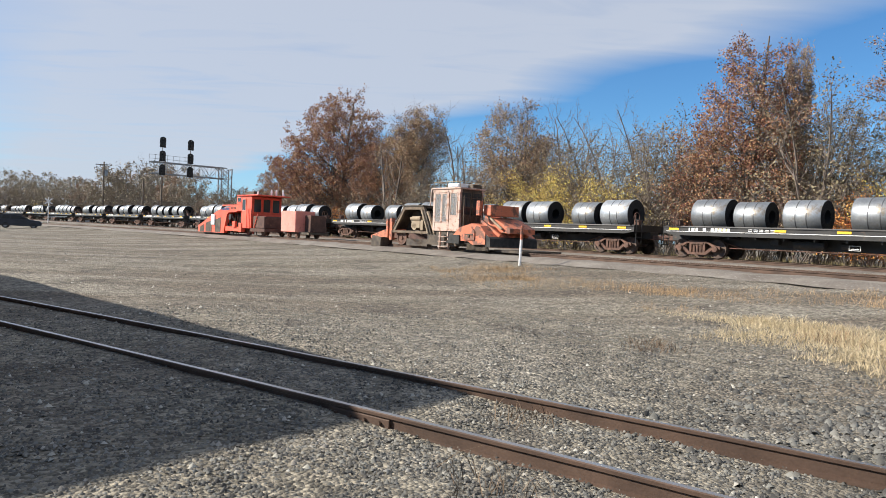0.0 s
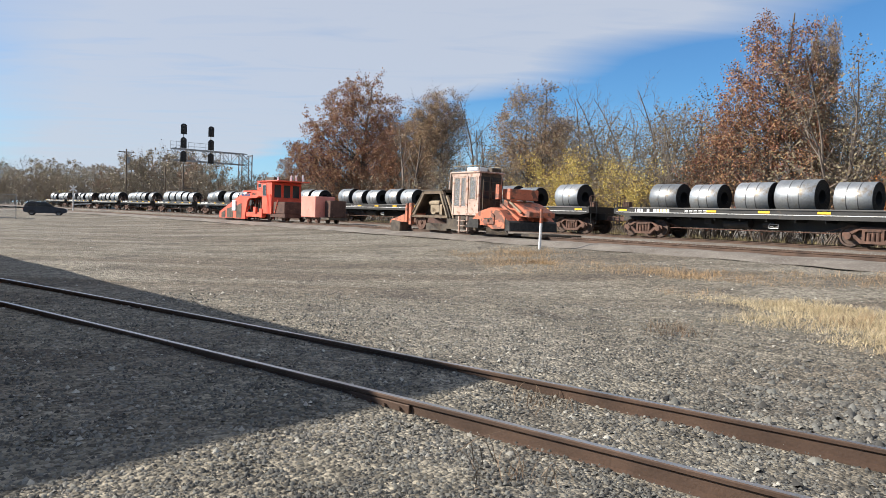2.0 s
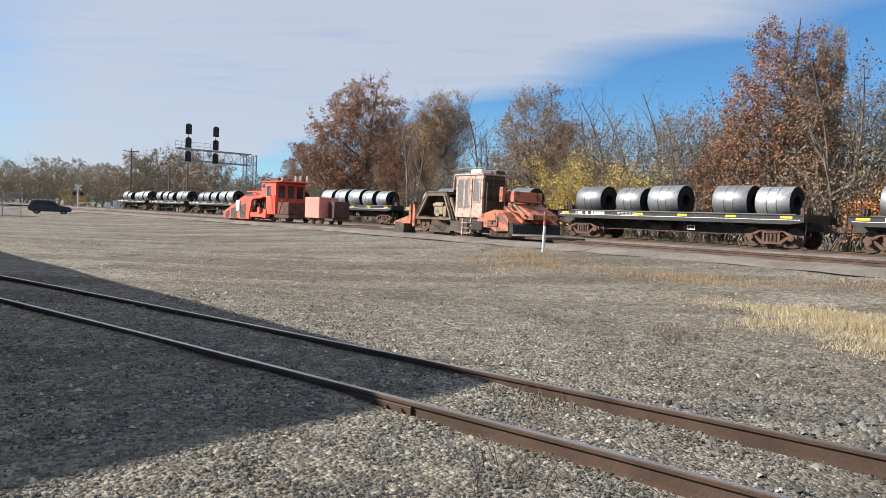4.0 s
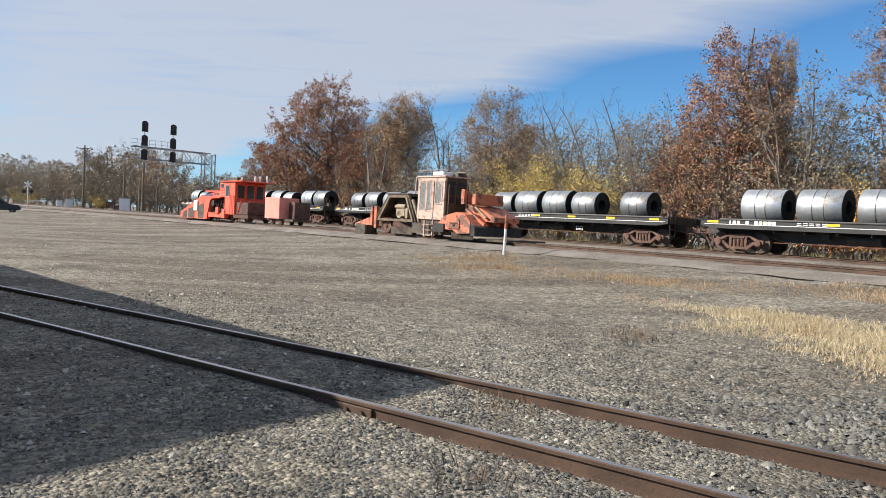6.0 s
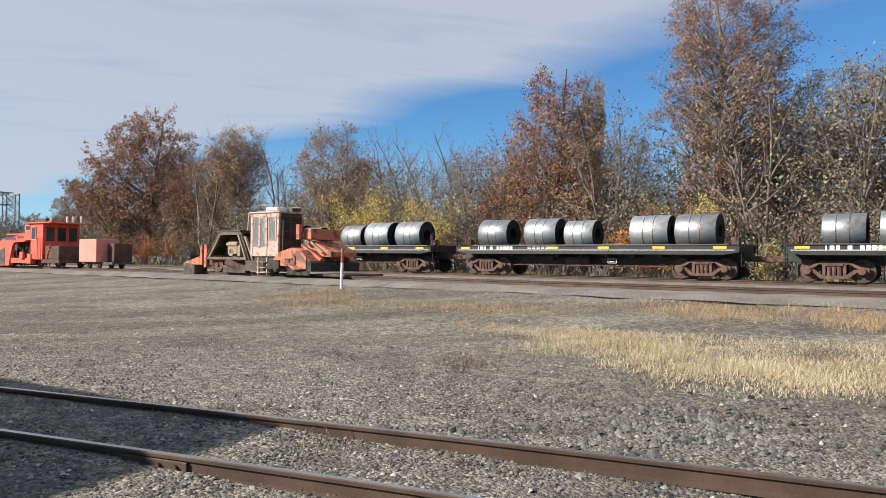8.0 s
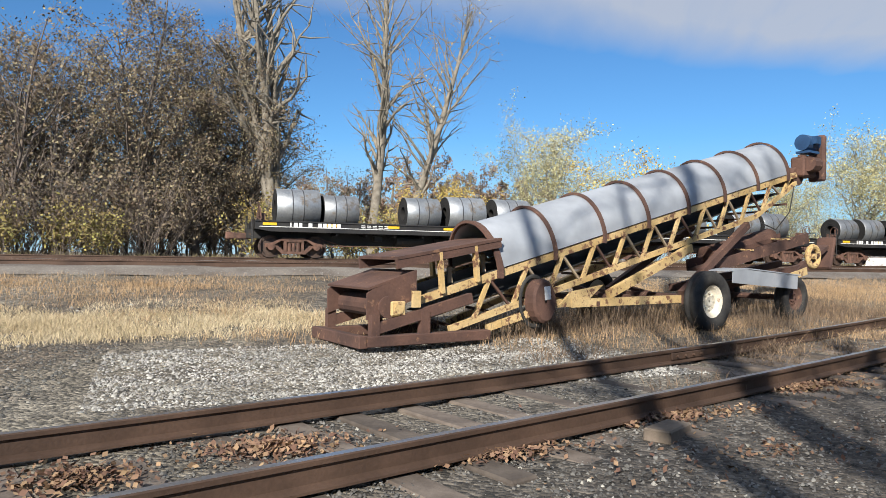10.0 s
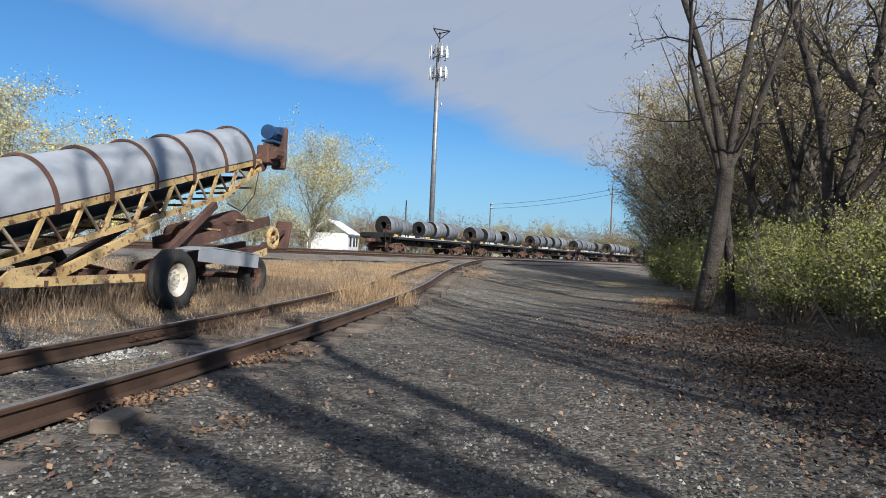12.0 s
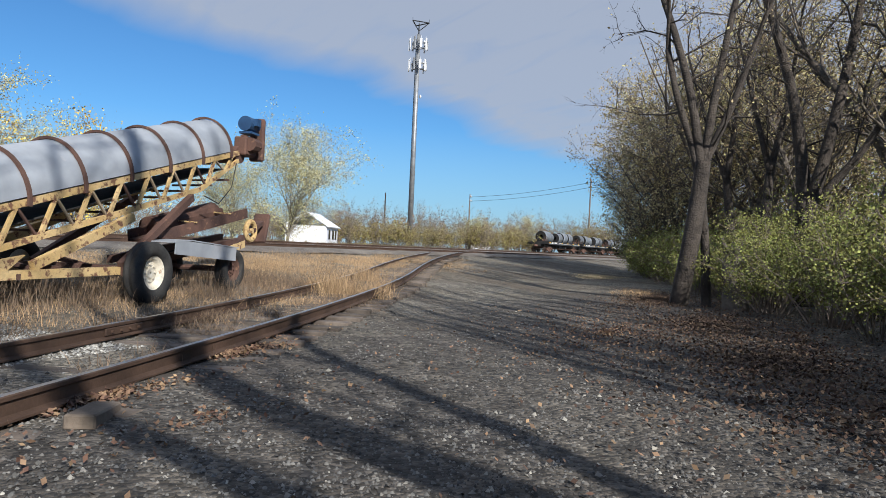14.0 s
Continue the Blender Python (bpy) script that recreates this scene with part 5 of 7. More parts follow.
def weeds():
    blades("straw_grass", "pale dry straw grass in patches on the gravel", "straw", 41, [(-2.6, 11.8, 2.4, 1.0), (0.6, 13.2, 3.0, 1.4), (-4.6, 12.9, 1.7, 1.0), (3.4, 13.4, 2.4, 1.4), (-6.6, 13.6, 1.2, 0.6), (40.3, 9.5, 2.0, 0.8)], 120000, 0.10, 0.004, 0.6)
    blades("brown_grass", "short brown dry grass near the siding", "drygrass", 42, [(-15.5, 15.6, 3.2, 1.2), (-18.6, 17.8, 1.6, 1.2), (-11, 16.4, 2.5, 0.8), (-4.8, 18.4, 3.6, 1.3), (-1.5, 18.2, 3.0, 1.6), (2.5, 18.0, 3.0, 1.6), (-8.9, 13.6, 0.6, 0.35), (-5.2, 13.1, 0.5, 0.35), (1.5, 15.8, 1.2, 0.7), (3.4, 14.0, 1.6, 0.9), (-5.0, 12.5, 0.5, 0.4), (8.5, 11.6, 2.8, 1.5), (12, 12.2, 2.2, 1.8), (15, 14.2, 3.5, 2.0), (19, 15.3, 4, 1.6), (13.4, 10.0, 2.5, 0.6), (3.8, 11.8, 0.6, 0.4), (26.6, 5.4, 2.0, 0.5), (22, 16.5, 6, 2.2), (31, 17.0, 6, 2.2), (14, 17.6, 5, 1.8)], 110000, 0.16, 0.0035, 0.45)
    blades("straw_clump", "tall pale straw clumps beside the spur rails", "drygrass", 45, [(16.7, 10.9, 0.4, 0.35), (17.3, 10.1, 0.25, 0.2), (20.5, 12.4, 0.5, 0.4), (16.3, 10.5, 0.5, 0.4), (16.2, 9.4, 0.25, 0.2)], 3000, 0.55, 0.004, 0.35)
    blades("dark_weeds", "dark dead weeds in the gravel", "darkweed", 43, [(-6.4, 9.6, 0.4, 0.3), (-5.0, 12.4, 0.35, 0.3), (-1.7, 13.4, 0.5, 0.4), (-3.47, 3.22, 0.28, 0.2), (-4.65, 4.74, 0.3, 0.16), (8.1, 7.35, 0.5, 0.35), (10.6, 9.2, 2.5, 0.6), (14.3, 9.2, 0.9, 0.5), (17.5, 11.3, 2.2, 1.0), (33, 3.6, 3, 0.5)], 9000, 0.22, 0.0045, 0.6)
    blades("tall_weeds", "tall brown dead weed stalks round the old conveyor", "darkweed", 46, [(9.6, 11.6, 1.6, 0.9), (12.6, 11.4, 1.6, 0.8), (15.6, 12.6, 2.2, 1.0), (18.2, 12.2, 1.0, 0.6), (8.0, 11.2, 1.2, 0.5), (10.6, 12.6, 1.6, 0.6)], 7000, 0.5, 0.0035, 0.3, "weeds")
    blades("track_weeds", "green and brown weeds beyond the main line", "greenweed", 44, [(-40, 35.5, 30, 1.8), (5, 35.6, 22, 1.8), (30, 35.2, 14, 1.8), (55, 34.0, 16, 1.8)], 22000, 0.42, 0.012, 0.4)


weeds()


def scatter_stones(name, label, seed, count, eye, r0, r1, a0, a1, size, mat="stone", area=None):
    """Loose stones on the ground between two radii and two bearings of a standpoint; denser near."""
    rng = np.random.default_rng(seed)
    base = np.array([(1, 0, -0.35), (-1, 0, -0.35), (0, 1, -0.35), (0, -1, -0.35), (0, 0, 1)], float)
    tri = np.array([(0, 2, 4), (2, 1, 4), (1, 3, 4), (3, 0, 4)])
    r = r0 * (r1 / r0) ** rng.uniform(0, 1, count)
    a = np.radians(rng.uniform(a0, a1, count))
    x, y = eye[0] + np.sin(a) * r, eye[1] + np.cos(a) * r
    if area:
        ps, pw = rng.uniform(area[0], area[1], count), rng.uniform(area[2], area[3], count)
        pw = pw + (BEND * ps * ps if area[2] > 20 else 0)
        x, y = UX * ps + NX * pw, UY * ps + NY * pw
        r = np.full(count, r1)
    sz = size * (0.45 + 1.1 * rng.uniform(0, 1, count) ** 2.2) * (0.85 + r / r1 * 0.25)
    z = np.array([ground_z(p, q) + 0.05 * noise.noise((p * 0.35, q * 0.35, 0)) + 0.02 * noise.noise((p * 1.7, q * 1.7, 3)) - 0.02 for p, q in zip(x, y)])
    v = base[None] * rng.uniform(0.55, 1.25, (count, 5, 1)) * sz[:, None, None] * np.array((1, 1, 0.72))
    th = rng.uniform(0, 6.28, count)
    c, s = np.cos(th)[:, None], np.sin(th)[:, None]
    tilt = rng.normal(size=(count, 1)) * 0.35
    vx, vy, vz = v[..., 0], v[..., 1], v[..., 2]
    vx, vz = vx * np.cos(tilt) - vz * np.sin(tilt), vx * np.sin(tilt) + vz * np.cos(tilt)
    out = np.stack([x[:, None] + vx * c - vy * s, y[:, None] + vx * s + vy * c, (z + sz * 0.18)[:, None] + vz], -1).reshape(-1, 3)
    f = (tri[None] + (np.arange(count) * 5)[:, None, None]).reshape(-1, 3)
    me = bpy.data.meshes.new(name)
    me.vertices.add(len(out))
    me.vertices.foreach_set("co", out.astype(np.float32).ravel())
    me.loops.add(f.size)
    me.loops.foreach_set("vertex_index", f.astype(np.int32).ravel())
    me.polygons.add(len(f))
    me.polygons.foreach_set("loop_start", np.arange(0, f.size, 3, dtype=np.int32))
    me.update(calc_edges=True)
    me.materials.append(M[mat])
    return tagged(new(name, me), label, "gravel", kind="stuff")


scatter_stones("gravel", "loose grey crushed stone on the yard ground", 51, 90000, (0, 0), 2.2, 15, -40, 62, 0.019)
M["chalk"] = material("pale_chalky_gravel", (0.27, 0.26, 0.235), (0.44, 0.425, 0.39), 0.9, 0.9, 0, 0.3, 30, island=0.45, hue=0.02)
M["palestone"] = material("pale_limestone", (0.20, 0.185, 0.16), (0.36, 0.34, 0.30), 0.9, 0.9, 0, 0.3, 30, island=0.45, hue=0.02)
M["roadstone"] = material("dark_road_stone", (0.072, 0.069, 0.064), (0.16, 0.153, 0.142), 0.7, 0.9, 0, 0.4, 30, island=0.75, hue=0.02)
scatter_stones("gravel", "loose dark gravel on the yard road", 52, 60000, EYE2, 1.6, 18, 45, 155, 0.015, "roadstone")
scatter_stones("road_stones", "few pale stones on the dark yard road", 57, 2600, EYE2, 2.0, 30, 60, 152, 0.02, "palestone")
scatter_stones("coarse_ballast", "coarse loose ballast stones beside the spur", 53, 1600, (4.6, 6.6), 0.3, 3.0, 0, 360, 0.045)


scatter_stones("pale_stones", "scattered pale stones on the yard ground", 54, 5000, (0, 0), 5.0, 40, -40, 62, 0.03, "palestone")
scatter_stones("track_ballast", "pale stone ballast between the tracks", 55, 20000, (0, 0), 1, 2, 0, 1, 0.04, "palestone", (-44, 30, 22.0, 29.0))
scatter_stones("pale_gravel", "pale fine gravel beside the conveyor", 56, 16000, (0, 0), 1, 2, 0, 1, 0.017, "chalk", (2.0, 8.5, 8.0, 11.0))


def litter(name, seed, spots, count, size=0.042):
    rng = np.random.default_rng(seed)
    area = np.array([a[2] * a[3] for a in spots])
    pick = rng.choice(len(spots), count, p=area / area.sum())
    pts = []
    for k in pick:
        s0, w0, rs, rw = spots[k]
        r, a = abs(rng.normal()) * 0.6, rng.uniform(0, 6.28)
        x, y = xy(s0 + rs * r * math.cos(a), w0 + rw * r * math.sin(a))
        pts.append((x, y, ground_z(x, y) + rng.uniform(0.0, 0.05)))
    v, f = leaf_quads(np.array(pts), size, rng, 0.6)
    return tagged(mesh_object(name, v, f, [M["litter"]]), "fallen dry brown leaves on the ground", "leaves", kind="stuff")


litter("leaf_litter", 61, [(6.4, 6.4, 1.6, 0.25), (4.6, 5.9, 0.9, 0.22), (9.6, 7.4, 1.8, 0.35), (3.6, 6.6, 0.8, 0.4), (6.5, 5.3, 2.2, 0.8), (16, 1.2, 7, 1.2), (24, 2.6, 6, 1.2), (9, 0.2, 4, 2.2), (14, 4, 6, 2.5)], 8000)


# litter on dark soil, its tone deepened further to stand for hedge shade
M["shadelitter"] = material("dark_leaf_mould", (0.07, 0.046, 0.032), (0.14, 0.09, 0.06), 2, 0.95, 0, 0, 20, island=0.6, hue=0.02)
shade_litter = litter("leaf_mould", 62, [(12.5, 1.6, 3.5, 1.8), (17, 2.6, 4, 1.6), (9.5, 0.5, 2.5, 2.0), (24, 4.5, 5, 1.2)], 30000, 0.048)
shade_litter.data.materials[0] = M["shadelitter"]
shade_litter["label"] = "brown leaf mould under the hedge, darkened for the shade there"
litter("leaf_pile", 63, [(6.3, 6.35, 1.2, 0.16), (4.6, 5.85, 0.7, 0.16), (8.8, 7.0, 0.9, 0.2), (3.3, 6.5, 0.5, 0.3), (2.2, 6.2, 0.4, 0.3)], 5000, 0.05)


# ---- conveyor ----
CONV_X, CONV_Y, CONV_A = 12.0, 2.7, math.degrees(math.atan2(-0.64, 0.77))


def wheel_parts(parent, x, y, z, r, wide, hubmat):
    bm = bmesh.new()
    h = wide / 2
    lathe(bm, [(r * 0.55, -h * 0.8), (r * 0.72, -h), (r * 0.93, -h * 0.95), (r, -h * 0.6), (r, -h * 0.2), (r * 0.985, -h * 0.15), (r * 0.985, h * 0.15), (r, h * 0.2), (r, h * 0.6), (r * 0.93, h * 0.95), (r * 0.72, h), (r * 0.55, h * 0.8)], "Y", 28, closed=True)
    w = part("wheel", bm, M["rubber"], parent, smooth_shade=True)
    w.matrix_basis = pose(x, y, z)
    bm = bmesh.new()
    lathe(bm, [(0.02, -h * 0.25), (r * 0.16, -h * 0.3), (r * 0.18, -h * 0.1), (r * 0.38, -h * 0.05), (r * 0.46, -h * 0.5), (r * 0.56, -h * 0.75), (r * 0.56, h * 0.5), (r * 0.02, h * 0.5)], "Y", 24)
    for i in range(8):
        a = 2 * math.pi * i / 8
        rod(bm, (r * 0.27 * math.cos(a), -h * 0.3, r * 0.27 * math.sin(a)), (r * 0.27 * math.cos(a), -h * 0.05, r * 0.27 * math.sin(a)), 0.018, 6)
    part("rim", bm, M[hubmat], w)
    return w


def build_conveyor():
    c = empty("belt_conveyor", pose(CONV_X, CONV_Y, -0.09, 0, 0, CONV_A), "old portable belt conveyor, rusty yellow truss under a galvanised half-round cover", "conveyor")

    def belt(k):
        return 0.54 + 0.262 * k
    k0, k1 = 0.3, 9.75
    for sy in (-0.55, 0.55):
        bm = bmesh.new()
        bar(bm, (k0, sy, belt(k0) - 0.05), (k1, sy, belt(k1) - 0.05), 0.06, 0.11)
        part("top_chord", bm, M["oldyellow"], c)
        bm = bmesh.new()
        bar(bm, (0.9, sy, 0.18), (8.3, sy, belt(8.3) - 0.62), 0.06, 0.09)
        bar(bm, (8.3, sy, belt(8.3) - 0.62), (9.75, sy, belt(9.75) - 0.22), 0.06, 0.08)
        part("bottom_chord", bm, M["oldyellow"], c)
        ks = [1.6 + 0.72 * i for i in range(12)]

        def low(k):
            return 0.18 + (belt(8.3) - 0.62 - 0.18) * (k - 0.9) / 7.4 if k < 8.3 else belt(8.3) - 0.62 + (belt(9.75) - 0.22 - belt(8.3) + 0.62) * (k - 8.3) / 1.45
        for i, k in enumerate(ks):
            bm = bmesh.new()
            bar(bm, (k, sy, belt(k) - 0.08), (k - 0.28, sy, low(k - 0.28)), 0.05, 0.06)
            part("truss_post", bm, M["oldyellow"], c)
            if i < 11:
                bm = bmesh.new()
                bar(bm, (k, sy, belt(k) - 0.08), (k + 0.40, sy, low(k + 0.40)), 0.035, 0.035)
                part("truss_brace", bm, M["rust"] if i % 3 == 0 else M["tan"], c)
    for i in range(13):
        k = 1.0 + 0.70 * i
        bm = bmesh.new()
        rod(bm, (k, -0.5, belt(k) - 0.12), (k, 0.5, belt(k) - 0.12), 0.05, 8)
        part("roller", bm, M["rust"], c)
        bm = bmesh.new()
        bar(bm, (k, -0.55, max(0.15, belt(k) - 0.6)), (k + 0.3, 0.55, max(0.15, belt(k) - 0.6)), 0.04, 0.04)
        part("cross_brace", bm, M["rust"], c)
    bm = bmesh.new()
    bar(bm, (0.2, 0, belt(0.2) - 0.03), (9.7, 0, belt(9.7) - 0.03), 0.86, 0.02)
    bar(bm, (0.8, 0, belt(0.8) - 0.36), (9.4, 0, belt(9.4) - 0.36), 0.86, 0.015)
    part("belt", bm, M["rubber"], c, "black rubber belt")
    # half-round cover sheets with rusty hoops
    hoops = [1.75 + (9.35 - 1.75) * i / 7 for i in range(8)]
    for i in range(7):
        a, b = hoops[i], hoops[i + 1]
        bm = bmesh.new()
        rows = []
        rad_ = 0.60 + 0.004 * (i % 2)
        for k in (a, (a + b) / 2, b):
            row = []
            for rr in (rad_, rad_ - 0.012):
                row.append([bm.verts.new((k - 0.26 * rr * math.sin(math.pi * j / 18) * 0.9, -rr * math.cos(math.pi * j / 18), belt(k) + 0.03 + rr * 1.12 * math.sin(math.pi * j / 18))) for j in range(19)])
            rows.append(row)
        for q in range(2):
            for side in range(2):
                for j in range(18):
                    vs = (rows[q][side][j], rows[q + 1][side][j], rows[q + 1][side][j + 1], rows[q][side][j + 1])
                    bm.faces.new(vs if side else vs[::-1])
        part("cover_sheet", bm, M["galv"], c, "grey galvanised cover sheet", smooth_shade=True)
    for i, k in enumerate(hoops):
        bm = bmesh.new()
        rows = []
        hw = 0.03 if i else 0.05
        for j in range(-1, 20):
            t = math.pi * min(max(j, 0), 18) / 18
            drop = 0.14 if j in (-1, 19) else 0.0
            rows.append([bm.verts.new((k + dx - 0.14 * math.sin(t), -rr * math.cos(t), belt(k) + 0.03 + rr * 1.12 * math.sin(t) - drop)) for dx, rr in ((-hw, 0.607), (hw, 0.607), (hw, 0.645), (-hw, 0.645))])
        for q0, q1 in zip(rows, rows[1:]):
            for e in range(4):
                bm.faces.new((q0[e], q0[(e + 1) % 4], q1[(e + 1) % 4], q1[e]))
        bm.faces.new(rows[0]), bm.faces.new(rows[-1][::-1])
        bmesh.ops.recalc_face_normals(bm, faces=bm.faces[:])
        part("hoop", bm, M["rust"], c, "rusty hoop strap")
    # lower hood and feed boot
    bm = bmesh.new()
    prism(bm, [(-0.42, 0.36), (-0.42, 0.70), (-0.34, 0.76), (0.32, 0.98), (0.32, 0.62)], -0.62, -0.585)
    prism(bm, [(-0.42, 0.36), (-0.42, 0.70), (-0.34, 0.76), (0.32, 0.98), (0.32, 0.62)], 0.585, 0.62)
    bar(bm, (-0.41, 0, 0.76), (0.32, 0, 0.99), 1.24, 0.03)
    part("boot_hood", bm, M["rust"], c, "rusty sheet hood over the feed end")
    bm = bmesh.new()
    bar(bm, (0.0, -0.1, 1.16), (1.75, -0.1, 1.46), 1.1, 0.04)
    bar(bm, (0.0, -0.62, 1.08), (1.75, -0.62, 1.40), 0.04, 0.12)
    bar(bm, (0.0, 0.45, 1.08), (1.75, 0.45, 1.40), 0.04, 0.16)
    part("upper_hood", bm, M["rust"], c, "rusty loose cover plate")
    for k in (0.75, 1.35):
        for sy in (-0.6, 0.55):
            bm = bmesh.new()
            bar(bm, (k, sy, belt(k) - 0.05), (k - 0.06, sy, 1.14 + 0.17 * k), 0.09, 0.05)
            part("hood_post", bm, M["oldyellow"], c)
    bm = bmesh.new()
    for k, hh in ((1.05, 0.22), (1.65, 0.26)):
        bar(bm, (k, -0.35, belt(k)), (k + 0.02, -0.28, belt(k) + hh), 0.06, 0.05)
        bar(bm, (k + 0.02, -0.28, belt(k) + hh), (k + 0.16, -0.2, belt(k) + hh * 0.7), 0.06, 0.05)
    part("trough_idler", bm, M["tan"], c)
    bm = bmesh.new()
    for sy in (-0.66, 0.66):
        box(bm, 0.5, sy, 0.09, 2.0, 0.16, 0.14, bevel=0.01)
        box(bm, -0.34, sy, 0.28, 0.12, 0.10, 0.30)
        box(bm, 0.42, sy, 0.28, 0.14, 0.10, 0.36)
        bar(bm, (-0.35, sy, 0.24), (1.2, sy, 0.62), 0.08, 0.14)
    box(bm, -0.53, 0, 0.09, 0.12, 1.48, 0.16, bevel=0.01)
    part("skid", bm, M["rust"], c)
    bm = bmesh.new()
    rod(bm, (-0.12, -0.66, 0.52), (-0.12, 0.66, 0.52), 0.15, 14)
    part("tail_pulley", bm, M["rust"], c)
    bm = bmesh.new()
    box(bm, 0.0, -0.68, 0.50, 0.22, 0.05, 0.2, bevel=0.02)
    rod(bm, (0.0, -0.72, 0.5), (0.0, -0.66, 0.5), 0.07, 10)
    box(bm, 0.28, -0.68, 0.62, 0.12, 0.05, 0.22)
    part("bearing_plate", bm, M["oldyellow"], c)
    # control box hanging on the near side
    bm = bmesh.new()
    lathe(bm, [(0.02, -0.12), (0.20, -0.12), (0.23, -0.08), (0.23, 0.10), (0.02, 0.10)], "Y", 18)
    for v in bm.verts:
        v.co.z *= 1.45
    b = part("control_box", bm, M["rust"], c, "rusty oval electrical box")
    b.matrix_basis = pose(2.45, -0.72, 0.55, 0, -6, 0)
    bm = bmesh.new()
    ring(bm, 0, 0, 0, 0.27, 0.025, "Y", 22, 6)
    for v in bm.verts:
        v.co.z *= 1.4
    b2 = part("cable_loop", bm, M["rubber"], b, "black cable coil")
    b2.matrix_basis = pose(-0.08, 0.06, 0)
    bm = bmesh.new()
    box(bm, 0.04, -0.125, 0.12, 0.12, 0.006, 0.2)
    part("label_plate", bm, M["panelwhite"], b)
    # head drive
    bm = bmesh.new()
    rod(bm, (9.85, -0.55, belt(9.85) - 0.1), (9.85, 0.55, belt(9.85) - 0.1), 0.2, 16)
    part("head_pulley", bm, M["rust"], c)
    bm = bmesh.new()
    box(bm, 10.05, -0.55, belt(9.85) + 0.10, 0.5, 0.3, 0.42, bevel=0.03)
    rod(bm, (9.9, -0.74, belt(9.85) + 0.15), (10.2, -0.74, belt(9.85) + 0.15), 0.16, 10)
    part("gearbox", bm, M["rust"], c)
    bm = bmesh.new()
    rod(bm, (9.90, -0.6, belt(9.85) + 0.62), (10.34, -0.6, belt(9.85) + 0.62), 0.17, 16)
    part("motor", bm, M["blue"], c, "blue electric motor")
    bm = bmesh.new()
    box(bm, 10.12, -0.6, belt(9.85) + 0.42, 0.4, 0.3, 0.05)
    part("motor_foot", bm, M["blue"], c)
    bm = bmesh.new()
    box(bm, 10.1, -0.8, belt(9.85) + 0.66, 0.18, 0.1, 0.16)
    part("terminal_box", bm, M["blue"], c)
    bm = bmesh.new()
    box(bm, 10.52, -0.6, belt(9.85) + 0.33, 0.13, 0.36, 1.0, bevel=0.04)
    part("belt_guard", bm, M["rust"], c, "tall rusty belt guard")
    bm = bmesh.new()
    for z in (0.05, 0.32):
        bar(bm, (9.8, -0.6, belt(9.85) + z), (10.5, -0.6, belt(9.85) + z), 0.08, 0.05)
    part("motor_mount", bm, M["rust"], c)
    # undercarriage
    ax = 5.7
    bm = bmesh.new()
    rod(bm, (ax, -1.25, 0.52), (ax, 1.25, 0.52), 0.07, 10)
    box(bm, ax, 0, 0.52, 0.18, 2.1, 0.16)
    part("axle", bm, M["rust"], c)
    for sy in (-1, 1):
        wheel_parts(c, ax, sy * 1.30, 0.51, 0.51, 0.27, "hub").matrix_basis = pose(ax, sy * 1.30, 0.51, 0, 0, 0 if sy < 0 else 180)
        bm = bmesh.new()
        bar(bm, (ax - 0.1, sy * 0.85, 0.6), (7.9, sy * 0.62, belt(7.9) - 0.7), 0.11, 0.13)
        part("lift_strut", bm, M["rust"], c, "rusty lift strut")
        bm = bmesh.new()
        bar(bm, (ax - 0.1, sy * 0.8, 0.52), (3.05, sy * 0.72, 0.50), 0.10, 0.13)
        part("tow_beam", bm, M["oldyellow"], c)
        bm = bmesh.new()
        bar(bm, (3.9, sy * 0.72, 0.62), (6.1, sy * 0.66, 1.42), 0.09, 0.14)
        part("scissor_arm", bm, M["oldyellow"], c)
        bm = bmesh.new()
        prism(bm, [(2.75, 0.44), (3.05, 0.68), (3.75, 0.78), (3.3, 0.46)], sy * 0.74 - 0.02, sy * 0.74 + 0.02)
        part("gusset", bm, M["oldyellow"], c)
        bm = bmesh.new()
        bar(bm, (1.6, sy * 0.5, 0.16), (2.9, sy * 0.7, 0.52), 0.08, 0.10)
        part("jack_leg", bm, M["oldyellow"], c)
    for i in range(4):
        bm = bmesh.new()
        bar(bm, (3.6 + i * 0.65, -0.8, 0.48), (3.9 + i * 0.65, 0.8, 0.60 + 0.1 * (i % 2)), 0.06, 0.08)
        part("cross_member", bm, M["rust"], c)
    bm = bmesh.new()
    pts = [(9.5, -0.66, belt(9.5) - 0.25), (9.3, -0.68, belt(9.3) - 0.75), (8.8, -0.68, belt(8.8) - 1.0), (8.3, -0.66, belt(8.3) - 0.75)]
    for a, b_ in zip(pts, pts[1:]):
        rod(bm, a, b_, 0.012, 5)
    part("cable", bm, M["rubber"], c, "dangling black cable")
    return c


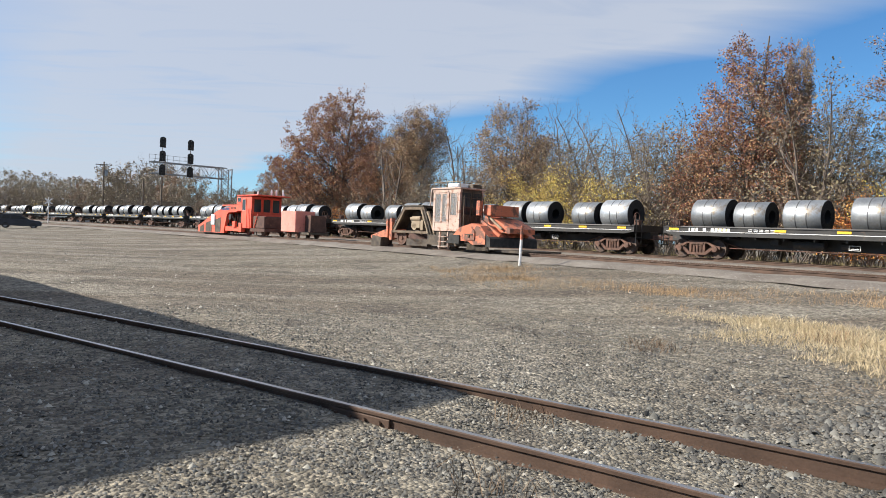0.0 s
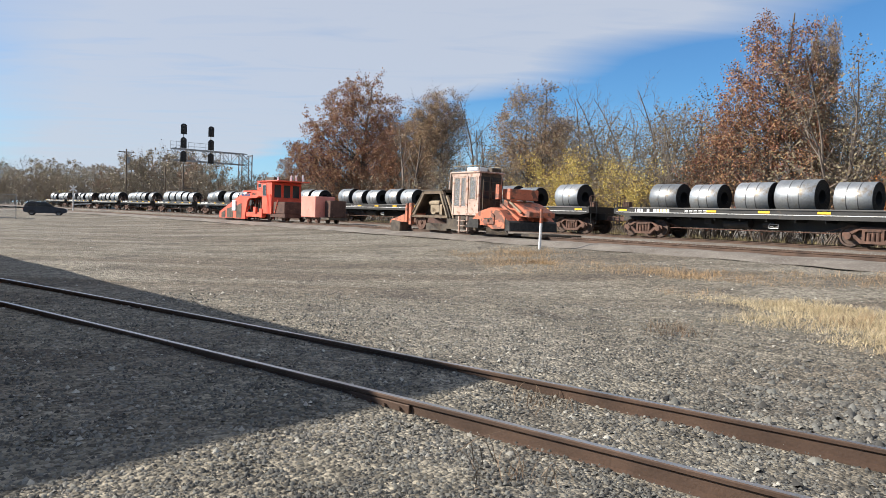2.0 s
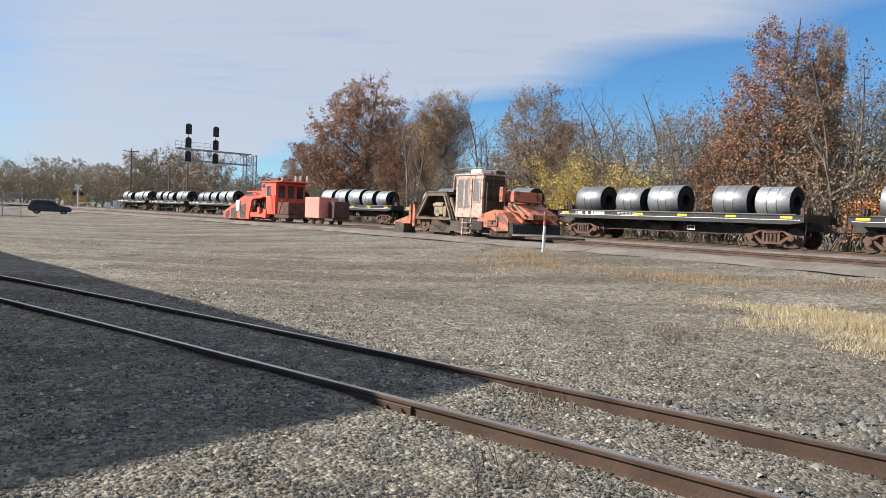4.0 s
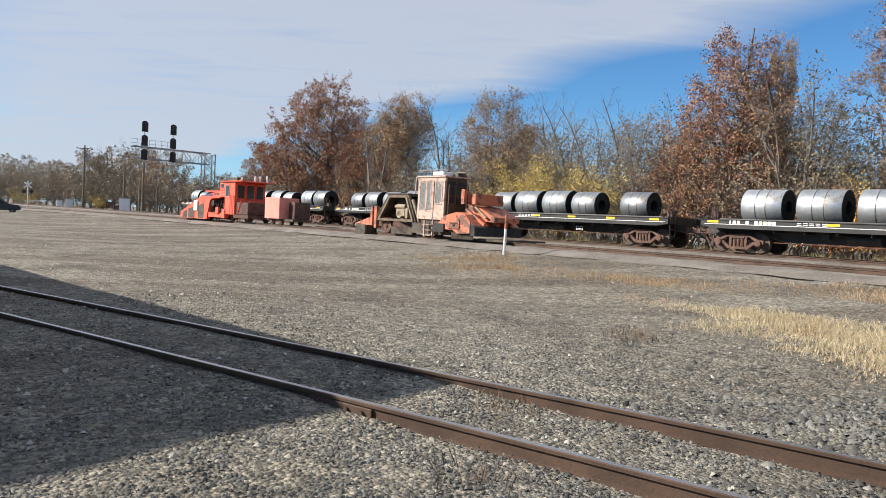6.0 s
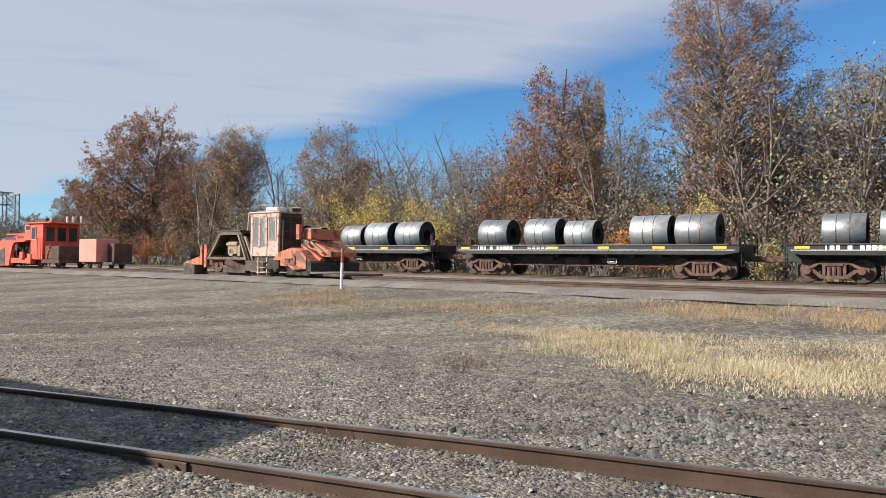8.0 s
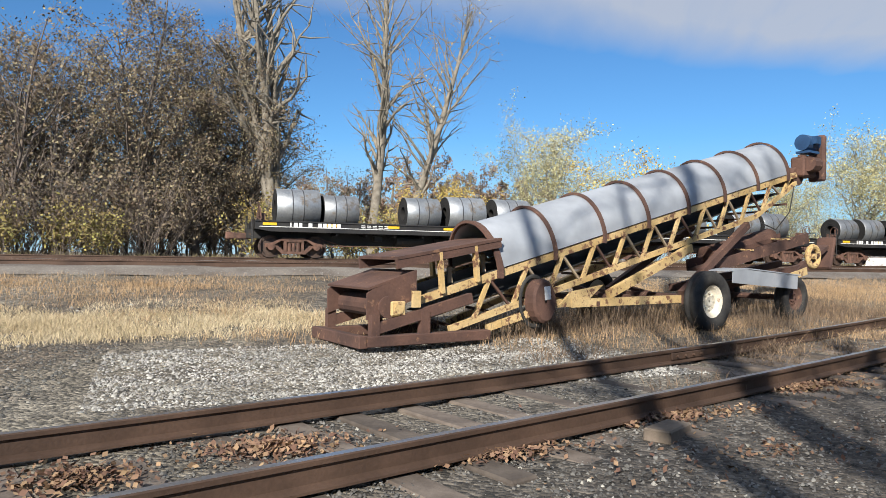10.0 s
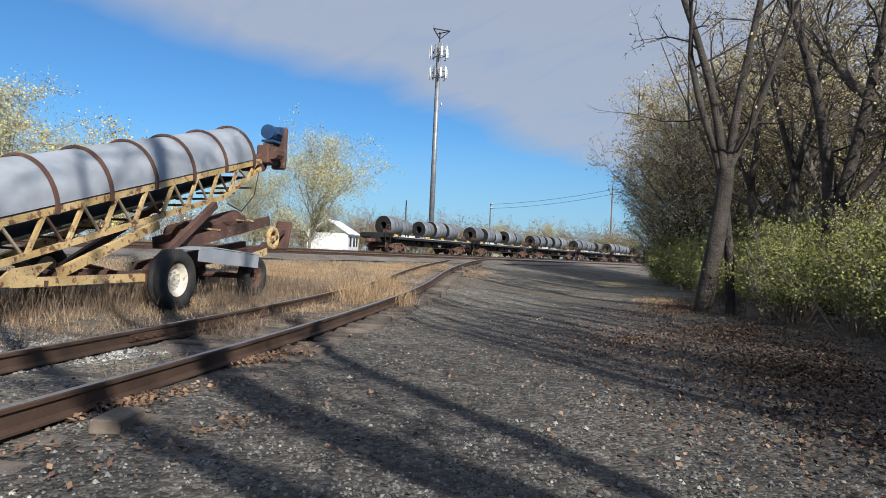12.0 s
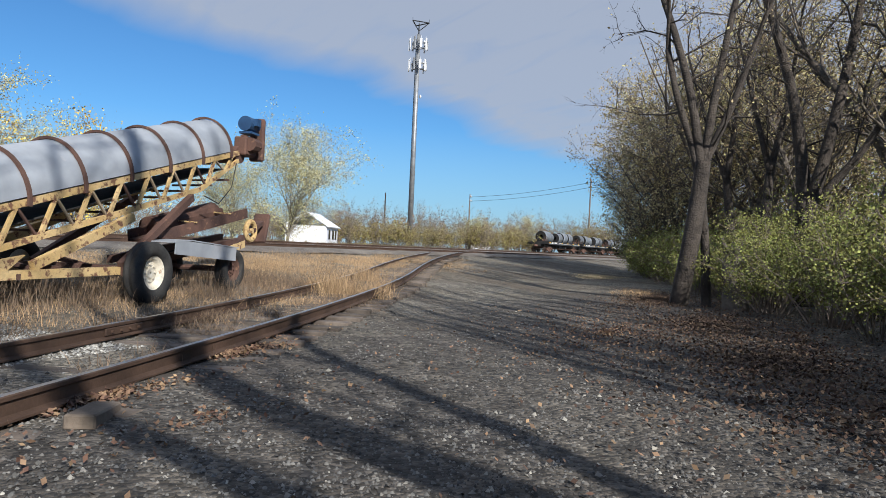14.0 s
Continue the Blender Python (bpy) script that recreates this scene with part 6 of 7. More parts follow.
def build_feeder():
    f = empty("feeder_conveyor", pose(CONV_X, CONV_Y, -0.05, 0, 0, CONV_A), "small rusty trough conveyor on two tyres with a grey fender", "conveyor")
    a, b = (6.9, -0.30, 0.98), (10.15, -0.30, 1.60)
    bm = bmesh.new()
    bar(bm, a, b, 0.62, 0.05)
    for sy in (-0.31, 0.31):
        bar(bm, (a[0], a[1] + sy, a[2] + 0.08), (b[0], b[1] + sy, b[2] + 0.08), 0.035, 0.22)
    part("trough", bm, M["rust"], f)
    bm = bmesh.new()
    rod(bm, (7.4, -0.05, 1.22), (9.6, -0.05, 1.66), 0.22, 14)
    part("screw_tube", bm, M["rust"], f, "rusty round tube")
    bm = bmesh.new()
    for k in (0.35, 0.75):
        p = Vector(a).lerp(Vector(b), k)
        bar(bm, (p.x, -0.66, p.z + 0.18), (p.x + 0.05, 0.2, p.z + 0.22), 0.07, 0.03)
    part("strap", bm, M["oldyellow"], f)
    bm = bmesh.new()
    bar(bm, (10.25, -0.62, 1.28), (10.7, -0.62, 1.50), 0.3, 0.08)
    box(bm, 10.85, -0.6, 1.36, 0.10, 0.4, 0.72, Euler((0, radians(16), 0)).to_matrix(), bevel=0.03)
    part("guard_plate", bm, M["rust"], f, "rusty guard plate")
    bm = bmesh.new()
    ring(bm, 10.15, -0.72, 1.28, 0.21, 0.06, "Y", 20, 8)
    rod(bm, (10.15, -0.78, 1.28), (10.15, -0.66, 1.28), 0.06, 10)
    part("pulley", bm, M["oldyellow"], f, "yellow pulley")
    bm = bmesh.new()
    bar(bm, (6.4, -0.98, 0.98), (7.0, -0.98, 1.02), 0.55, 0.02)
    bar(bm, (7.0, -0.98, 1.02), (8.7, -0.98, 0.90), 0.55, 0.02)
    bar(bm, (6.5, -1.24, 0.9), (8.6, -1.24, 0.76), 0.02, 0.26)
    part("fender", bm, M["galv"], f, "dull grey sheet fender")
    bm = bmesh.new()
    bar(bm, (6.6, -0.65, 0.62), (10.4, -0.65, 1.12), 0.10, 0.14)
    bar(bm, (6.6, 0.15, 0.62), (10.4, 0.15, 1.12), 0.10, 0.14)
    bar(bm, (9.1, -0.68, 0.6), (9.9, -0.68, 1.1), 0.10, 0.2)
    part("frame", bm, M["rust"], f)
    bm = bmesh.new()
    bar(bm, (9.0, -0.72, 0.78), (9.9, -0.72, 0.98), 0.03, 0.16)
    part("yellow_plate", bm, M["oldyellow"], f)
    bm = bmesh.new()
    rod(bm, (8.85, -1.0, 0.44), (8.85, 0.6, 0.44), 0.06, 8)
    part("axle", bm, M["rust"], f)
    for y in (-0.98, 0.5):
        wheel_parts(f, 8.85, y, 0.44, 0.44, 0.24, "rust")
    return f


build_conveyor()
build_feeder()


# ---- track machines ----
def framed_window(parent, name, x, z, sx, sz, y, thick=0.03, trim="cream", pane="glass"):
    bm = bmesh.new()
    box(bm, x, y, z, sx, thick, sz)
    w = part(name, bm, M[pane], parent, "dark window glass" if pane == "glass" else "dusty window glass")
    bm = bmesh.new()
    for q in ((0, sz / 2, sx + 0.06, 0.05), (0, -sz / 2, sx + 0.06, 0.05), (-sx / 2, 0, 0.05, sz + 0.06), (sx / 2, 0, 0.05, sz + 0.06)):
        box(bm, x + q[0], y, z + q[1], q[2], thick + 0.03, q[3])
    part("window_frame", bm, M[trim], w)
    return w


def end_window(parent, x, y, z, sy, sz, trim):
    bm = bmesh.new()
    box(bm, x, y, z, 0.03, sy, sz)
    w = part("window", bm, M["glass"], parent, "dark window glass")
    bm = bmesh.new()
    for q in ((0, sz / 2, sy + 0.06, 0.05), (0, -sz / 2, sy + 0.06, 0.05), (-sy / 2, 0, 0.05, sz + 0.06), (sy / 2, 0, 0.05, sz + 0.06)):
        box(bm, x, y + q[0], z + q[1], 0.05, q[2], q[3])
    part("window_frame", bm, M[trim], w)
    return w


def rail_wheel(parent, x, y, r=0.36):
    bm = bmesh.new()
    lathe(bm, [(0.03, -0.10), (0.10, -0.10), (0.11, -0.04), (r * 0.75, -0.02), (r * 0.8, -0.06), (r, -0.06), (r, 0.05), (r + 0.03, 0.06), (r + 0.03, 0.09), (0.03, 0.09)], "Y", 20)
    w = part("rail_wheel", bm, M["truck"], parent)
    w.matrix_basis = pose(x, y, r, 0, 0, 0 if y < 0 else 180)


def build_tamper():
    """Red arch-framed machine; x runs along the siding from its nose, z from the rail head."""
    s0 = -59.8
    x0, y0, a0 = line_at(s0 + 6, SIDING_W)
    m = empty("track_machine", pose(x0, y0, ground_z(x0, y0) + 0.2, 0, 0, a0) @ pose(-6, 0, 0), "bright red arch-framed track tamping machine parked on the siding", "rail machine")
    for sy in (-1.15, 1.15):
        bm = bmesh.new()
        prism(bm, [(0, 0.05), (0, 0.55), (4.4, 1.95), (8.6, 2.35), (8.6, 1.85), (7.9, 1.85), (7.6, 1.75), (6.2, 1.7), (5.9, 1.55), (5.4, 0.35), (5.4, 0.05)], sy - 0.14, sy + 0.14)
        part("side_frame", bm, M["red"], m)
        # solid dark slabs imitate the shaded depth of openings; the frame stays uncut
        bm = bmesh.new()
        for q in ((0.9, 0.28, 0.9, 0.42), (2.3, 0.45, 1.3, 0.75), (4.2, 0.6, 1.1, 1.0)):
            prism(bm, [(q[0] - q[2] / 2, q[1] - q[3] / 2), (q[0] - q[2] / 2, q[1] + q[3] / 2), (q[0] + q[2] / 2, q[1] + q[3] / 2 + 0.22), (q[0] + q[2] / 2, q[1] - q[3] / 2)], sy - 0.15 - 0.004, sy + 0.154)
        part("frame_opening", bm, M["grime_and_shade"], m, "plain dark slabs standing in for shaded frame openings")
    bm = bmesh.new()
    bar(bm, (0.2, 0, 0.6), (4.4, 0, 1.98), 2.1, 0.1)
    box(bm, 6.5, 0, 2.28, 4.2, 2.1, 0.1)
    box(bm, 0.1, 0, 0.3, 0.2, 2.4, 0.5)
    part("top_plate", bm, M["red"], m)
    bm = bmesh.new()
    box(bm, 3.3, -1.33, 1.1, 0.75, 0.12, 0.85, bevel=0.02)
    part("white_cabinet", bm, M["panelwhite"], m, "white equipment cabinet")
    for x in (6.4, 6.9, 7.35):
        for sy in (-0.75, 0.75):
            bm = bmesh.new()
            rod(bm, (x, sy, 1.7), (x, sy, 0.55), 0.10, 8)
            box(bm, x, sy, 0.7, 0.28, 0.4, 0.5)
            rod(bm, (x - 0.1, sy - 0.1, 0.5), (x - 0.1, sy - 0.1, 0.02), 0.04, 6)
            part("tamping_tool", bm, M["grime_and_shade"], m)
    bm = bmesh.new()
    box(bm, 6.9, -1.0, 0.42, 2.6, 0.5, 0.35)
    box(bm, 7.4, -1.28, 0.78, 0.5, 0.2, 0.5, bevel=0.03)
    box(bm, 8.5, -1.2, 0.55, 0.5, 0.3, 0.7, bevel=0.03)
    part("workhead_beam", bm, M["red"], m)
    bm = bmesh.new()
    rod(bm, (6.5, -1.3, 1.35), (6.5, -1.1, 1.35), 0.22, 14)
    ring(bm, 6.1, -1.2, 0.9, 0.3, 0.03, "Y", 16, 5)
    ring(bm, 6.7, -1.2, 1.0, 0.36, 0.03, "Y", 16, 5)
    part("hose", bm, M["rubber"], m)
    # cab
    bm = bmesh.new()
    box(bm, 8.15, -0.1, 2.62, 1.1, 2.3, 0.62, bevel=0.03)
    prism(bm, [(8.6, 0.55), (8.55, 2.95), (10.3, 2.95), (10.3, 0.55)], -1.28, -1.22)
    prism(bm, [(8.6, 0.55), (8.55, 2.95), (10.3, 2.95), (10.3, 0.55)], 1.1, 1.16)
    box(bm, 10.27, -0.06, 1.7, 0.06, 2.3, 2.4)
    box(bm, 9.4, -0.06, 0.6, 1.8, 2.3, 0.2)
    part("cab", bm, M["red"], m)
    bm = bmesh.new()
    box(bm, 9.7, -0.06, 3.0, 3.6, 2.7, 0.09, bevel=0.03)
    part("cab_roof", bm, M["red"], m, "red overhanging cab roof")
    framed_window(m, "window", 9.05, 2.3, 0.62, 0.85, -1.29, trim="pink")
    framed_window(m, "window", 8.15, 2.68, 0.62, 0.34, -1.26, trim="pink")
    for y in (-0.82, -0.06, 0.7):
        end_window(m, 10.32, y, 2.25, 0.6, 1.0, "red")
    bm = bmesh.new()
    for yy in (-1.2, -0.5):
        rod(bm, (10.5, yy, 0.3), (11.2, yy, 1.6), 0.03, 6)
    for i in range(4):
        box(bm, 10.55 + 0.17 * i, -0.85, 0.35 + 0.28 * i, 0.2, 0.7, 0.03)
    for x in (9.7, 10.2):
        rod(bm, (x, -1.36, 0.5), (x, -1.36, 2.0), 0.03, 6)
    part("steps", bm, M["red"], m, "red steps with handrails")
    bm = bmesh.new()
    box(bm, 11.3, -0.06, 1.0, 1.9, 2.2, 0.9, bevel=0.04)
    box(bm, 11.3, -0.06, 0.42, 2.4, 2.4, 0.25)
    part("engine_deck", bm, M["rust"], m)
    bm = bmesh.new()
    box(bm, 7.4, 0.1, 3.28, 1.6, 0.5, 0.3, bevel=0.04)
    box(bm, 8.3, 0.1, 3.12, 0.5, 0.3, 0.2)
    part("air_duct", bm, M["grime_and_shade"], m, "black roof duct")
    for x, y, h in ((9.9, -0.6, 0.28), (10.7, 0.1, 0.4), (10.9, 0.4, 0.4), (11.2, 0.8, 0.45)):
        bm = bmesh.new()
        rod(bm, (x, y, 3.0), (x, y, 3.05 + h), 0.07, 10)
        rod(bm, (x, y, 3.05 + h), (x, y, 3.10 + h), 0.05, 10)
        part("roof_beacon", bm, M["panelwhite"], m, "small white roof beacon")
    for x in (1.6, 8.9, 11.4):
        for y in (-0.76, 0.76):
            rail_wheel(m, x, y, 0.36)
    bm = bmesh.new()
    rod(bm, (-0.6, -0.4, 0.25), (0.1, -0.4, 0.35), 0.1, 8)
    box(bm, -0.5, 0.2, 0.35, 0.5, 1.2, 0.25)
    rod(bm, (-0.3, 0.3, 0.4), (-0.3, 0.3, 1.5), 0.05, 6)
    box(bm, -0.1, 0.5, 1.0, 0.3, 0.3, 0.7)
    part("front_boom", bm, M["grime_and_shade"], m)
    bm = bmesh.new()
    for k, wd in enumerate((0.2, 0.2, 0.2, 0.2, 0.2, 0.2)):
        box(bm, 4.9 + 0.27 * k, -1.296, 1.98, wd, 0.008, 0.2)
    part("name_mark", bm, M["blue"], m, "blue lettering as plain bars")
    bm = bmesh.new()
    for k in range(4):
        box(bm, 6.75 + 0.24 * k, -1.296, 2.05, 0.16, 0.008, 0.17)
    part("name_mark", bm, M["rust"], m, "dark red lettering as plain bars")
    # cart with two boxes behind
    x0, y0, a0 = line_at(-43.9, SIDING_W)
    c = empty("material_cart", pose(x0, y0, ground_z(x0, y0) + 0.2, 0, 0, a0), "small rail cart with faded red steel boxes behind the track machine", "rail cart")
    bm = bmesh.new()
    box(bm, -0.2, -0.3, 1.12, 2.1, 1.5, 1.45, bevel=0.03)
    part("box", bm, M["pink"], c, "faded pinkish-red steel box")
    bm = bmesh.new()
    box(bm, 1.3, 0.25, 1.0, 0.8, 1.2, 1.15, bevel=0.03)
    part("rear_box", bm, M["rust"], c, "dark rusty box")
    bm = bmesh.new()
    box(bm, 0.4, 0, 0.34, 3.6, 1.5, 0.14)
    part("frame", bm, M["grime_and_shade"], c)
    for x in (-0.55, 0.65):
        for y in (-0.76, 0.76):
            rail_wheel(c, x, y, 0.22)
    return m


def build_regulator():
    """Faded orange ballast machine; x from its nose along the siding."""
    s0 = -34.4
    x0, y0, a0 = line_at(s0 + 7, SIDING_W)
    m = empty("ballast_machine", pose(x0, y0, ground_z(x0, y0) + 0.2, 0, 0, a0) @ pose(-7, 0, 0), "weathered orange ballast regulator with a glazed cab and broom hood", "rail machine")
    bm = bmesh.new()
    prism(bm, [(0, 0.30), (0, 0.48), (1.7, 0.98), (1.9, 0.98), (1.9, 0.30)], -0.7, 0.7)
    box(bm, 1.75, -0.8, 0.95, 0.16, 0.2, 1.15)
    box(bm, 2.3, -0.95, 0.9, 0.2, 0.2, 1.3)
    part("nose", bm, M["orange"], m)
    bm = bmesh.new()
    box(bm, 1.35, -1.25, 0.08, 0.9, 0.16, 0.72, Euler((0, radians(6), 0)).to_matrix(), bevel=0.03)
    box(bm, 1.7, -0.9, 0.05, 0.12, 0.8, 0.7)
    part("plow_blade", bm, M["grime_and_shade"], m)
    for sy in (-0.95, 0.95):
        bm = bmesh.new()
        bar(bm, (2.5, sy, 0.75), (3.4, sy, 2.12), 0.14, 0.14)
        bar(bm, (3.4, sy, 2.15), (4.9, sy, 2.15), 0.14, 0.16)
        bar(bm, (4.85, sy, 2.2), (5.8, sy, 0.75), 0.14, 0.2)
        bar(bm, (2.2, sy, 0.78), (5.9, sy, 0.78), 0.14, 0.14)
        part("engine_frame", bm, M["dirty"], m)
    bm = bmesh.new()
    box(bm, 4.15, 0, 2.2, 1.7, 1.7, 0.08)
    prism(bm, [(2.6, 0.6), (3.4, 2.05), (4.8, 2.05), (5.7, 0.6)], -0.35, 0.9)
    bar(bm, (2.42, 0, 0.95), (3.36, 0, 2.24), 2.05, 0.06)
    box(bm, 4.1, 0, 2.28, 1.75, 2.1, 0.07)
    part("engine_hood", bm, M["grime_and_shade"], m)
    bm = bmesh.new()
    box(bm, 4.1, -0.55, 1.35, 0.75, 0.5, 0.7, bevel=0.04)
    rod(bm, (3.7, -0.75, 1.55), (4.5, -0.75, 1.55), 0.12, 10)
    rod(bm, (4.0, -0.8, 1.1), (4.0, -0.4, 1.1), 0.2, 14)
    box(bm, 4.6, -0.6, 1.2, 0.2, 0.4, 0.6)
    part("engine", bm, M["tan"], m)
    for k in range(3):
        bm = bmesh.new()
        rod(bm, (4.95 + 0.24 * k, -1.1, 2.05 - 0.05 * k), (5.5 + 0.24 * k, -1.1, 0.75), 0.055, 8)
        rod(bm, (4.95 + 0.24 * k, -1.1, 2.05 - 0.05 * k), (5.2 + 0.24 * k, -1.1, 1.45), 0.075, 8, mi=0)
        part("hydraulic_ram", bm, M["grime_and_shade" if k % 2 else "tan"], m)
    bm = bmesh.new()
    rod(bm, (3.45, 0.7, 2.2), (3.55, 0.7, 3.4), 0.035, 8)
    rod(bm, (3.55, 0.7, 3.4), (4.3, 0.7, 3.42), 0.035, 8)
    part("exhaust_pipe", bm, M["cream"], m, "pale bent exhaust pipe")
    bm = bmesh.new()
    box(bm, 5.0, 0, 0.52, 7.0, 1.3, 0.28)
    box(bm, 4.4, -0.8, 0.42, 1.2, 0.4, 0.42, Euler((0, radians(24), 0)).to_matrix())
    part("chassis", bm, M["rust"], m)
    bm = bmesh.new()
    box(bm, 4.5, -0.85, 0.2, 1.7, 0.3, 0.4)
    box(bm, 6.8, -0.6, 0.5, 2.8, 0.9, 0.75)
    part("underframe_gear", bm, M["grime_and_shade"], m)
    for x in (3.0, 7.1):
        for y in (-0.76, 0.76):
            rail_wheel(m, x, y, 0.42)
    # cab
    for x in (5.95, 6.97, 7.75):
        for y in (-1.1, 0.35):
            bm = bmesh.new()
            box(bm, x, y, 2.05, 0.12, 0.12, 2.2)
            part("cab_pillar", bm, M["cream"], m)
    # rear end panel and header are coloured dark for that end's shade
    for name_, mat_, q in (("side_panel", "cream", (6.85, -1.1, 1.12, 1.9, 0.08, 0.42)), ("side_panel", "cream", (6.85, 0.35, 1.12, 1.9, 0.08, 0.42)), ("header", "cream", (6.85, -1.1, 3.08, 2.0, 0.12, 0.2)),
                           ("cab_door", "cream", (7.38, -1.1, 1.35, 0.64, 0.07, 0.8)), ("cab_floor", "grime_and_shade", (6.85, -0.37, 0.95, 1.9, 1.5, 0.12)), ("end_panel", "grime_and_shade", (7.75, -0.37, 1.35, 0.08, 1.45, 0.9)), ("front_panel", "cream", (5.95, -0.37, 1.3, 0.08, 1.45, 0.7)), ("end_header", "grime_and_shade", (7.75, -0.37, 3.05, 0.08, 1.45, 0.25))):
        bm = bmesh.new()
        box(bm, *q)
        part(name_, bm, M[mat_], m)
    bm = bmesh.new()
    box(bm, 6.85, -0.37, 3.2, 2.1, 1.7, 0.10, bevel=0.03)
    part("cab_roof", bm, M["cream"], m)
    framed_window(m, "window", 6.24, 2.15, 0.46, 1.55, -1.13, trim="cream", pane="clear")
    framed_window(m, "window", 6.72, 2.15, 0.38, 1.55, -1.13, trim="cream", pane="clear")
    framed_window(m, "door_window", 7.38, 2.35, 0.48, 1.2, -1.13, trim="cream", pane="clear")
    # rear window trims share the painted shade tone, front ones stay cream
    for y in (-0.72, -0.02):
        end_window(m, 7.8, y, 2.4, 0.6, 1.2, "grime_and_shade")
        end_window(m, 5.92, y, 2.3, 0.6, 1.2, "cream")
    bm = bmesh.new()
    box(bm, 6.95, -0.4, 3.36, 0.8, 0.9, 0.28, bevel=0.04)
    part("roof_unit", bm, M["panelwhite"], m, "white roof air unit")
    bm = bmesh.new()
    box(bm, 7.3, 0.1, 3.34, 0.8, 0.6, 0.26, bevel=0.04)
    part("roof_box", bm, M["grime_and_shade"], m)
    bm = bmesh.new()
    for y in (-1.15, 0.4):
        rod(bm, (5.9, y, 3.55), (7.8, y, 3.55), 0.02, 6)
        for x in (5.9, 6.85, 7.8):
            rod(bm, (x, y, 3.2), (x, y, 3.55), 0.02, 6)
    for x in (5.9, 7.8):
        rod(bm, (x, -1.15, 3.55), (x, 0.4, 3.55), 0.02, 6)
    part("roof_rail", bm, M["tan"], m)
    bm = bmesh.new()
    for i in range(3):
        box(bm, 6.9, -1.25, 0.05 + 0.28 * i, 0.6, 0.3, 0.03)
    for x in (6.6, 7.2):
        box(bm, x, -1.25, 0.4, 0.05, 0.1, 0.9)
    part("cab_step", bm, M["cream"], m)
    bm = bmesh.new()
    for i in range(4):
        box(bm, 7.95, -1.0 + 0.42 * i, 1.9, 0.04, 0.03, 1.8)
    for z in (1.2, 1.7, 2.2, 2.7):
        box(bm, 7.95, -0.37, z, 0.03, 1.35, 0.03)
    part("guard_grille", bm, M["grime_and_shade"], m)
    # broom end
    bm = bmesh.new()
    box(bm, 9.25, 0.2, 2.05, 0.5, 1.9, 0.55, bevel=0.02)
    box(bm, 8.95, -0.95, 2.15, 0.2, 0.2, 0.75)
    part("tank", bm, M["orange"], m, "orange tank with a dark marking")
    bm = bmesh.new()
    prism(bm, [(8.7, 1.0), (8.9, 1.75), (9.6, 1.6), (10.5, 1.15), (10.5, 0.9)], -0.5, 1.2)
    part("hood_slope", bm, M["orange"], m)
    bm = bmesh.new()
    ol = [(7.6, 0.45), (8.3, 1.12), (9.0, 1.32), (9.55, 1.18), (10.0, 0.88), (10.0, 0.30), (9.2, 0.25), (8.9, 0.42)]
    prism(bm, ol, -1.55, -1.45)
    part("broom_side", bm, M["orange"], m, "orange side plate of the broom hood")
    bm = bmesh.new()
    prism(bm, [(8.6, 0.5), (8.6, 0.95), (8.8, 1.12), (9.15, 1.12), (9.35, 0.95), (9.35, 0.5)], -1.60, -1.56)
    part("broom_hatch", bm, M["orange"], m)
    bm = bmesh.new()
    box(bm, 9.0, -1.62, 0.78, 0.5, 0.03, 0.05), box(bm, 9.0, -1.62, 0.68, 0.12, 0.05, 0.12)
    part("hatch_latch", bm, M["grime_and_shade"], m)
    bm = bmesh.new()
    prism(bm, [(9.0, 1.30), (9.55, 1.18), (10.2, 0.62), (10.25, 0.62), (9.6, 1.23), (9.0, 1.35)], -1.5, 1.6)
    part("broom_hood", bm, M["orange"], m)
    bm = bmesh.new()
    prism(bm, [(9.95, 0.85), (10.28, 0.62), (10.3, 0.18), (10.0, 0.18)], -1.52, 1.62)
    box(bm, 9.2, 0.1, 0.6, 1.4, 3.0, 0.6)
    part("broom_flap", bm, M["rubber"], m, "black rubber hood flap")
    bm = bmesh.new()
    prism(bm, [(7.45, 0.28), (7.75, 0.72), (8.35, 0.72), (8.35, 0.28)], -1.62, -1.0)
    part("wheel_flap", bm, M["rubber"], m)
    for y in (-0.9, 0.0, 0.9):
        bm = bmesh.new()
        bar(bm, (9.1, y, 1.5), (10.3, y, 0.75), 0.12, 0.14)
        part("hood_rib", bm, M["orange"], m)
    bm = bmesh.new()
    rod(bm, (9.0, -0.6, 1.9), (10.1, -0.6, 1.1), 0.06, 8)
    rod(bm, (9.0, 0.5, 1.9), (10.1, 0.5, 1.1), 0.06, 8)
    part("lift_cylinder", bm, M["tan"], m)
    bm = bmesh.new()
    for i in range(26):
        rod(bm, (8.7 + 0.055 * i, -1.4, 0.45), (8.72 + 0.055 * i, -1.42, -0.02), 0.02, 5)
    part("broom_bristles", bm, M["grime_and_shade"], m)
    bm = bmesh.new()
    box(bm, 11.0, 0.2, 0.02, 1.7, 2.6, 0.12)
    part("rear_skid", bm, M["grime_and_shade"], m)
    return m


build_tamper()
build_regulator().scale = (1.07, 1.0, 0.93)


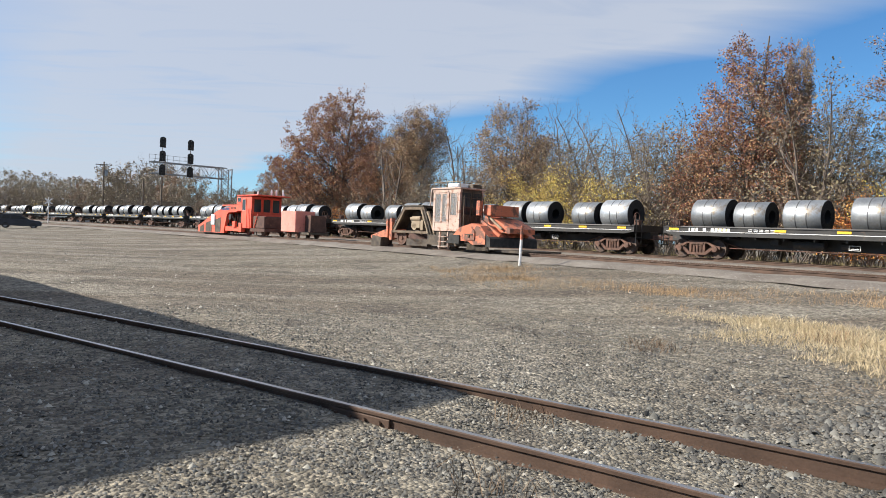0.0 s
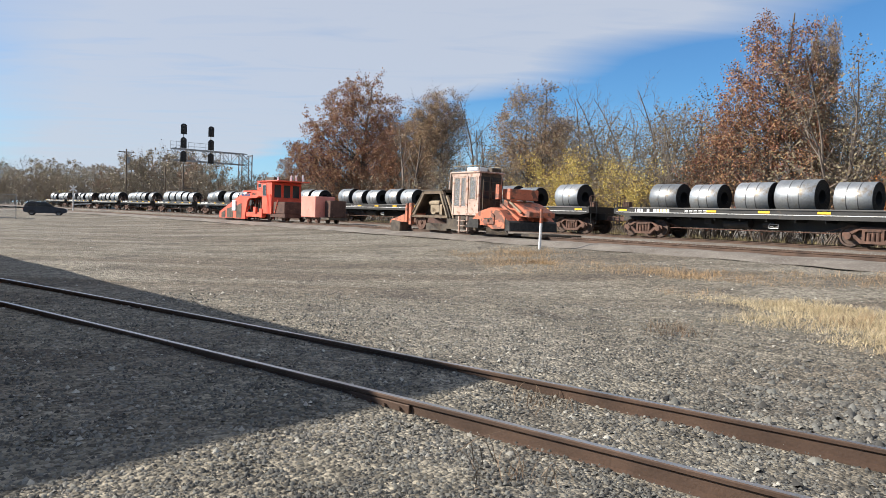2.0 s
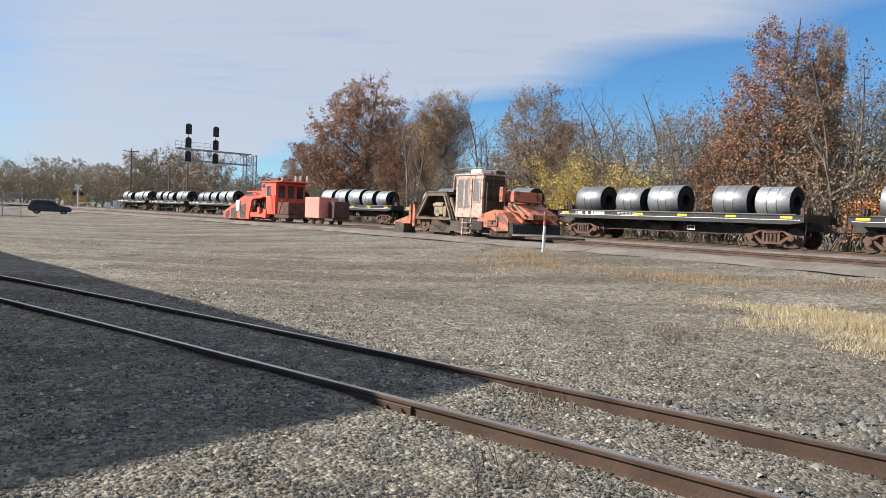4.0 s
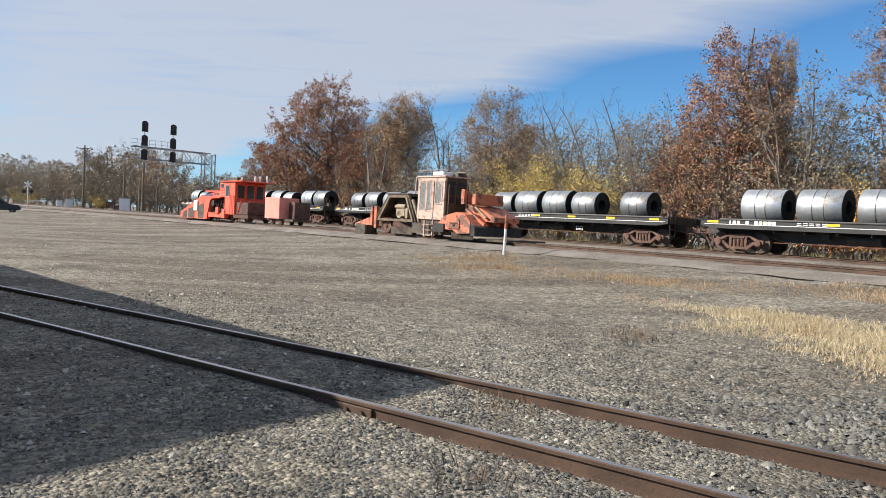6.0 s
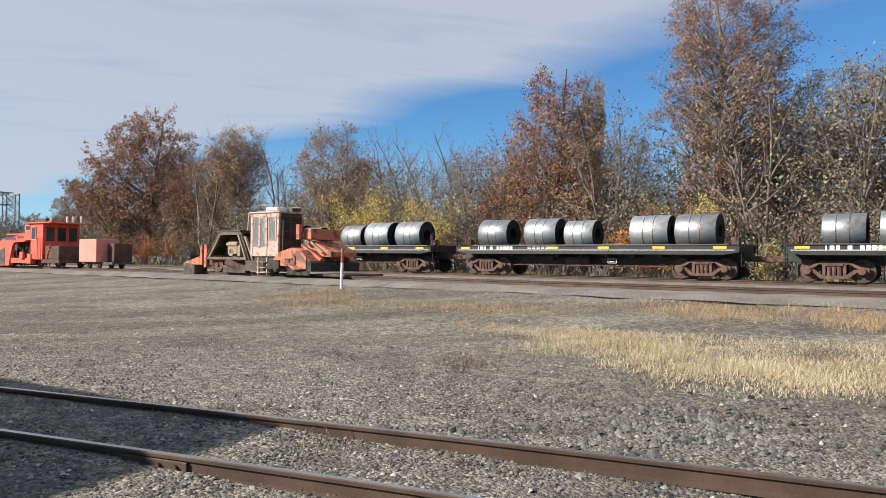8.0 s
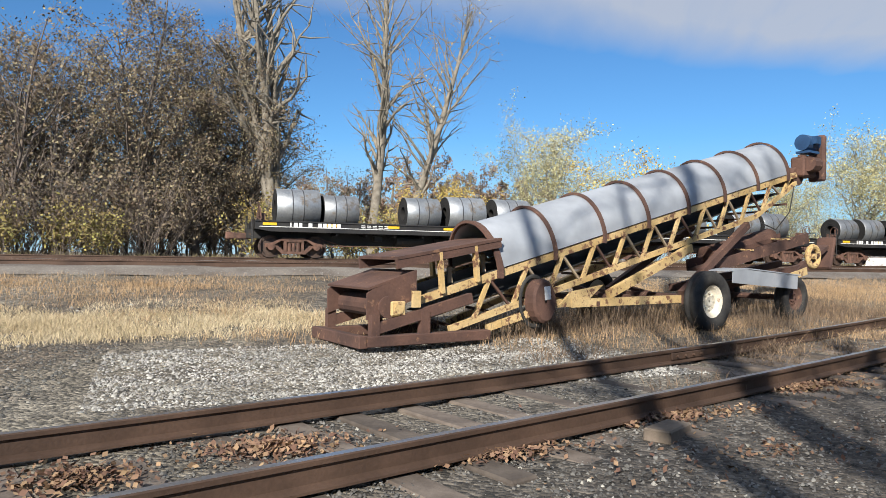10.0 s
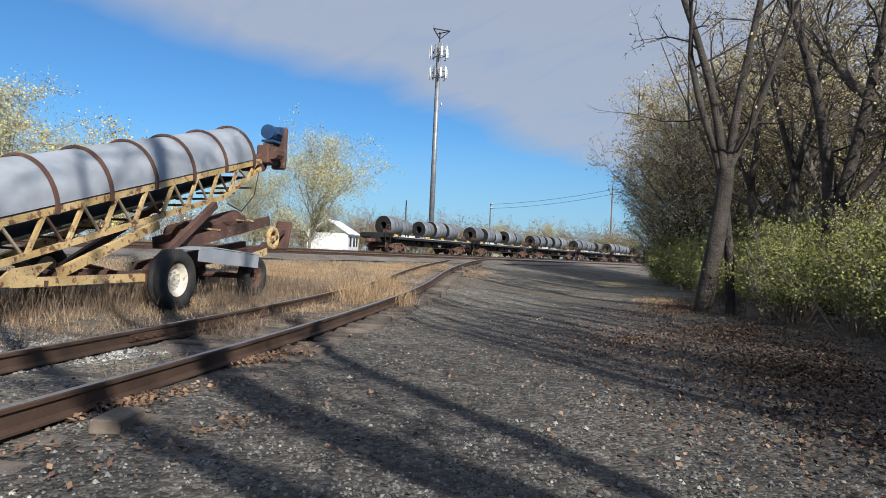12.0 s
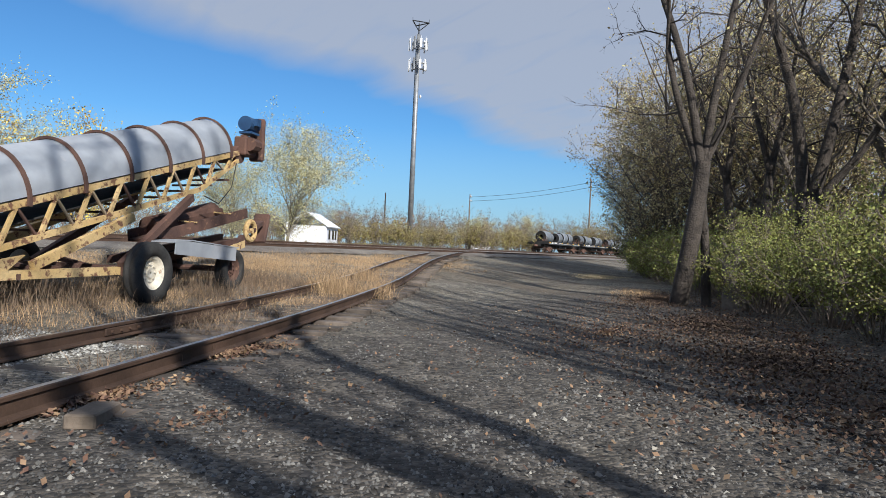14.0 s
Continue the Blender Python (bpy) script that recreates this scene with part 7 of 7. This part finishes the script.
# ---- signals, poles, mast, far things ----
def build_gantry():
    s0 = -92.0
    x0, y0, a0 = line_at(s0, 0)
    ox, oy = xy(s0, 0)
    g = empty("signal_gantry", pose(ox, oy, 0.7, 0, 0, math.degrees(TH)), "grey steel cantilever signal gantry over the tracks", "signal gantry")
    w0, w1 = 25.2, 34.9
    zb, zt = 7.0, 8.45
    for y, mat in ((w1, "steel"),):
        for dx in (-0.6, 0.6):
            for dy in (-0.7, 0.7):
                bm = bmesh.new()
                box(bm, dx, y + dy, 4.2, 0.13, 0.13, 8.4)
                part("mast_leg", bm, M["steel"], g)
        bm = bmesh.new()
        for i in range(7):
            z0, z1 = i * 1.2, (i + 1) * 1.2
            for dx in (-0.6, 0.6):
                bar(bm, (dx, y - 0.7, z0), (dx, y + 0.7, z1), 0.07, 0.07)
                bar(bm, (dx, y + 0.7, z0), (dx, y - 0.7, z1), 0.07, 0.07)
            for dy in (-0.7, 0.7):
                bar(bm, (-0.6, y + dy, z1), (0.6, y + dy, z1), 0.07, 0.07)
        part("mast_lattice", bm, M["steel"], g)
    for z in (zb, zt):
        for dx in (-0.6, 0.6):
            bm = bmesh.new()
            box(bm, dx, (w0 + w1) / 2, z, 0.13, w1 - w0, 0.13)
            part("boom_chord", bm, M["steel"], g)
    bm = bmesh.new()
    n = 9
    for i in range(n):
        y_0, y_1 = w0 + (w1 - w0) * i / n, w0 + (w1 - w0) * (i + 1) / n
        for dx in (-0.6, 0.6):
            bar(bm, (dx, y_0, zb if i % 2 else zt), (dx, y_1, zt if i % 2 else zb), 0.06, 0.06)
            bar(bm, (dx, y_1, zb), (dx, y_1, zt), 0.05, 0.05)
        bar(bm, (-0.6, y_1, zt), (0.6, y_1, zt), 0.05, 0.05)
    part("boom_lattice", bm, M["steel"], g)
    bm = bmesh.new()
    for i in range(8):
        y = w0 + i * 0.75
        rod(bm, (-0.62, y, zt), (-0.62, y, zt + 1.0), 0.025, 5)
    for z in (0.5, 1.0):
        rod(bm, (-0.62, w0, zt + z), (-0.62, w0 + 5.25, zt + z), 0.022, 5)
    part("walkway_rail", bm, M["steel"], g)
    for y in (26.4, 29.9):
        bm = bmesh.new()
        rod(bm, (0.75, y, zb - 0.3), (0.75, y, zt + 3.2), 0.06, 6)
        part("signal_post", bm, M["steel"], g)
        for z in (7.45, 9.2, 10.95):
            bm = bmesh.new()
            # tall backplate with a rounded top and three hooded lamps
            ol = [(-0.45, -0.75), (0.45, -0.75), (0.45, 0.45)] + [(0.45 * math.cos(radians(a)), 0.45 + 0.35 * math.sin(radians(a))) for a in range(20, 180, 20)] + [(-0.45, 0.45)]
            prism(bm, ol, -0.04, 0.04)
            for dz in (-0.45, 0.0, 0.45):
                rod(bm, (0, -0.04, dz), (0, -0.32, dz - 0.03), 0.13, 10)
            o = part("signal_head", bm, M["signal"], g, "black three-lamp signal head")
            o.matrix_basis = pose(0.9, y, z, 0, 0, 90) @ Matrix.Diagonal((0.84, 0.84, 0.88, 1))
    return g


def utility_pole(x, y, h, arms=1, label="old wooden utility pole with a crossarm", turn=0, transformer=False):
    p = empty("utility_pole", pose(x, y, ground_z(x, y), 0, 0, turn), label, "utility pole", "poles")
    bm = bmesh.new()
    rod(bm, (0, 0, -0.3), (0, 0, h), 0.17, 9, 0.11)
    part("pole_shaft", bm, M["pole"], p)
    for i in range(arms):
        bm = bmesh.new()
        box(bm, 0, -0.15, h - 0.5 - i * 0.9, 2.4, 0.1, 0.13)
        part("crossarm", bm, M["pole"], p)
        for xx in (-1.0, -0.4, 0.4, 1.0):
            bm = bmesh.new()
            rod(bm, (xx, -0.15, h - 0.44 - i * 0.9), (xx, -0.15, h - 0.24 - i * 0.9), 0.05, 6)
            part("insulator", bm, M["panelwhite"], p)
    if transformer:
        bm = bmesh.new()
        rod(bm, (0.35, 0, h - 2.3), (0.35, 0, h - 1.3), 0.25, 10)
        part("transformer", bm, M["steel"], p)
    return p


def build_cell_tower():
    x, y = polar(114.55, 120, EYE2)
    t = empty("cell_tower", pose(x, y, 0.7), "tall grey steel monopole cell tower with white antenna panels", "cell tower")
    bm = bmesh.new()
    rod(bm, (0, 0, -0.3), (0, 0, 37), 0.47, 14, 0.32)
    part("monopole", bm, M["steel"], t, smooth_shade=True)
    bm = bmesh.new()
    for i in range(70):
        rod(bm, (0.55, -0.2, 1.5 + 0.5 * i), (0.75, -0.2, 1.5 + 0.5 * i), 0.03, 4)
    rod(bm, (0.62, 0.2, 1), (0.5, 0.2, 36), 0.06, 5)
    part("step_pegs", bm, M["steel"], t)
    for z, r, hgt in ((31.6, 1.45, 2.0), (35.2, 1.5, 2.1)):
        bm = bmesh.new()
        for k in range(3):
            a = radians(120 * k + 20)
            b = radians(120 * k + 140)
            for zz_ in (z - 0.5, z + 0.5):
                rod(bm, (0, 0, zz_), (r * math.cos(a), r * math.sin(a), zz_), 0.06, 5)
                rod(bm, (r * math.cos(a), r * math.sin(a), zz_), (r * math.cos(b), r * math.sin(b), zz_), 0.05, 5)
        part("antenna_frame", bm, M["steel"], t)
        for k in range(9):
            a = radians(40 * k + 12)
            bm = bmesh.new()
            box(bm, 0, 0, 0, 0.14, 0.38, hgt * (1 if k % 2 else 0.75), bevel=0.03)
            rod(bm, (-0.12, 0, -hgt / 2), (-0.12, 0, hgt / 2 + 0.2), 0.04, 5)
            o = part("antenna_panel", bm, M["panelwhite"] if k % 3 else M["steel"], t)
            o.matrix_basis = pose(r * 1.08 * math.cos(a), r * 1.08 * math.sin(a), z, 0, 0, math.degrees(a))
    bm = bmesh.new()
    for k in range(3):
        a, b = radians(120 * k - 5), radians(120 * k + 115)
        pa, pb = (1.75 * math.cos(a), 1.75 * math.sin(a), 39.0), (1.75 * math.cos(b), 1.75 * math.sin(b), 39.0)
        rod(bm, pa, pb, 0.1, 5)
        rod(bm, (0, 0, 37.6), pa, 0.08, 5)
        rod(bm, pa, (pa[0], pa[1], 39.6), 0.03, 4)
    rod(bm, (0, 0, 36.5), (0, 0, 38.9), 0.12, 6)
    part("top_platform", bm, M["signal"], t)
    bm = bmesh.new()
    lathe(bm, [(0.02, -0.15), (0.28, -0.1), (0.3, 0.1), (0.02, 0.12)], "Y", 14)
    o = part("dish", bm, M["panelwhite"], t)
    o.matrix_basis = pose(-0.6, -0.5, 26.2)
    return t


def build_suv():
    x, y = -53.3, 86.9
    v = empty("parked_suv", pose(x, y, ground_z(x, y), 0, 0, 28), "dark blue-grey SUV parked on the gravel", "car")
    bm = bmesh.new()
    prism(bm, [(-2.4, 0.45), (-2.45, 1.0), (-2.3, 1.1), (1.0, 1.12), (2.2, 0.98), (2.4, 0.8), (2.4, 0.42), (1.9, 0.32), (-1.9, 0.32)], -0.92, 0.92)
    bmesh.ops.bevel(bm, geom=bm.edges[:], offset=0.06, segments=2, affect="EDGES")
    part("body", bm, M["carpaint"], v, smooth_shade=False)
    bm = bmesh.new()
    prism(bm, [(-2.35, 1.08), (-2.0, 1.66), (-1.7, 1.74), (0.1, 1.72), (1.05, 1.10)], -0.80, 0.80)
    bmesh.ops.bevel(bm, geom=bm.edges[:], offset=0.05, segments=2, affect="EDGES")
    part("roof", bm, M["carpaint"], v)
    for sy in (-1, 1):
        bm = bmesh.new()
        prism(bm, [(-1.95, 1.16), (-1.72, 1.58), (-1.0, 1.60), (-1.0, 1.16)], sy * 0.81 - 0.012, sy * 0.81 + 0.012)
        prism(bm, [(-0.92, 1.16), (-0.92, 1.60), (0.02, 1.58), (0.72, 1.16)], sy * 0.81 - 0.012, sy * 0.81 + 0.012)
        part("side_window", bm, M["glass"], v)
        bm = bmesh.new()
        rod(bm, (-1.8, sy * 0.68, 1.80), (-0.1, sy * 0.68, 1.79), 0.025, 6)
        part("roof_rail", bm, M["steel"], v)
    bm = bmesh.new()
    bar(bm, (0.22, 0, 1.67), (1.02, 0, 1.17), 1.45, 0.03)
    part("windscreen", bm, M["glass"], v)
    for xx in (-1.5, 1.5):
        for sy in (-0.82, 0.82):
            w = wheel_parts(v, xx, sy, 0.36, 0.36, 0.24, "steel")
            w.matrix_basis = pose(xx, sy, 0.36, 0, 0, 0 if sy < 0 else 180)
    for xx, mat in ((2.4, "panelwhite"), (-2.44, "red")):
        for sy in (-0.7, 0.7):
            bm = bmesh.new()
            box(bm, xx, sy, 0.82, 0.06, 0.34, 0.16)
            part("lamp", bm, M[mat], v)
    return v


def build_house(x, y, turn, l, d, h, label):
    o = empty("house", pose(x, y, ground_z(x, y), 0, 0, turn), label, "house", "far houses")
    bm = bmesh.new()
    box(bm, 0, 0, h / 2, l, d, h)
    prism(bm, [(-l / 2, h), (-l / 2, h + 0.01), (l / 2, h + 0.01), (l / 2, h)], -d / 2, d / 2)
    part("wall", bm, M["siding"], o)
    bm = bmesh.new()
    for sgn in (-1, 1):
        a, b = (0, sgn * (d / 2 + 0.3), h - 0.1), (0, 0, h + d * 0.32)
        c = (Vector(a) + Vector(b)) / 2
        ln = (Vector(b) - Vector(a)).length
        box(bm, 0, c.y, c.z, l + 0.5, ln, 0.12, Euler((-sgn * math.atan2(d * 0.32 + 0.1, d / 2 + 0.3), 0, 0)).to_matrix())
    part("roof", bm, M["siding"], o, "pale sunlit roof")
    for xx in (-l * 0.28, l * 0.05, l * 0.3):
        bm = bmesh.new()
        box(bm, xx, -d / 2, h * 0.55, 0.9, 0.08, 1.1)
        part("window", bm, M["glass"], o)
    return o


def build_shop():
    """The long low building whose shadow lies on the yard; its corner stands outside the view."""
    H = 4.6
    k = (H + 0.2) / math.tan(radians(SUN_ELEVATION))
    cx, cy = 0.45 - k, 7.43
    a = math.degrees(math.atan2(0.69, -0.725))
    o = empty("shop_building", pose(cx, cy, -0.25, 0, 0, a), "long low railway shop building beside the yard", "building")
    bm = bmesh.new()
    box(bm, 15.1, 6.1, 2.3, 29.6, 11.6, 4.6)
    part("wall", bm, M["brick"], o)
    bm = bmesh.new()
    box(bm, 15, 6, H + 0.16, 30, 12, 0.2)
    part("roof", bm, M["roof"], o)
    for i in range(6):
        bm = bmesh.new()
        box(bm, 3 + i * 4.6, 0.28, 2.4, 1.8, 0.1, 1.6)
        w = part("window", bm, M["glass"], o)
        bm = bmesh.new()
        box(bm, 3 + i * 4.6, 0.22, 1.55, 2.0, 0.2, 0.1)
        part("sill", bm, M["tan"], w)
    return o


def small_things():
    build_gantry()
    build_cell_tower()
    build_suv()
    build_shop()
    # marker post by the siding
    x, y = 3.05, 27.1
    p = empty("marker_post", pose(x, y, ground_z(x, y), 0, 1.0, 0), "white marker post with a bright orange top", "post")
    bm = bmesh.new()
    rod(bm, (0, 0, -0.2), (0, 0, 1.0), 0.055, 10)
    part("post_shaft", bm, M["panelwhite"], p)
    bm = bmesh.new()
    rod(bm, (0, 0, 1.0), (0, 0, 1.55), 0.058, 10)
    part("post_top", bm, M["orange"], p, "orange sleeve")
    utility_pole(*polar(-26.3, beyond_line(-26.3) + 5), 10.2, 1, transformer=True, turn=20)
    utility_pole(*polar(-23.6, beyond_line(-23.6) + 5), 6.8, 0, "short bare wooden pole")
    utility_pole(*polar(-22.3, beyond_line(-22.3) + 5), 7.0, 0, "short bare wooden pole")
    utility_pole(*polar(129.2, 130, EYE2), 14.0, 2, turn=-40)
    utility_pole(*polar(119.4, 150, EYE2), 12.0, 2, turn=-40)
    utility_pole(*polar(112.4, 130, EYE2), 10.0, 0, "bare wooden pole far off in the brush", turn=-40)
    # wires between the far poles
    wires = empty("power_line", pose(0, 0, 0), "thin overhead power wires between far poles", "wire")
    for dz in (0.0, -0.9):
        a, b = Vector((*polar(119.4, 150, EYE2), 12.2 + dz)), Vector((*polar(129.2, 130, EYE2), 14.2 + dz))
        c = Vector((*polar(141, 120, EYE2), 14 + dz))
        line = [p0.lerp(p1, i / 8) - Vector((0, 0, 2 * (i / 8) * (1 - i / 8))) for p0, p1 in ((a, b), (b, c)) for i in range(8)] + [c]
        mesh_object("wire", *polytube(line, 0.03, 4), [M["signal"]], wires)
    build_house(*polar(106.6, 84, EYE2), -30, 6.2, 4.8, 2.1, "white house with a pale roof beyond the brush")
    build_house(*polar(120.2, 135, EYE2), -10, 3.6, 4.0, 2.0, "small grey shed far off in the brush")
    # trackside cabinets and frame
    for az, sx, h in ((-23.5, 1.3, 1.9), (-27.8, 0.9, 1.2), (-27.2, 1.2, 1.5)):
        x, y = polar(az, beyond_line(az) + 4)
        c = empty("signal_cabinet", pose(x, y, ground_z(x, y), 0, 0, 20), "white metal trackside equipment cabinet", "cabinet", "trackside cabinets")
        bm = bmesh.new()
        box(bm, 0, 0, h / 2, sx, 0.7, h, bevel=0.03)
        part("body", bm, M["panelwhite"], c)
        bm = bmesh.new()
        box(bm, 0, 0, h + 0.03, sx + 0.12, 0.82, 0.06)
        part("lid", bm, M["steel"], c)
        bm = bmesh.new()
        box(bm, sx * 0.1, -0.36, h * 0.5, sx * 0.7, 0.02, h * 0.8)
        part("door", bm, M["siding"], c)
    x, y = polar(-21.9, beyond_line(-21.9) + 5)
    f = empty("pole_frame", pose(x, y, ground_z(x, y), 0, 0, 18), "dark timber two-post frame with cross bracing", "frame")
    for sx in (-1.1, 1.1):
        bm = bmesh.new()
        rod(bm, (sx, 0, -0.2), (sx, 0, 3.6), 0.13, 8)
        part("post", bm, M["pole"], f)
    bm = bmesh.new()
    for z in (3.5, 2.9, 1.6):
        box(bm, 0, 0.12, z, 2.5, 0.08, 0.14)
    part("rail", bm, M["pole"], f)
    bm = bmesh.new()
    bar(bm, (-1.1, 0.1, 1.6), (1.1, 0.1, 2.9), 0.06, 0.08)
    bar(bm, (-1.1, 0.1, 2.9), (1.1, 0.1, 1.6), 0.06, 0.08)
    part("brace", bm, M["pole"], f)
    # level crossing signal far to the left
    x, y = polar(-29.8, 125)
    c = empty("crossing_signal", pose(x, y, ground_z(x, y), 0, 0, 30), "level crossing signal mast with lamps", "crossing signal")
    bm = bmesh.new()
    rod(bm, (0, 0, 0), (0, 0, 4.2), 0.07, 8)
    part("mast", bm, M["panelwhite"], c)
    for sx in (-0.5, 0.5):
        bm = bmesh.new()
        rod(bm, (sx, -0.1, 2.6), (sx, 0.05, 2.6), 0.3, 14)
        part("lamp", bm, M["signal"], c)
    bm = bmesh.new()
    for q in (40, -40):
        box(bm, 0, -0.1, 3.6, 1.3, 0.03, 0.2, Euler((0, radians(q), 0)).to_matrix())
    part("crossbuck", bm, M["panelwhite"], c)
    bm = bmesh.new()
    bar(bm, (0, 0.1, 1.1), (2.6, 0.1, 1.3), 0.06, 0.12)
    part("gate_arm", bm, M["panelwhite"], c)
    # chain-link fence with a grey shed at the far left
    x, y = polar(-33.9, 82)
    f = empty("chain_fence", pose(x, y, ground_z(x, y), 0, 0, 30), "grey chain-link fence panels on steel posts", "fence")
    for i in range(9):
        bm = bmesh.new()
        rod(bm, (-12 + i * 1.6, 0, 0), (-12 + i * 1.6, 0, 2.5), 0.04, 6)
        part("fence_post", bm, M["steel"], f)
    bm = bmesh.new()
    for z in (0.1, 2.45):
        rod(bm, (-12, 0, z), (0.8, 0, z), 0.03, 5)
    part("fence_rail", bm, M["steel"], f)
    bm = bmesh.new()
    for i in range(64):
        x0_ = -12 + i * 0.2
        rod(bm, (x0_, 0, 0.1), (min(x0_ + 2.35, 0.8), 0, 0.1 + min(2.35, 0.8 - x0_)), 0.006, 3)
        rod(bm, (x0_, 0, 2.45), (min(x0_ + 2.35, 0.8), 0, 2.45 - min(2.35, 0.8 - x0_)), 0.006, 3)
    part("wire_mesh", bm, M["steel"], f)
    x, y = polar(-36.4, 90)
    s_ = empty("grey_shed", pose(x, y, ground_z(x, y), 0, 0, 30), "low grey equipment shed behind the fence", "shed")
    bm = bmesh.new()
    box(bm, 0, 0, 1.3, 5, 3, 2.6)
    part("wall", bm, M["steel"], s_)
    bm = bmesh.new()
    box(bm, 0, 0, 2.66, 5.3, 3.3, 0.12)
    part("roof", bm, M["roof"], s_)
    # far parked red car beyond the poles
    x, y = polar(-24.6, 125)
    r = empty("far_car", pose(x, y, ground_z(x, y), 0, 0, 20), "small dark red car far off by the poles", "car")
    bm = bmesh.new()
    prism(bm, [(-2.2, 0.35), (-2.2, 0.85), (-1.2, 0.95), (-0.8, 1.4), (0.7, 1.4), (1.2, 0.95), (2.2, 0.8), (2.2, 0.35)], -0.85, 0.85)
    bmesh.ops.bevel(bm, geom=bm.edges[:], offset=0.05, segments=1, affect="EDGES")
    part("body", bm, M["rust"], r)
    for xx in (-1.35, 1.35):
        for sy in (-0.8, 0.8):
            wheel_parts(r, xx, sy, 0.32, 0.32, 0.2, "steel")
    # broken stump and a concrete block by the road
    x, y = xy(22.0, 2.3)
    st = empty("tree_stump", pose(x, y, ground_z(x, y), 8, 14, 0), "broken leaning dead tree stump in the hedge", "stump")
    rng = np.random.default_rng(77)
    bm = bmesh.new()
    rod(bm, (0, 0, -0.3), (0, 0, 1.5), 0.36, 12, 0.24)
    for v in bm.verts:
        v.co.x += rng.normal() * 0.03
        v.co.z += rng.normal() * 0.10 if v.co.z > 1 else 0
    rod(bm, (0.1, 0, 1.3), (0.22, 0.05, 1.95), 0.11, 7, 0.03)
    rod(bm, (-0.1, 0.1, 1.3), (-0.16, 0.1, 1.75), 0.09, 7, 0.03)
    part("stump_wood", bm, M["bark"], st)
    x, y = 8.45, -1.1
    b = empty("wood_block", pose(x, y, ground_z(x, y) + 0.025, 0, 3, -20), "weathered grey timber block lying by the rail", "timber")
    bm = bmesh.new()
    box(bm, 0, 0, 0, 0.5, 0.2, 0.10, bevel=0.012)
    part("block", bm, M["pole"], b)
    # rail joint bars on the spur
    for d_, off in ((-1.0, -0.755), (4.6, 0.755), (12.0, 0.755)):
        x, y, a = near_track(d_)
        j = empty("joint_bar", pose(x, y, spur_z(x, y), 0, 0, a) @ pose(0, off, -0.09), "rusty bolted rail joint bar", "joint bar", "joint bars")
        bm = bmesh.new()
        for sy in (-0.03, 0.03):
            box(bm, 0, sy, 0, 0.75, 0.025, 0.085, bevel=0.006)
        part("bar", bm, M["rail"], j)
        for i in range(4):
            bm = bmesh.new()
            rod(bm, (-0.27 + 0.18 * i, -0.07, 0), (-0.27 + 0.18 * i, 0.07, 0), 0.018, 6)
            part("bolt", bm, M["rail"], j)


small_things()


def motions():
    for ob, s0, z in TRAIN:
        walk(ob, [(t, line_pose(s0 + SPEED * t, RAIL_Z + z)) for t in range(0, 15)])


motions()
